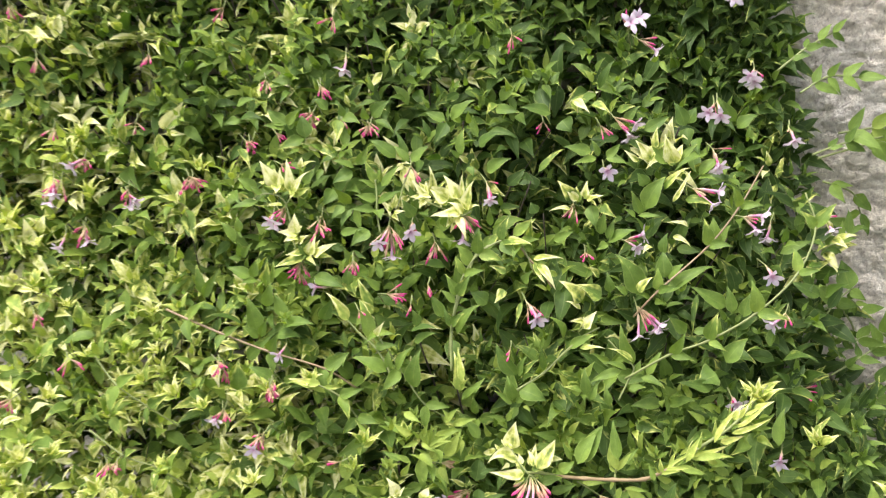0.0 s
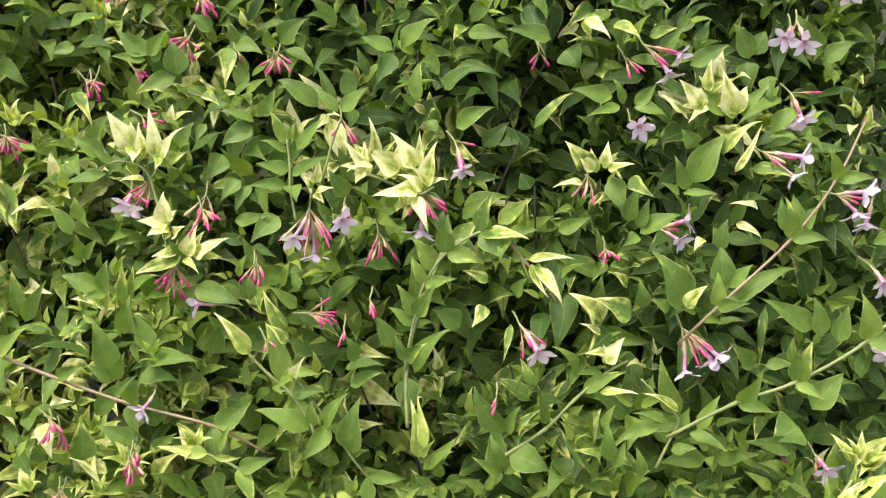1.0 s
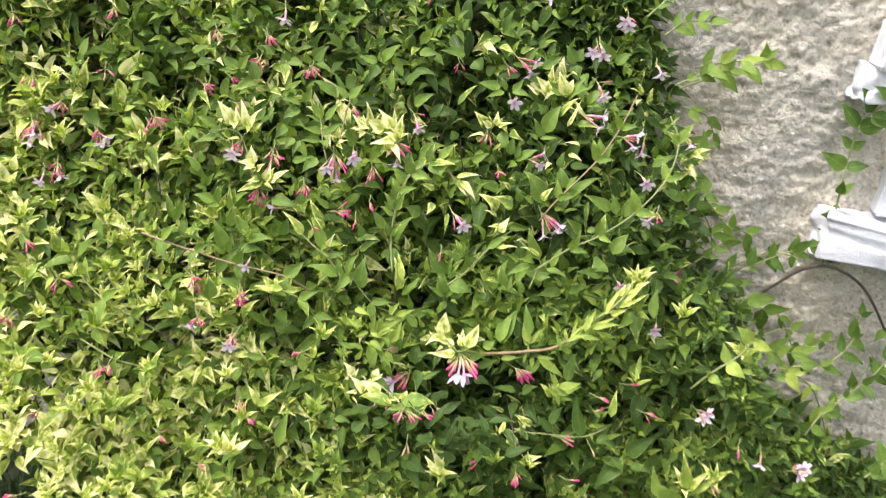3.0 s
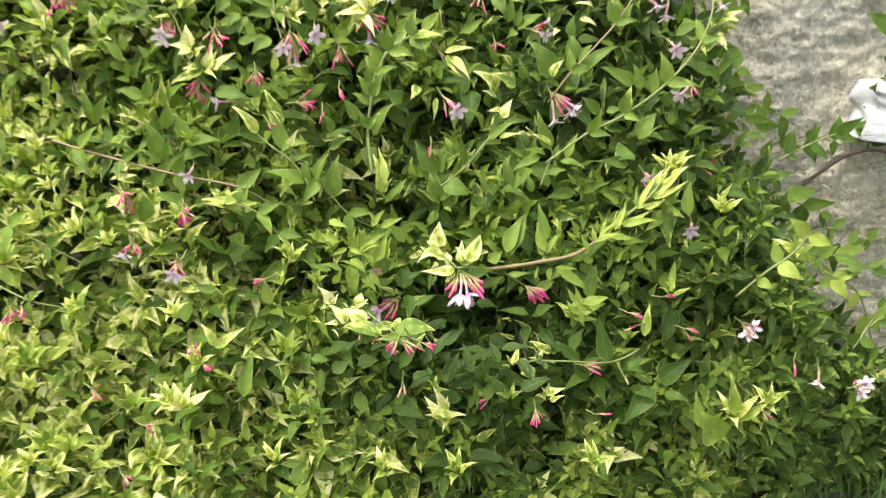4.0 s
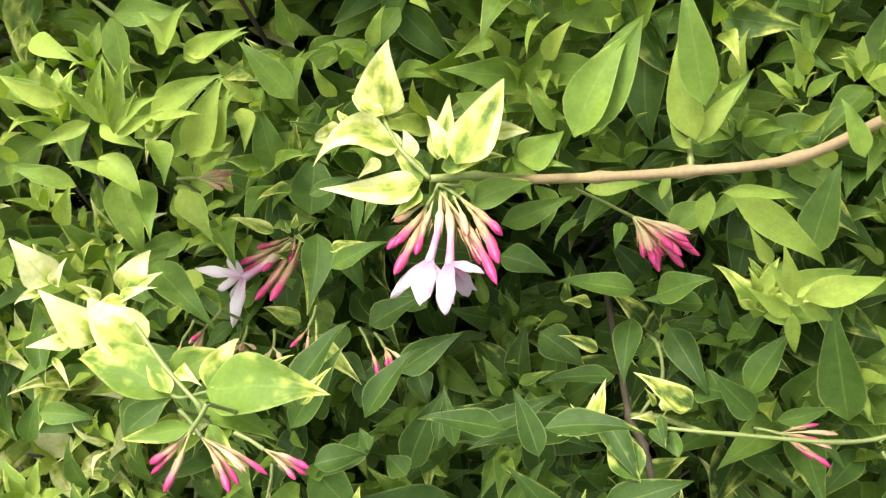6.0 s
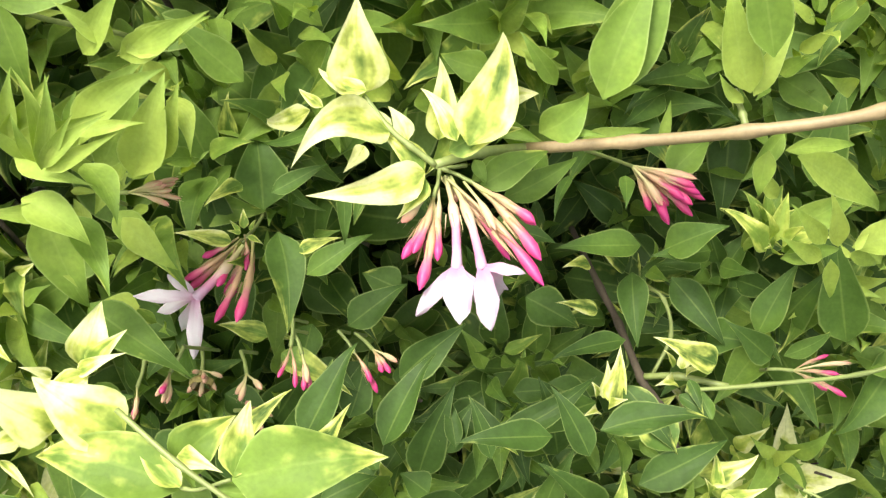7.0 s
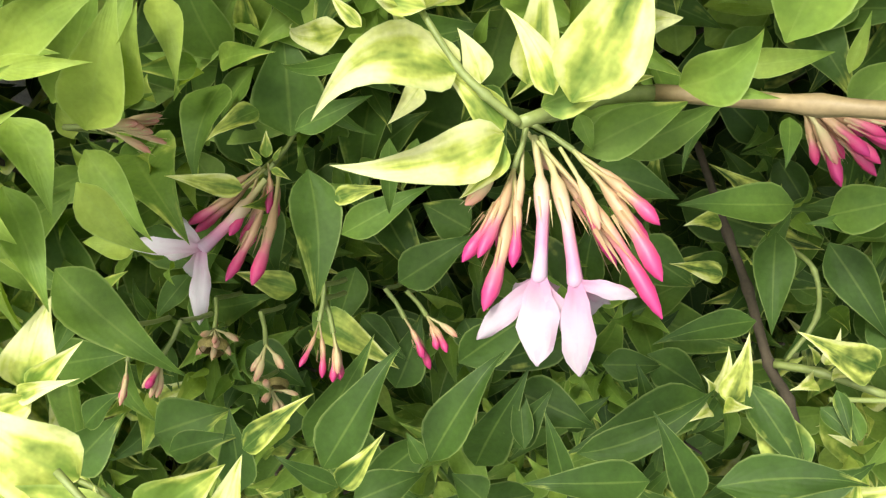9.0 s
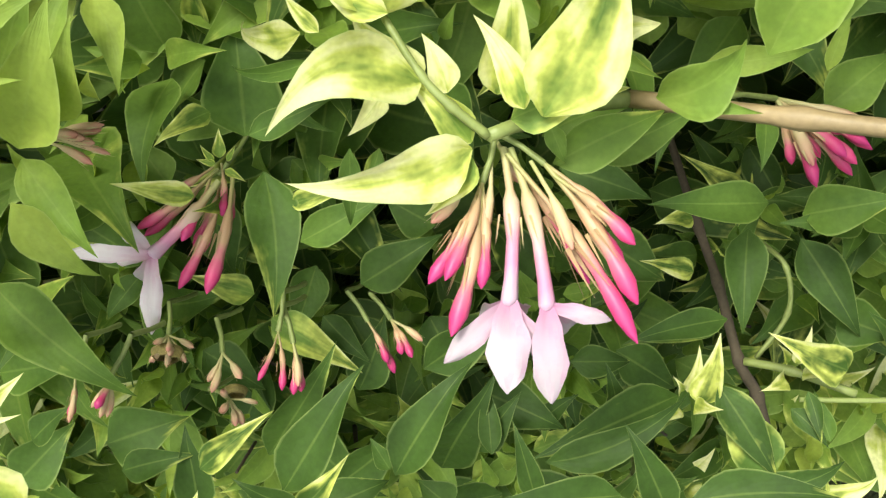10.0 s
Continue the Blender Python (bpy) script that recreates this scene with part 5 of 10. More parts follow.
leaf((0.0291, 0.0681, 0.3433), (0.0198, 0.0707, 0.3572), 0.0055, (-0.24, -0.71, 0.66), 0.00, 0.65, 0.11, -0.04)
leaf((0.1276, 0.0636, 0.2460), (0.1164, 0.0730, 0.2860), 0.0171, (-0.40, -0.61, 0.68), 0.00, 0.32, 0.03, -0.00)
leaf((0.0941, 0.0560, 0.2595), (0.1057, 0.0677, 0.2785), 0.0115, (-0.41, -0.56, 0.72), 0.10, 0.35, 0.09, 0.05)
leaf((0.0963, 0.0477, 0.2578), (0.0809, 0.0479, 0.2743), 0.0106, (-0.06, -0.68, 0.73), 0.05, 0.22, 0.04, 0.00)
leaf((0.1043, 0.0555, 0.2497), (0.1223, 0.0637, 0.2517), 0.0065, (0.04, -0.63, 0.78), 0.10, 0.39, 0.06, -0.14)
leaf((0.1422, 0.0461, 0.2505), (0.1566, 0.0537, 0.2595), 0.0088, (-0.33, -0.55, 0.77), 0.00, 0.35, 0.07, 0.14)
leaf((0.0314, 0.0292, 0.2385), (0.0260, 0.0368, 0.2647), 0.0127, (0.13, -0.54, 0.83), 0.05, 0.11, 0.11, -0.02)
leaf((0.0424, 0.0078, 0.2362), (0.0245, 0.0108, 0.2608), 0.0124, (0.15, -0.49, 0.86), 0.10, 0.26, 0.11, -0.08)
leaf((0.0040, 0.0178, 0.2317), (-0.0252, 0.0103, 0.2367), 0.0129, (-0.00, -0.64, 0.77), 0.00, 0.11, 0.13, 0.02)
leaf((-0.0103, 0.0196, 0.2433), (0.0013, 0.0310, 0.2699), 0.0126, (0.18, -0.57, 0.81), 0.00, 0.08, 0.11, 0.15)
leaf((-0.0139, 0.0303, 0.2751), (0.0050, 0.0396, 0.2864), 0.0113, (0.08, -0.75, 0.66), 0.00, 0.08, 0.04, 0.08)
leaf((0.0524, 0.0140, 0.2448), (0.0786, 0.0224, 0.2537), 0.0123, (-0.04, -0.54, 0.84), 0.05, 0.11, 0.09, -0.04)
leaf((0.0710, 0.0184, 0.2417), (0.0897, 0.0232, 0.2445), 0.0078, (0.03, -0.62, 0.78), 0.70, 0.35, 0.06, -0.32)
leaf((0.0151, 0.0549, 0.3176), (0.0358, 0.0623, 0.3251), 0.0089, (0.04, -0.81, 0.59), 0.00, 0.52, 0.12, -0.10)
leaf((-0.0923, 0.0405, 0.3469), (-0.0672, 0.0532, 0.3637), 0.0108, (0.33, -0.73, 0.60), 0.00, 0.79, 0.08, 0.03)
leaf((-0.0807, 0.0407, 0.3412), (-0.0678, 0.0518, 0.3625), 0.0090, (0.30, -0.71, 0.64), 0.00, 0.75, 0.06, -0.11)
leaf((-0.1020, 0.0270, 0.3650), (-0.1211, 0.0266, 0.3728), 0.0079, (0.57, -0.53, 0.63), 0.00, 0.63, 0.08, 0.34)
leaf((-0.1150, -0.0099, 0.2789), (-0.0988, -0.0068, 0.2764), 0.0080, (0.32, -0.59, 0.74), 0.00, 0.42, 0.12, 0.08)
leaf((-0.1206, -0.0131, 0.2686), (-0.1155, -0.0071, 0.2836), 0.0081, (0.34, -0.64, 0.68), 0.00, 0.42, 0.12, 0.03)
leaf((-0.0859, 0.0212, 0.3470), (-0.0801, 0.0126, 0.3234), 0.0124, (0.20, -0.64, 0.75), 0.00, 0.74, 0.14, -0.10)
leaf((-0.1011, 0.0190, 0.3442), (-0.1194, 0.0174, 0.3501), 0.0067, (0.48, -0.63, 0.61), 0.00, 0.54, 0.10, 0.22)
leaf((-0.0464, 0.0552, 0.3553), (-0.0617, 0.0580, 0.3719), 0.0104, (0.56, -0.69, 0.46), 0.00, 0.57, 0.05, 0.04)
leaf((0.0367, 0.0499, 0.3524), (0.0524, 0.0649, 0.3802), 0.0142, (0.11, -0.86, 0.50), 0.00, 0.60, 0.06, -0.18)
leaf((0.1073, 0.0757, 0.3013), (0.1130, 0.0883, 0.3287), 0.0139, (-0.25, -0.68, 0.69), 0.00, 0.41, 0.07, 0.01)
leaf((0.1417, 0.0922, 0.3106), (0.1312, 0.0829, 0.2987), 0.0084, (-0.33, -0.70, 0.64), 0.00, 0.45, 0.09, 0.13)
leaf((-0.0470, 0.0152, 0.2594), (-0.0314, 0.0295, 0.2839), 0.0106, (0.21, -0.63, 0.75), 0.10, 0.31, 0.05, -0.02)
leaf((-0.0211, 0.0209, 0.2551), (-0.0403, 0.0104, 0.2421), 0.0107, (0.18, -0.58, 0.79), 0.00, 0.16, 0.13, 0.05)
leaf((0.1194, 0.0178, 0.3868), (0.1277, 0.0277, 0.4051), 0.0064, (-0.21, -0.76, 0.61), 0.30, 0.90, 0.11, -0.05)
leaf((0.1241, 0.0256, 0.3883), (0.1502, 0.0349, 0.3990), 0.0041, (-0.22, -0.86, 0.45), 0.50, 0.95, 0.10, -0.14)
leaf((0.1374, 0.0288, 0.4002), (0.1587, 0.0455, 0.4297), 0.0046, (-0.44, -0.77, 0.45), 0.60, 0.95, 0.14, 0.23)
leaf((0.1534, 0.0479, 0.4061), (0.1749, 0.0607, 0.4270), 0.0039, (-0.36, -0.86, 0.36), 0.60, 0.95, 0.03, -0.13)
leaf((0.1488, 0.0360, 0.4063), (0.1761, 0.0462, 0.4199), 0.0043, (-0.26, -0.84, 0.47), 0.50, 0.90, 0.09, -0.21)
leaf((0.1250, 0.0211, 0.3886), (0.1530, 0.0275, 0.3926), 0.0069, (-0.11, -0.74, 0.66), 0.20, 0.85, 0.10, 0.13)
leaf((0.1417, 0.0328, 0.3994), (0.1587, 0.0385, 0.4053), 0.0054, (0.07, -0.86, 0.51), 0.60, 0.95, 0.13, -0.06)
leaf((0.1490, 0.0348, 0.4182), (0.1528, 0.0395, 0.4286), 0.0048, (-0.16, -0.82, 0.56), 0.60, 0.95, 0.11, -0.15)
leaf((0.1635, 0.0583, 0.4190), (0.1776, 0.0631, 0.4252), 0.0051, (-0.39, -0.83, 0.39), 0.65, 0.95, 0.06, -0.12)
leaf((0.1522, 0.0418, 0.4166), (0.1595, 0.0472, 0.4278), 0.0043, (-0.23, -0.83, 0.51), 0.60, 0.95, 0.11, 0.00)
leaf((0.1575, 0.0590, 0.4112), (0.1717, 0.0657, 0.4215), 0.0028, (-0.43, -0.78, 0.45), 0.60, 0.95, 0.05, -0.13)
leaf((0.1140, 0.0142, 0.3843), (0.1359, 0.0162, 0.3809), 0.0064, (-0.36, -0.68, 0.63), 0.10, 0.75, 0.03, -0.11)
leaf((0.0990, 0.0010, 0.3766), (0.0933, 0.0049, 0.3872), 0.0049, (-0.14, -0.80, 0.58), 0.10, 0.70, 0.06, -0.13)
leaf((-0.0863, 0.0175, 0.3668), (-0.0795, 0.0172, 0.3827), 0.0057, (0.28, -0.71, 0.65), 0.10, 0.85, 0.11, -0.16)
leaf((-0.0855, 0.0173, 0.3660), (-0.0729, 0.0177, 0.3804), 0.0063, (0.58, -0.61, 0.55), 0.10, 0.85, 0.03, 0.07)
leaf((-0.0871, 0.0174, 0.3668), (-0.0914, 0.0121, 0.3766), 0.0038, (0.56, -0.58, 0.60), 0.10, 0.85, 0.11, 0.04)
leaf((-0.0847, 0.0171, 0.3653), (-0.0641, 0.0158, 0.3736), 0.0064, (0.54, -0.74, 0.40), 0.10, 0.85, 0.12, 0.12)
leaf((-0.0869, 0.0160, 0.3647), (-0.0981, 0.0058, 0.3620), 0.0050, (0.50, -0.74, 0.45), 0.10, 0.85, 0.04, -0.07)
leaf((-0.0845, 0.0163, 0.3639), (-0.0685, 0.0095, 0.3621), 0.0057, (0.51, -0.73, 0.45), 0.10, 0.85, 0.04, -0.03)
leaf((-0.0783, 0.0130, 0.3523), (-0.0900, 0.0060, 0.3586), 0.0049, (0.38, -0.58, 0.72), 0.10, 0.85, 0.02, 0.10)
leaf((-0.0690, 0.0272, 0.3800), (-0.0581, 0.0272, 0.3942), 0.0068, (0.07, -0.75, 0.65), 0.10, 0.85, 0.09, -0.04)
leaf((-0.0622, 0.0276, 0.3790), (-0.0435, 0.0265, 0.3886), 0.0069, (0.19, -0.85, 0.49), 0.10, 0.85, 0.14, -0.05)
leaf((-0.1017, 0.0223, 0.3850), (-0.0844, 0.0155, 0.3824), 0.0072, (0.34, -0.70, 0.62), 0.10, 0.85, 0.09, -0.12)
leaf((-0.1103, 0.0154, 0.3707), (-0.1098, 0.0118, 0.3845), 0.0054, (0.50, -0.68, 0.54), 0.10, 0.85, 0.11, -0.09)
leaf((-0.0632, 0.0334, 0.3492), (-0.0546, 0.0331, 0.3685), 0.0070, (0.23, -0.82, 0.52), 0.10, 0.90, 0.04, -0.02)
leaf((-0.0966, 0.0041, 0.3392), (-0.0888, 0.0029, 0.3533), 0.0062, (0.42, -0.65, 0.63), 0.10, 0.85, 0.08, -0.09)
leaf((-0.1070, 0.0089, 0.3556), (-0.1110, 0.0035, 0.3651), 0.0040, (0.45, -0.82, 0.36), 0.10, 0.85, 0.13, -0.14)
leaf((-0.0975, 0.0131, 0.3611), (-0.1033, 0.0070, 0.3703), 0.0043, (0.55, -0.55, 0.62), 0.10, 0.85, 0.09, 0.13)
leaf((0.1162, 0.0636, 0.3727), (0.1094, 0.0579, 0.3866), 0.0057, (-0.06, -0.86, 0.50), 0.10, 0.85, 0.12, -0.03)
leaf((0.0940, 0.0553, 0.3700), (0.0870, 0.0509, 0.3822), 0.0051, (-0.18, -0.77, 0.62), 0.10, 0.85, 0.13, -0.15)
leaf((0.1093, 0.0748, 0.3355), (0.0961, 0.0653, 0.3452), 0.0061, (-0.23, -0.87, 0.45), 0.10, 0.85, 0.06, 0.11)
leaf((0.1274, 0.0562, 0.3443), (0.1314, 0.0524, 0.3565), 0.0046, (-0.48, -0.65, 0.59), 0.10, 0.85, 0.11, -0.11)
leaf((-0.0186, 0.0545, 0.3927), (-0.0248, 0.0621, 0.4239), 0.0124, (0.08, -0.83, 0.56), 0.15, 0.59, 0.09, 0.12)
leaf((-0.0167, 0.0529, 0.3935), (-0.0050, 0.0568, 0.4125), 0.0078, (0.01, -0.68, 0.73), 0.05, 0.65, 0.05, -0.16)
leaf((-0.0195, 0.0511, 0.3938), (-0.0339, 0.0465, 0.4053), 0.0065, (-0.09, -0.75, 0.66), 0.14, 0.59, 0.07, -0.08)
leaf((-0.2877, 0.0304, 0.4588), (-0.2941, 0.0343, 0.4841), 0.0096, (0.52, -0.62, 0.59), 0.17, 0.57, 0.14, 0.09)
leaf((-0.2858, 0.0297, 0.4560), (-0.2747, 0.0365, 0.4791), 0.0096, (0.67, -0.53, 0.52), 0.09, 0.57, 0.09, 0.26)
leaf((0.0827, 0.0510, 0.3387), (0.0720, 0.0425, 0.3307), 0.0058, (-0.08, -0.84, 0.54), 0.00, 0.66, 0.03, 0.05)
leaf((0.0692, 0.0359, 0.3693), (0.0613, 0.0449, 0.3973), 0.0105, (-0.15, -0.83, 0.54), 0.00, 0.60, 0.06, 0.00)
leaf((0.0694, 0.0546, 0.3540), (0.0824, 0.0636, 0.3676), 0.0064, (0.19, -0.84, 0.50), 0.00, 0.62, 0.03, 0.05)
leaf((0.0400, 0.0546, 0.3502), (0.0518, 0.0695, 0.3799), 0.0122, (-0.23, -0.76, 0.60), 0.00, 0.65, 0.10, 0.22)
leaf((-0.0563, 0.0299, 0.4170), (-0.0644, 0.0401, 0.4409), 0.0064, (-0.16, -0.83, 0.54), 0.50, 0.85, 0.07, -0.18)
leaf((-0.0602, 0.0442, 0.3938), (-0.0442, 0.0546, 0.4114), 0.0089, (0.03, -0.85, 0.52), 0.10, 0.70, 0.04, -0.18)
leaf((-0.0213, 0.0515, 0.3921), (-0.0268, 0.0619, 0.4159), 0.0101, (-0.37, -0.84, 0.39), 0.00, 0.60, 0.06, -0.04)
leaf((0.1581, 0.0938, 0.3879), (0.1588, 0.1067, 0.4151), 0.0104, (-0.45, -0.74, 0.50), 0.10, 0.68, 0.07, 0.08)
leaf((0.1886, 0.1036, 0.3681), (0.1898, 0.1190, 0.3956), 0.0121, (-0.31, -0.83, 0.46), 0.00, 0.60, 0.07, 0.16)
leaf((0.2130, 0.1184, 0.3757), (0.2275, 0.1313, 0.3890), 0.0054, (-0.16, -0.92, 0.35), 0.50, 0.75, 0.13, -0.03)
leaf((0.1540, 0.0535, 0.2784), (0.1568, 0.0637, 0.3041), 0.0095, (-0.27, -0.79, 0.55), 0.40, 0.80, 0.08, -0.08)
leaf((0.0972, 0.0755, 0.2974), (0.0890, 0.0772, 0.3097), 0.0054, (-0.15, -0.67, 0.72), 0.10, 0.85, 0.13, 0.17)
leaf((0.0961, 0.0663, 0.2897), (0.1236, 0.0778, 0.2966), 0.0115, (-0.02, -0.81, 0.58), 0.00, 0.75, 0.13, 0.12)
leaf((0.0941, 0.0565, 0.2912), (0.1160, 0.0638, 0.2873), 0.0068, (0.06, -0.77, 0.64), 0.00, 0.70, 0.04, 0.08)
leaf((-0.1643, -0.0349, 0.2555), (-0.1570, -0.0202, 0.2895), 0.0130, (0.29, -0.75, 0.60), 0.00, 0.66, 0.06, 0.18)
leaf((-0.1837, -0.0330, 0.2997), (-0.1948, -0.0287, 0.3171), 0.0073, (0.25, -0.55, 0.80), 0.60, 0.80, 0.13, -0.06)
leaf((-0.1836, -0.0335, 0.2984), (-0.1606, -0.0238, 0.3125), 0.0082, (0.45, -0.64, 0.62), 0.65, 0.80, 0.05, 0.07)
leaf((-0.1714, 0.0144, 0.4019), (-0.1995, 0.0094, 0.4045), 0.0071, (0.42, -0.75, 0.50), 0.55, 0.85, 0.05, 0.02)
leaf((-0.1685, 0.0141, 0.4004), (-0.1534, 0.0183, 0.4002), 0.0045, (0.42, -0.85, 0.34), 0.40, 0.85, 0.12, -0.04)
leaf((-0.0049, -0.0161, 0.2417), (-0.0166, -0.0137, 0.2612), 0.0088, (-0.15, -0.75, 0.64), 0.85, 0.85, 0.02, -0.07)
leaf((-0.0043, -0.0187, 0.2373), (-0.0207, -0.0196, 0.2462), 0.0064, (0.37, -0.57, 0.73), 0.70, 0.80, 0.08, 0.05)
leaf((0.2093, 0.0477, 0.1952), (0.2006, 0.0509, 0.2291), 0.0121, (-0.26, -0.57, 0.78), 0.20, 0.80, 0.03, 0.03)
leaf((0.2399, 0.0575, 0.2023), (0.2307, 0.0599, 0.2447), 0.0141, (0.07, -0.60, 0.80), 0.35, 0.80, 0.04, 0.24)
leaf((0.2440, 0.0583, 0.1977), (0.2696, 0.0757, 0.2076), 0.0093, (-0.11, -0.67, 0.74), 0.40, 0.85, 0.10, 0.03)
leaf((0.2245, 0.0495, 0.1821), (0.2063, 0.0453, 0.2133), 0.0313, (-0.24, -0.63, 0.74), 0.10, 0.75, 0.04, -0.09)
leaf((-0.1929, 0.0089, 0.3279), (-0.2136, 0.0059, 0.3322), 0.0084, (0.53, -0.75, 0.40), 0.10, 0.60, 0.03, 0.17)
leaf((-0.1316, 0.0102, 0.3540), (-0.1184, 0.0186, 0.3673), 0.0059, (0.22, -0.80, 0.56), 0.60, 0.80, 0.07, 0.04)
leaf((-0.1319, 0.0153, 0.3651), (-0.1417, 0.0157, 0.3745), 0.0039, (0.39, -0.74, 0.55), 0.30, 0.75, 0.04, 0.04)
leaf((0.0249, 0.0086, 0.2368), (0.0341, 0.0171, 0.2580), 0.0094, (0.05, -0.77, 0.63), 0.00, 0.41, 0.03, 0.25)
leaf((0.1771, 0.0833, 0.3113), (0.1797, 0.0935, 0.3320), 0.0075, (-0.10, -0.65, 0.75), 0.10, 0.75, 0.14, 0.10)
leaf((-0.1704, 0.0219, 0.3908), (-0.2046, 0.0185, 0.3971), 0.0073, (0.53, -0.51, 0.68), 0.40, 0.85, 0.14, -0.12)
leaf((-0.1697, 0.0246, 0.3969), (-0.1663, 0.0333, 0.4110), 0.0042, (0.48, -0.68, 0.55), 0.20, 0.80, 0.05, 0.21)
leaf((-0.0906, 0.0077, 0.3497), (-0.1048, 0.0028, 0.3566), 0.0057, (0.45, -0.58, 0.68), 0.00, 0.75, 0.14, -0.11)
leaf((-0.0839, 0.0120, 0.3571), (-0.0713, 0.0074, 0.3483), 0.0092, (0.55, -0.57, 0.61), 0.00, 0.82, 0.05, 0.18)
leaf((-0.0881, 0.0241, 0.3450), (-0.0791, 0.0128, 0.3275), 0.0104, (0.28, -0.68, 0.68), 0.00, 0.90, 0.12, -0.01)
leaf((-0.0712, 0.0246, 0.3407), (-0.0602, 0.0185, 0.3297), 0.0076, (0.20, -0.73, 0.66), 0.00, 0.90, 0.12, -0.14)
leaf((-0.0678, 0.0286, 0.3487), (-0.0577, 0.0357, 0.3698), 0.0112, (0.33, -0.65, 0.69), 0.00, 0.90, 0.09, -0.03)
leaf((-0.0792, 0.0318, 0.3593), (-0.0580, 0.0365, 0.3707), 0.0090, (0.39, -0.67, 0.63), 0.00, 0.85, 0.05, 0.18)
leaf((-0.0626, 0.0283, 0.3824), (-0.0710, 0.0266, 0.3917), 0.0054, (0.44, -0.81, 0.40), 0.00, 0.85, 0.13, 0.13)
leaf((-0.0603, 0.0266, 0.3806), (-0.0436, 0.0280, 0.3869), 0.0069, (0.16, -0.82, 0.55), 0.00, 0.85, 0.09, 0.03)
leaf((-0.0926, 0.0154, 0.3702), (-0.1074, 0.0120, 0.3796), 0.0062, (0.55, -0.79, 0.29), 0.00, 0.95, 0.04, 0.21)
leaf((-0.0772, 0.0112, 0.3646), (-0.0762, 0.0143, 0.3847), 0.0047, (0.67, -0.59, 0.46), 0.10, 0.82, 0.11, -0.16)
leaf((-0.0772, 0.0112, 0.3646), (-0.0715, 0.0146, 0.3831), 0.0045, (0.48, -0.62, 0.62), 0.10, 0.82, 0.10, -0.07)
leaf((-0.0772, 0.0114, 0.3649), (-0.0627, 0.0124, 0.3757), 0.0042, (0.34, -0.67, 0.66), 0.10, 0.85, 0.13, 0.15)
leaf((-0.0772, 0.0114, 0.3649), (-0.0680, 0.0113, 0.3765), 0.0034, (0.43, -0.69, 0.58), 0.10, 0.82, 0.03, 0.03)
leaf((-0.0782, 0.0118, 0.3660), (-0.0788, 0.0113, 0.3773), 0.0026, (0.37, -0.91, 0.21), 0.10, 0.82, 0.09, 0.12)
leaf((-0.0798, 0.0118, 0.3668), (-0.0856, 0.0098, 0.3781), 0.0030, (0.38, -0.62, 0.69), 0.10, 0.82, 0.02, -0.04)
leaf((-0.0765, 0.0112, 0.3644), (-0.0610, 0.0107, 0.3724), 0.0040, (0.58, -0.62, 0.53), 0.10, 0.90, 0.08, 0.03)
leaf((0.0782, 0.0316, 0.3466), (0.1055, 0.0339, 0.3268), 0.0098, (-0.24, -0.59, 0.77), 0.00, 0.82, 0.03, 0.04)
leaf((0.0729, 0.0348, 0.3461), (0.0723, 0.0320, 0.3342), 0.0056, (-0.18, -0.72, 0.67), 0.00, 0.78, 0.10, -0.14)
leaf((0.0760, 0.0337, 0.3467), (0.0957, 0.0391, 0.3439), 0.0047, (-0.14, -0.72, 0.68), 0.00, 0.78, 0.07, 0.04)
leaf((0.1004, 0.0467, 0.3002), (0.0872, 0.0452, 0.3097), 0.0057, (-0.22, -0.69, 0.69), 0.00, 0.85, 0.03, 0.14)
leaf((0.0994, 0.0409, 0.3056), (0.1021, 0.0385, 0.2922), 0.0048, (-0.18, -0.61, 0.77), 0.00, 0.85, 0.09, -0.09)
leaf((0.0992, 0.0340, 0.3137), (0.1100, 0.0365, 0.3074), 0.0046, (-0.22, -0.67, 0.71), 0.00, 0.82, 0.06, 0.01)
leaf((0.0981, 0.0372, 0.3134), (0.0938, 0.0402, 0.3285), 0.0059, (-0.05, -0.65, 0.76), 0.00, 0.95, 0.05, 0.01)
leaf((0.0991, 0.0331, 0.3169), (0.1222, 0.0434, 0.3193), 0.0097, (-0.38, -0.71, 0.59), 0.00, 0.88, 0.08, -0.19)
leaf((0.1041, 0.0540, 0.2989), (0.0930, 0.0555, 0.3116), 0.0062, (-0.21, -0.68, 0.70), 0.00, 0.85, 0.03, 0.05)
leaf((0.0681, 0.0408, 0.3574), (0.0615, 0.0489, 0.3808), 0.0098, (-0.17, -0.70, 0.70), 0.00, 0.85, 0.09, 0.19)
leaf((0.0688, 0.0406, 0.3567), (0.0783, 0.0502, 0.3696), 0.0058, (-0.18, -0.84, 0.51), 0.00, 0.88, 0.04, 0.08)
leaf((0.0672, 0.0413, 0.3546), (0.0614, 0.0435, 0.3609), 0.0032, (-0.02, -0.94, 0.33), 0.00, 0.85, 0.03, 0.40)
leaf((0.0975, 0.0288, 0.3199), (0.1015, 0.0323, 0.3225), 0.0022, (-0.30, -0.68, 0.67), 0.00, 0.98, 0.05, 0.13)
leaf((0.0964, 0.0281, 0.3182), (0.0935, 0.0293, 0.3218), 0.0017, (-0.17, -0.63, 0.76), 0.00, 0.98, 0.02, 0.01)
leaf((0.1030, -0.0008, 0.3841), (0.1173, 0.0019, 0.3875), 0.0034, (-0.31, -0.88, 0.35), 0.30, 0.90, 0.13, 0.20)
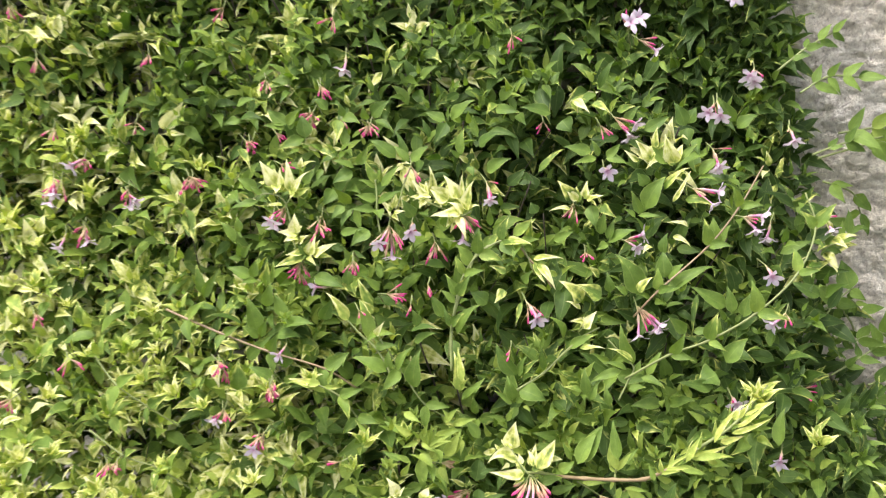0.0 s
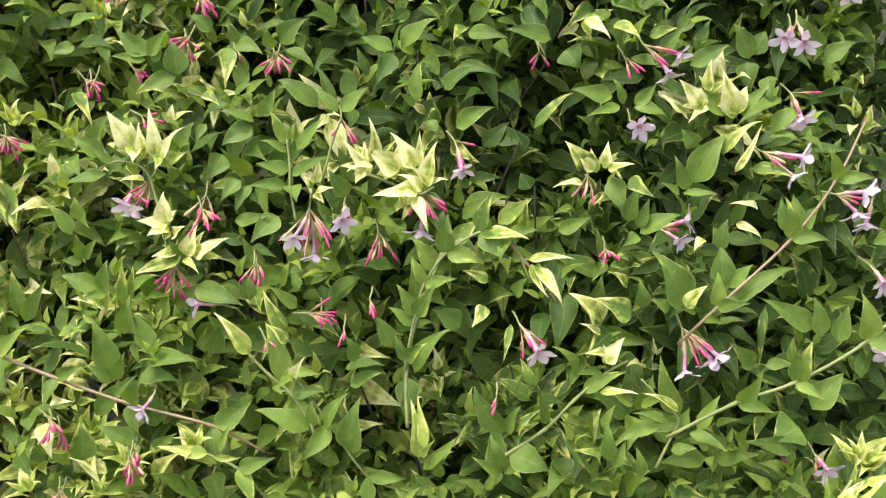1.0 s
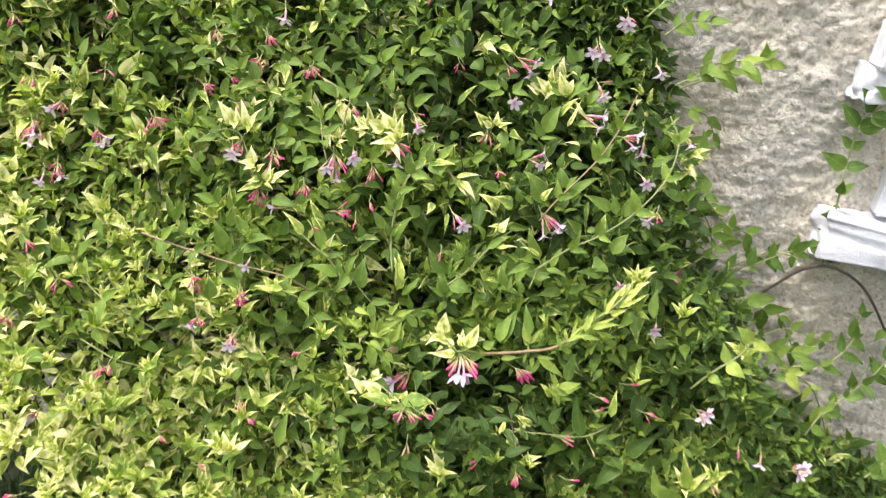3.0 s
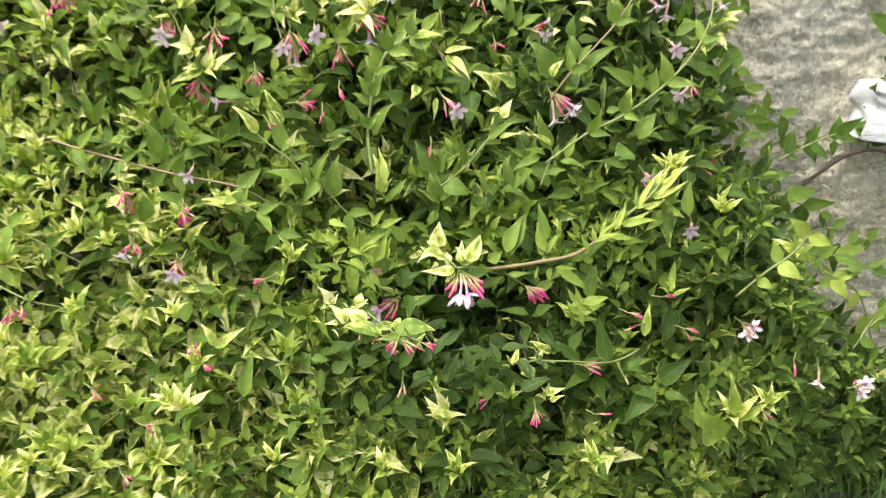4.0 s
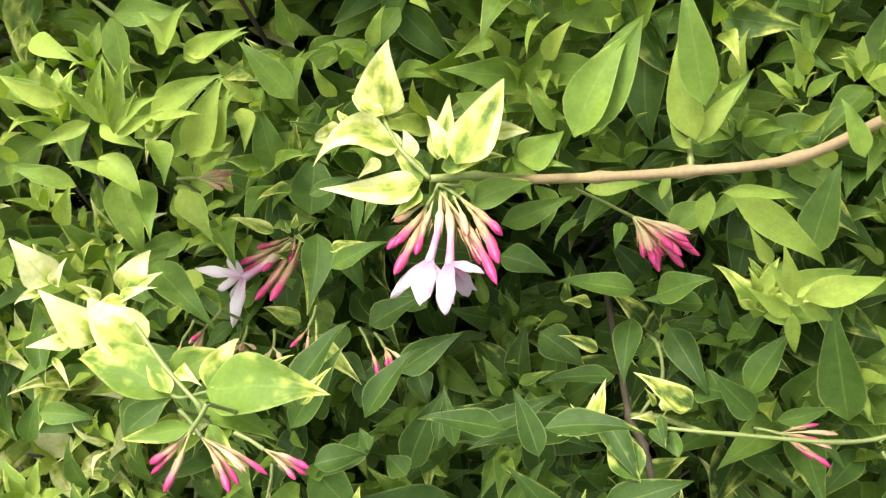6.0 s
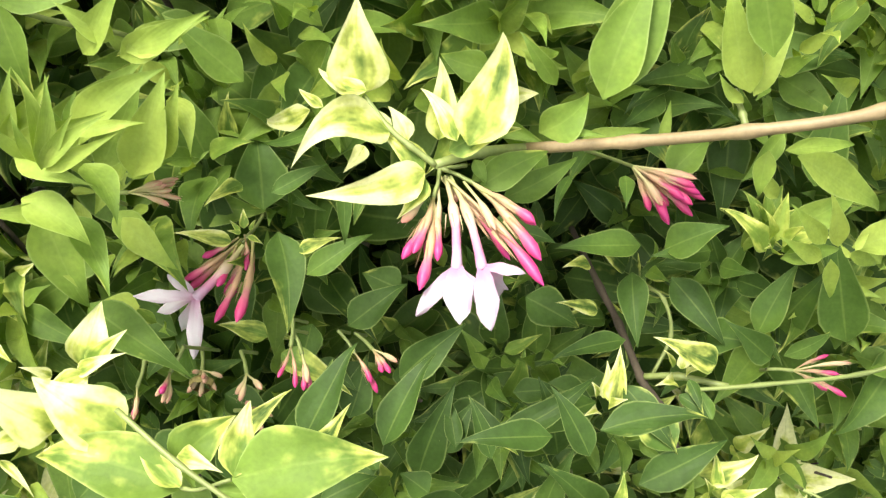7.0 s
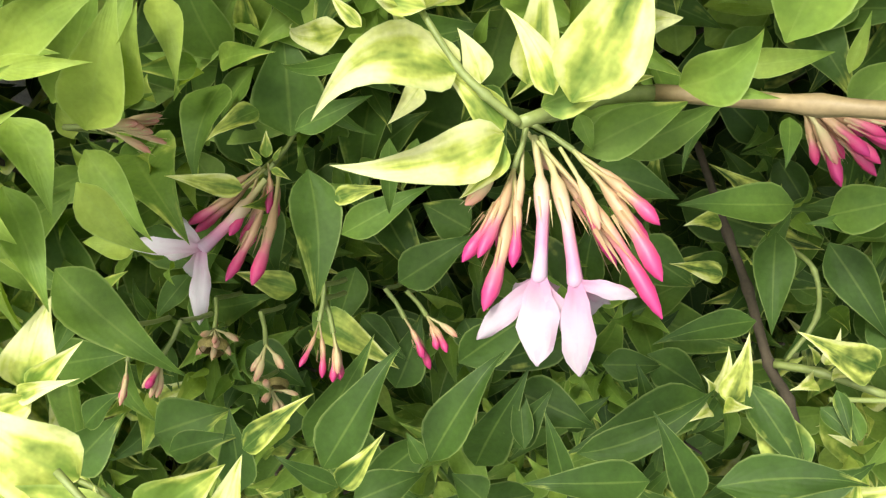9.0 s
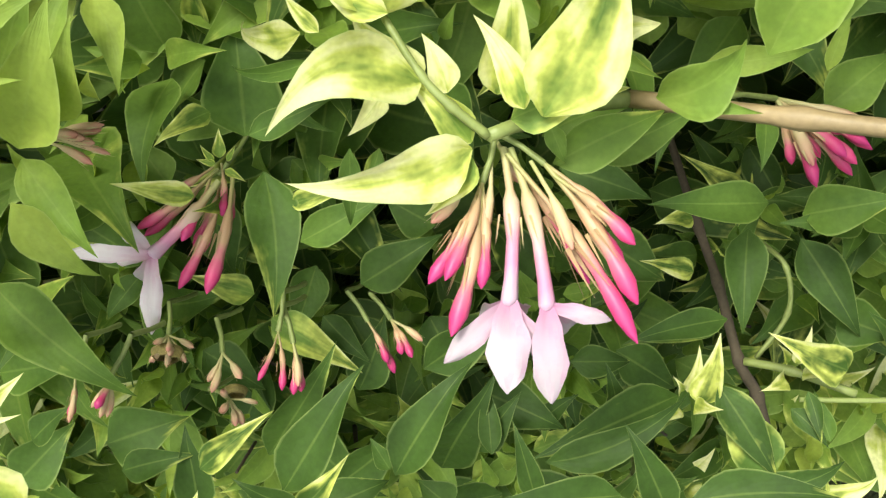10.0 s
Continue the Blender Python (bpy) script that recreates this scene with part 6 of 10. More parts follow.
leaf((0.1041, 0.0000, 0.3848), (0.1013, 0.0021, 0.3951), 0.0042, (-0.10, -0.84, 0.53), 0.30, 0.90, 0.06, 0.15)
leaf((0.1067, 0.0024, 0.3873), (0.1204, 0.0084, 0.3960), 0.0033, (-0.23, -0.78, 0.59), 0.30, 0.90, 0.10, 0.31)
leaf((0.1083, 0.0037, 0.3886), (0.1120, 0.0087, 0.4006), 0.0034, (0.01, -0.69, 0.73), 0.30, 0.90, 0.04, 0.10)
leaf((0.1062, 0.0019, 0.3867), (0.1228, 0.0049, 0.3896), 0.0036, (0.01, -0.77, 0.64), 0.30, 0.90, 0.08, 0.02)
leaf((0.1099, 0.0052, 0.3900), (0.1224, 0.0108, 0.3989), 0.0025, (-0.40, -0.78, 0.48), 0.30, 0.90, 0.10, -0.04)
leaf((0.1030, -0.0006, 0.3843), (0.0981, -0.0020, 0.3903), 0.0023, (-0.50, -0.72, 0.49), 0.30, 0.90, 0.02, 0.19)
leaf((-0.0557, 0.0600, 0.3054), (-0.0561, 0.0649, 0.3087), 0.0027, (0.20, -0.50, 0.84), 0.50, 0.60, 0.09, -0.04)
leaf((-0.0568, 0.0593, 0.3050), (-0.0596, 0.0618, 0.3071), 0.0015, (0.25, -0.53, 0.81), 0.50, 0.60, 0.12, 0.12)
leaf((-0.0545, 0.0582, 0.3040), (-0.0503, 0.0566, 0.3023), 0.0018, (0.02, -0.49, 0.87), 0.50, 0.60, 0.12, 0.08)
leaf((-0.0564, 0.0590, 0.3047), (-0.0604, 0.0594, 0.3055), 0.0015, (0.02, -0.50, 0.86), 0.50, 0.60, 0.07, 0.10)
leaf((-0.0541, 0.0597, 0.3049), (-0.0525, 0.0624, 0.3067), 0.0013, (0.05, -0.42, 0.91), 0.50, 0.60, 0.06, 0.04)
leaf((-0.0967, -0.0068, 0.3274), (-0.1055, -0.0056, 0.3407), 0.0105, (0.41, -0.52, 0.75), 0.95, 0.55, 0.17, 0.04)
leaf((-0.0959, -0.0068, 0.3270), (-0.0907, -0.0049, 0.3352), 0.0042, (0.41, -0.52, 0.75), 0.95, 0.55, 0.24, -0.02)
leaf((-0.0840, -0.0122, 0.3134), (-0.0975, -0.0110, 0.3289), 0.0115, (0.38, -0.51, 0.77), 0.95, 0.55, 0.18, 0.05)
leaf((-0.0905, -0.0139, 0.3138), (-0.0997, -0.0201, 0.3160), 0.0050, (0.39, -0.50, 0.77), 0.95, 0.55, 0.13, 0.01)
leaf((-0.0949, -0.0173, 0.3105), (-0.0874, -0.0234, 0.3053), 0.0021, (0.40, -0.49, 0.78), 0.80, 0.55, 0.19, 0.18)
leaf((-0.0834, -0.0056, 0.3232), (-0.0874, -0.0079, 0.3291), 0.0027, (0.38, -0.53, 0.76), 0.90, 0.55, 0.11, -0.12)
leaf((-0.0786, -0.0046, 0.3226), (-0.0676, -0.0032, 0.3272), 0.0035, (0.37, -0.53, 0.76), 0.85, 0.55, 0.11, 0.19)
leaf((-0.0997, -0.0089, 0.3255), (-0.1031, -0.0147, 0.3258), 0.0031, (0.41, -0.51, 0.75), 0.90, 0.55, 0.20, -0.27)
leaf((-0.2394, 0.0980, 0.5968), (-0.2565, 0.0964, 0.6090), 0.0137, (0.35, -0.84, 0.43), 0.09, 0.53, 0.03, 0.18)
leaf((-0.2388, 0.0981, 0.5968), (-0.2261, 0.0961, 0.6117), 0.0105, (0.44, -0.55, 0.72), 0.05, 0.62, 0.04, -0.05)
leaf((-0.2404, 0.0967, 0.5941), (-0.2559, 0.0869, 0.5969), 0.0081, (0.47, -0.65, 0.60), 0.05, 0.63, 0.05, 0.07)
leaf((-0.2360, 0.0970, 0.5930), (-0.2313, 0.0996, 0.6027), 0.0072, (0.31, -0.48, 0.82), 0.02, 0.57, 0.08, -0.14)
leaf((-0.2223, 0.0964, 0.5861), (-0.2421, 0.0851, 0.5769), 0.0119, (0.65, -0.41, 0.64), 0.25, 0.51, 0.22, 0.05)
leaf((-0.2210, 0.0970, 0.5869), (-0.2270, 0.1022, 0.6055), 0.0159, (0.33, -0.57, 0.75), 0.07, 0.44, 0.15, 0.06)
leaf((-0.1941, 0.1035, 0.6033), (-0.1896, 0.0888, 0.5849), 0.0100, (0.23, -0.55, 0.81), 0.50, 0.61, 0.06, 0.22)
leaf((-0.2058, 0.1095, 0.6102), (-0.2181, 0.1078, 0.6193), 0.0103, (0.31, -0.73, 0.61), 0.02, 0.45, 0.15, -0.13)
leaf((-0.1922, 0.1092, 0.6041), (-0.1743, 0.1062, 0.6014), 0.0118, (0.36, -0.73, 0.58), 0.10, 0.54, 0.12, 0.20)
leaf((-0.1910, 0.1100, 0.6055), (-0.1953, 0.1077, 0.6165), 0.0079, (0.01, -0.88, 0.48), 0.05, 0.50, 0.12, -0.09)
leaf((-0.1671, 0.1144, 0.6065), (-0.1524, 0.1162, 0.6210), 0.0147, (0.38, -0.69, 0.62), 0.08, 0.47, 0.17, 0.08)
leaf((-0.1709, 0.1125, 0.6037), (-0.1731, 0.1083, 0.6164), 0.0085, (0.02, -0.90, 0.43), 0.03, 0.59, 0.24, 0.06)
leaf((-0.1729, 0.1315, 0.5999), (-0.1500, 0.1242, 0.5922), 0.0097, (0.24, -0.45, 0.86), 0.11, 0.45, 0.16, 0.11)
leaf((-0.1051, 0.1245, 0.6059), (-0.1233, 0.1233, 0.6124), 0.0114, (0.08, -0.73, 0.67), 0.04, 0.51, 0.06, 0.08)
leaf((-0.1023, 0.1252, 0.6066), (-0.1008, 0.1240, 0.6200), 0.0068, (-0.43, -0.49, 0.76), 0.12, 0.53, 0.12, 0.17)
leaf((-0.1004, 0.1256, 0.6066), (-0.0822, 0.1297, 0.6252), 0.0159, (-0.20, -0.62, 0.76), 0.06, 0.57, 0.14, -0.16)
leaf((-0.1099, 0.1424, 0.6011), (-0.1158, 0.1265, 0.5856), 0.0134, (0.30, -0.69, 0.66), 0.08, 0.32, 0.10, 0.17)
leaf((-0.0874, 0.1149, 0.5797), (-0.0878, 0.1222, 0.6023), 0.0097, (-0.04, -0.68, 0.73), 0.10, 0.63, 0.19, 0.21)
leaf((-0.0887, 0.1141, 0.5783), (-0.0957, 0.1073, 0.5860), 0.0059, (0.24, -0.79, 0.56), 0.06, 0.55, 0.08, 0.19)
leaf((-0.1285, 0.1053, 0.5726), (-0.1148, 0.1112, 0.5875), 0.0112, (0.07, -0.66, 0.75), 0.10, 0.58, 0.10, -0.20)
leaf((-0.1299, 0.1051, 0.5725), (-0.1447, 0.1072, 0.5852), 0.0083, (0.40, -0.77, 0.50), 0.10, 0.62, 0.20, 0.10)
leaf((-0.1415, 0.1042, 0.5746), (-0.1644, 0.1028, 0.5892), 0.0151, (0.01, -0.59, 0.81), 0.03, 0.49, 0.23, 0.16)
leaf((-0.1389, 0.1223, 0.5670), (-0.1514, 0.1279, 0.5945), 0.0086, (0.19, -0.71, 0.68), 0.11, 0.41, 0.16, -0.18)
leaf((-0.1731, 0.0965, 0.5679), (-0.1652, 0.1006, 0.5833), 0.0099, (0.56, -0.56, 0.61), 0.04, 0.63, 0.04, -0.13)
leaf((-0.1755, 0.0950, 0.5651), (-0.1931, 0.0882, 0.5716), 0.0084, (0.12, -0.55, 0.83), 0.09, 0.59, 0.18, 0.05)
leaf((-0.1766, 0.0937, 0.5624), (-0.1888, 0.0802, 0.5543), 0.0153, (0.19, -0.66, 0.73), 0.07, 0.45, 0.03, 0.07)
leaf((-0.1557, 0.0933, 0.5542), (-0.1652, 0.0942, 0.5726), 0.0090, (0.10, -0.46, 0.88), 0.30, 0.71, 0.11, 0.13)
leaf((-0.1551, 0.0917, 0.5503), (-0.1679, 0.0858, 0.5577), 0.0060, (0.12, -0.69, 0.71), 0.04, 0.65, 0.20, -0.11)
leaf((-0.1497, 0.0932, 0.5519), (-0.1374, 0.1009, 0.5699), 0.0090, (0.07, -0.68, 0.73), 0.06, 0.63, 0.11, -0.13)
leaf((-0.1532, 0.0948, 0.5569), (-0.1514, 0.0955, 0.5670), 0.0053, (-0.03, -0.53, 0.85), 0.08, 0.71, 0.18, 0.13)
leaf((-0.1525, 0.0883, 0.5412), (-0.1683, 0.0802, 0.5462), 0.0098, (0.42, -0.69, 0.59), 0.07, 0.61, 0.05, 0.09)
leaf((-0.1508, 0.0874, 0.5387), (-0.1296, 0.0867, 0.5524), 0.0090, (0.09, -0.72, 0.68), 0.02, 0.52, 0.12, -0.09)
leaf((-0.1501, 0.0854, 0.5334), (-0.1431, 0.0748, 0.5285), 0.0112, (0.40, -0.74, 0.54), 0.05, 0.56, 0.16, -0.05)
leaf((-0.1529, 0.0849, 0.5333), (-0.1708, 0.0747, 0.5345), 0.0090, (0.15, -0.80, 0.58), 0.04, 0.52, 0.10, -0.06)
leaf((-0.1902, 0.0853, 0.5472), (-0.1950, 0.0733, 0.5354), 0.0138, (0.49, -0.71, 0.51), 0.05, 0.48, 0.19, 0.15)
leaf((-0.2162, 0.0825, 0.5499), (-0.2087, 0.0879, 0.5638), 0.0110, (0.08, -0.78, 0.62), 0.10, 0.50, 0.17, -0.20)
leaf((-0.2465, 0.0745, 0.5418), (-0.2455, 0.0769, 0.5559), 0.0080, (0.34, -0.64, 0.69), 0.08, 0.54, 0.16, 0.20)
leaf((-0.2566, 0.0732, 0.5427), (-0.2726, 0.0686, 0.5534), 0.0121, (0.16, -0.75, 0.64), 0.04, 0.60, 0.15, -0.06)
leaf((-0.2505, 0.0728, 0.5390), (-0.2625, 0.0710, 0.5465), 0.0064, (0.30, -0.66, 0.69), 0.05, 0.59, 0.24, 0.17)
leaf((-0.2541, 0.0700, 0.5335), (-0.2761, 0.0618, 0.5283), 0.0105, (0.37, -0.36, 0.86), 0.03, 0.52, 0.05, 0.17)
leaf((-0.2154, 0.0757, 0.5327), (-0.2174, 0.0725, 0.5421), 0.0101, (0.37, -0.59, 0.72), 0.40, 0.59, 0.07, -0.16)
leaf((-0.2299, 0.0687, 0.5332), (-0.2419, 0.0631, 0.5328), 0.0046, (0.30, -0.45, 0.84), 0.80, 0.60, 0.16, -0.12)
leaf((-0.2375, 0.0737, 0.5487), (-0.2515, 0.0718, 0.5693), 0.0140, (0.15, -0.69, 0.71), 0.90, 0.57, 0.03, 0.08)
leaf((-0.2314, 0.0732, 0.5450), (-0.2354, 0.0754, 0.5637), 0.0077, (-0.08, -0.85, 0.53), 0.85, 0.57, 0.08, -0.09)
leaf((-0.2242, 0.0739, 0.5441), (-0.2314, 0.0803, 0.5712), 0.0092, (0.23, -0.69, 0.69), 0.95, 0.61, 0.18, -0.07)
leaf((-0.2219, 0.0732, 0.5415), (-0.2086, 0.0736, 0.5640), 0.0100, (0.17, -0.42, 0.89), 0.85, 0.59, 0.13, 0.09)
leaf((-0.2197, 0.0827, 0.5640), (-0.2189, 0.0844, 0.5731), 0.0061, (0.17, -0.70, 0.69), 0.90, 0.57, 0.18, -0.19)
leaf((-0.2183, 0.0830, 0.5641), (-0.2071, 0.0857, 0.5701), 0.0038, (0.03, -0.65, 0.76), 0.70, 0.57, 0.22, 0.19)
leaf((-0.2369, 0.0736, 0.5482), (-0.2330, 0.0631, 0.5446), 0.0101, (0.21, -0.74, 0.64), 0.70, 0.61, 0.16, 0.19)
leaf((-0.2215, 0.0749, 0.5455), (-0.2213, 0.0658, 0.5407), 0.0077, (0.28, -0.79, 0.55), 0.60, 0.62, 0.23, 0.14)
leaf((-0.2153, 0.0623, 0.5116), (-0.2167, 0.0638, 0.5287), 0.0122, (0.05, -0.78, 0.63), 0.90, 0.69, 0.03, -0.08)
leaf((-0.2136, 0.0626, 0.5117), (-0.2284, 0.0553, 0.5140), 0.0091, (0.50, -0.68, 0.53), 0.90, 0.61, 0.09, 0.10)
leaf((-0.2128, 0.0617, 0.5091), (-0.2217, 0.0531, 0.5067), 0.0106, (0.34, -0.35, 0.87), 0.85, 0.61, 0.21, 0.08)
leaf((-0.2095, 0.0607, 0.5054), (-0.2006, 0.0568, 0.5136), 0.0076, (0.31, -0.60, 0.74), 0.80, 0.60, 0.13, -0.11)
leaf((-0.2012, 0.0580, 0.4953), (-0.1961, 0.0624, 0.5137), 0.0098, (0.24, -0.53, 0.81), 0.75, 0.58, 0.21, -0.07)
leaf((-0.1970, 0.0586, 0.4955), (-0.1782, 0.0620, 0.5084), 0.0105, (0.27, -0.47, 0.84), 0.90, 0.56, 0.06, -0.15)
leaf((-0.2040, 0.0575, 0.4951), (-0.2274, 0.0463, 0.4862), 0.0106, (0.01, -0.81, 0.58), 0.60, 0.54, 0.06, 0.10)
leaf((-0.2024, 0.0572, 0.4939), (-0.1914, 0.0528, 0.4880), 0.0045, (0.25, -0.69, 0.68), 0.70, 0.62, 0.23, 0.17)
leaf((-0.2071, 0.0580, 0.4976), (-0.2167, 0.0482, 0.4972), 0.0076, (0.12, -0.66, 0.74), 0.70, 0.56, 0.03, 0.21)
leaf((-0.1355, 0.0838, 0.5368), (-0.1343, 0.0861, 0.5507), 0.0058, (0.25, -0.41, 0.88), 0.75, 0.60, 0.17, -0.13)
leaf((-0.1371, 0.0825, 0.5341), (-0.1419, 0.0816, 0.5411), 0.0051, (0.59, -0.66, 0.47), 0.70, 0.59, 0.21, -0.08)
leaf((-0.1347, 0.0823, 0.5329), (-0.1238, 0.0797, 0.5371), 0.0051, (0.04, -0.58, 0.81), 0.75, 0.59, 0.04, -0.15)
leaf((-0.1354, 0.0817, 0.5316), (-0.1285, 0.0785, 0.5275), 0.0051, (0.26, -0.79, 0.56), 0.80, 0.57, 0.15, 0.14)
leaf((-0.1058, 0.0937, 0.5499), (-0.1084, 0.0942, 0.5736), 0.0079, (0.48, -0.71, 0.52), 0.80, 0.32, 0.24, -0.07)
leaf((-0.1094, 0.0914, 0.5459), (-0.1214, 0.0900, 0.5608), 0.0072, (0.20, -0.81, 0.55), 0.90, 0.59, 0.14, 0.09)
leaf((-0.1055, 0.0926, 0.5474), (-0.1169, 0.0805, 0.5466), 0.0050, (-0.04, -0.69, 0.73), 0.95, 0.59, 0.17, -0.17)
leaf((-0.1106, 0.0907, 0.5445), (-0.1131, 0.0848, 0.5387), 0.0065, (0.32, -0.68, 0.66), 0.95, 0.60, 0.10, -0.20)
leaf((-0.0914, 0.0939, 0.5455), (-0.1095, 0.0916, 0.5564), 0.0143, (0.16, -0.92, 0.34), 0.85, 0.60, 0.16, -0.17)
leaf((-0.0833, 0.0958, 0.5472), (-0.0972, 0.0982, 0.5661), 0.0114, (0.15, -0.56, 0.81), 0.95, 0.59, 0.03, -0.07)
leaf((-0.0813, 0.0967, 0.5486), (-0.0818, 0.0990, 0.5672), 0.0057, (0.15, -0.87, 0.47), 0.80, 0.57, 0.03, -0.06)
leaf((-0.0753, 0.0932, 0.5386), (-0.0719, 0.0954, 0.5639), 0.0114, (-0.08, -0.45, 0.89), 0.75, 0.57, 0.07, 0.07)
leaf((-0.0728, 0.0942, 0.5400), (-0.0634, 0.0890, 0.5453), 0.0043, (0.07, -0.74, 0.67), 0.90, 0.57, 0.24, 0.14)
leaf((-0.0741, 0.0940, 0.5399), (-0.0820, 0.0881, 0.5502), 0.0050, (0.06, -0.69, 0.72), 0.80, 0.56, 0.05, 0.13)
leaf((-0.0793, 0.0920, 0.5371), (-0.1020, 0.0794, 0.5357), 0.0114, (0.04, -0.65, 0.76), 0.90, 0.59, 0.06, 0.21)
leaf((-0.0777, 0.0917, 0.5359), (-0.0901, 0.0890, 0.5455), 0.0078, (0.43, -0.58, 0.69), 0.90, 0.58, 0.24, -0.20)
leaf((-0.0815, 0.0899, 0.5331), (-0.0700, 0.0767, 0.5184), 0.0078, (0.09, -0.84, 0.54), 0.90, 0.58, 0.20, 0.15)
leaf((-0.0863, 0.0869, 0.5277), (-0.0884, 0.0833, 0.5373), 0.0071, (0.14, -0.81, 0.57), 0.85, 0.60, 0.24, -0.16)
leaf((-0.1187, 0.0883, 0.5299), (-0.1278, 0.0839, 0.5453), 0.0125, (0.24, -0.73, 0.64), 0.07, 0.48, 0.04, 0.20)
leaf((-0.0807, 0.1119, 0.5708), (-0.0735, 0.1068, 0.5640), 0.0074, (0.02, -0.54, 0.84), 0.04, 0.45, 0.20, 0.17)
leaf((-0.1786, 0.0818, 0.5346), (-0.1865, 0.0718, 0.5250), 0.0106, (0.02, -0.70, 0.72), 0.03, 0.49, 0.15, 0.14)
leaf((-0.1726, 0.0817, 0.5323), (-0.1776, 0.0714, 0.5186), 0.0091, (-0.06, -0.88, 0.46), 0.09, 0.45, 0.14, -0.14)
leaf((-0.1788, 0.0732, 0.5134), (-0.1568, 0.0718, 0.5207), 0.0091, (0.05, -0.83, 0.56), 0.12, 0.53, 0.04, -0.18)
leaf((-0.2668, 0.0584, 0.5088), (-0.2691, 0.0605, 0.5214), 0.0089, (0.47, -0.61, 0.64), 0.09, 0.68, 0.22, -0.06)
leaf((-0.2687, 0.0550, 0.5007), (-0.2822, 0.0549, 0.5173), 0.0098, (0.62, -0.61, 0.49), 0.11, 0.63, 0.18, -0.13)
leaf((-0.1551, 0.0781, 0.5174), (-0.1652, 0.0626, 0.5067), 0.0150, (0.13, -0.83, 0.54), 0.03, 0.52, 0.17, 0.08)
leaf((-0.2861, 0.1016, 0.5743), (-0.2935, 0.0928, 0.5604), 0.0095, (0.52, -0.70, 0.49), 0.10, 0.34, 0.17, 0.09)
leaf((-0.2733, 0.0787, 0.5762), (-0.2565, 0.0658, 0.5617), 0.0080, (0.37, -0.44, 0.82), 0.50, 0.47, 0.23, -0.16)
leaf((-0.2903, 0.1095, 0.5964), (-0.2649, 0.1061, 0.5979), 0.0122, (0.53, -0.51, 0.68), 0.11, 0.23, 0.18, 0.09)
leaf((-0.2848, 0.0949, 0.6097), (-0.2660, 0.0967, 0.6175), 0.0109, (0.36, -0.44, 0.83), 0.08, 0.51, 0.09, 0.06)
leaf((-0.2807, 0.0915, 0.5992), (-0.2908, 0.0827, 0.5954), 0.0100, (0.28, -0.71, 0.65), 0.03, 0.52, 0.16, 0.17)
leaf((-0.2022, 0.0898, 0.5625), (-0.2036, 0.0796, 0.5532), 0.0062, (0.40, -0.83, 0.38), 0.03, 0.53, 0.16, -0.20)
leaf((-0.2034, 0.0916, 0.5792), (-0.1921, 0.0867, 0.5748), 0.0069, (0.28, -0.73, 0.63), 0.50, 0.48, 0.04, 0.08)
leaf((-0.0654, 0.1366, 0.6165), (-0.0423, 0.1309, 0.6165), 0.0114, (0.10, -0.83, 0.55), 0.09, 0.48, 0.18, -0.11)
leaf((-0.0739, 0.1205, 0.5868), (-0.0567, 0.1214, 0.6012), 0.0142, (0.07, -0.54, 0.84), 0.12, 0.37, 0.19, -0.12)
leaf((-0.0728, 0.1460, 0.5959), (-0.0458, 0.1420, 0.5931), 0.0086, (0.39, -0.77, 0.51), 0.09, 0.36, 0.13, 0.21)
leaf((-0.0647, 0.1131, 0.5679), (-0.0447, 0.1125, 0.5815), 0.0125, (0.11, -0.86, 0.50), 0.20, 0.54, 0.13, 0.18)
leaf((-0.0200, 0.1443, 0.6151), (-0.0437, 0.1351, 0.6206), 0.0130, (0.44, -0.70, 0.56), 0.04, 0.44, 0.04, -0.10)
leaf((-0.0136, 0.1624, 0.6072), (-0.0034, 0.1572, 0.5985), 0.0183, (-0.02, -0.86, 0.50), 0.06, 0.37, 0.17, -0.07)
leaf((-0.0229, 0.1208, 0.5698), (-0.0051, 0.1326, 0.5898), 0.0074, (-0.11, -0.72, 0.68), 0.40, 0.53, 0.21, -0.07)
leaf((0.0169, 0.1369, 0.5874), (-0.0052, 0.1320, 0.5916), 0.0121, (0.31, -0.76, 0.58), 0.06, 0.53, 0.08, 0.21)
leaf((0.0213, 0.1356, 0.5832), (0.0051, 0.1205, 0.5797), 0.0076, (0.11, -0.78, 0.61), 0.12, 0.60, 0.13, 0.15)
leaf((0.0231, 0.1364, 0.5840), (0.0164, 0.1360, 0.5978), 0.0061, (0.10, -0.76, 0.64), 0.12, 0.60, 0.21, -0.09)
leaf((0.0289, 0.1376, 0.5842), (0.0394, 0.1421, 0.5957), 0.0084, (0.10, -0.97, 0.23), 0.07, 0.61, 0.02, -0.20)
leaf((0.0291, 0.1369, 0.5827), (0.0471, 0.1361, 0.5803), 0.0099, (-0.43, -0.54, 0.72), 0.04, 0.58, 0.11, 0.07)
leaf((-0.0028, 0.1490, 0.6267), (0.0126, 0.1407, 0.6191), 0.0083, (0.28, -0.77, 0.58), 0.90, 0.53, 0.04, 0.06)
leaf((0.0132, 0.1512, 0.6247), (0.0284, 0.1448, 0.6197), 0.0091, (0.20, -0.71, 0.68), 0.60, 0.64, 0.09, 0.07)
leaf((0.0328, 0.1571, 0.6187), (0.0471, 0.1552, 0.6249), 0.0078, (0.28, -0.79, 0.54), 0.40, 0.58, 0.11, 0.07)
leaf((0.0408, 0.1537, 0.6095), (0.0507, 0.1572, 0.6252), 0.0101, (0.00, -0.59, 0.81), 0.10, 0.44, 0.14, 0.07)
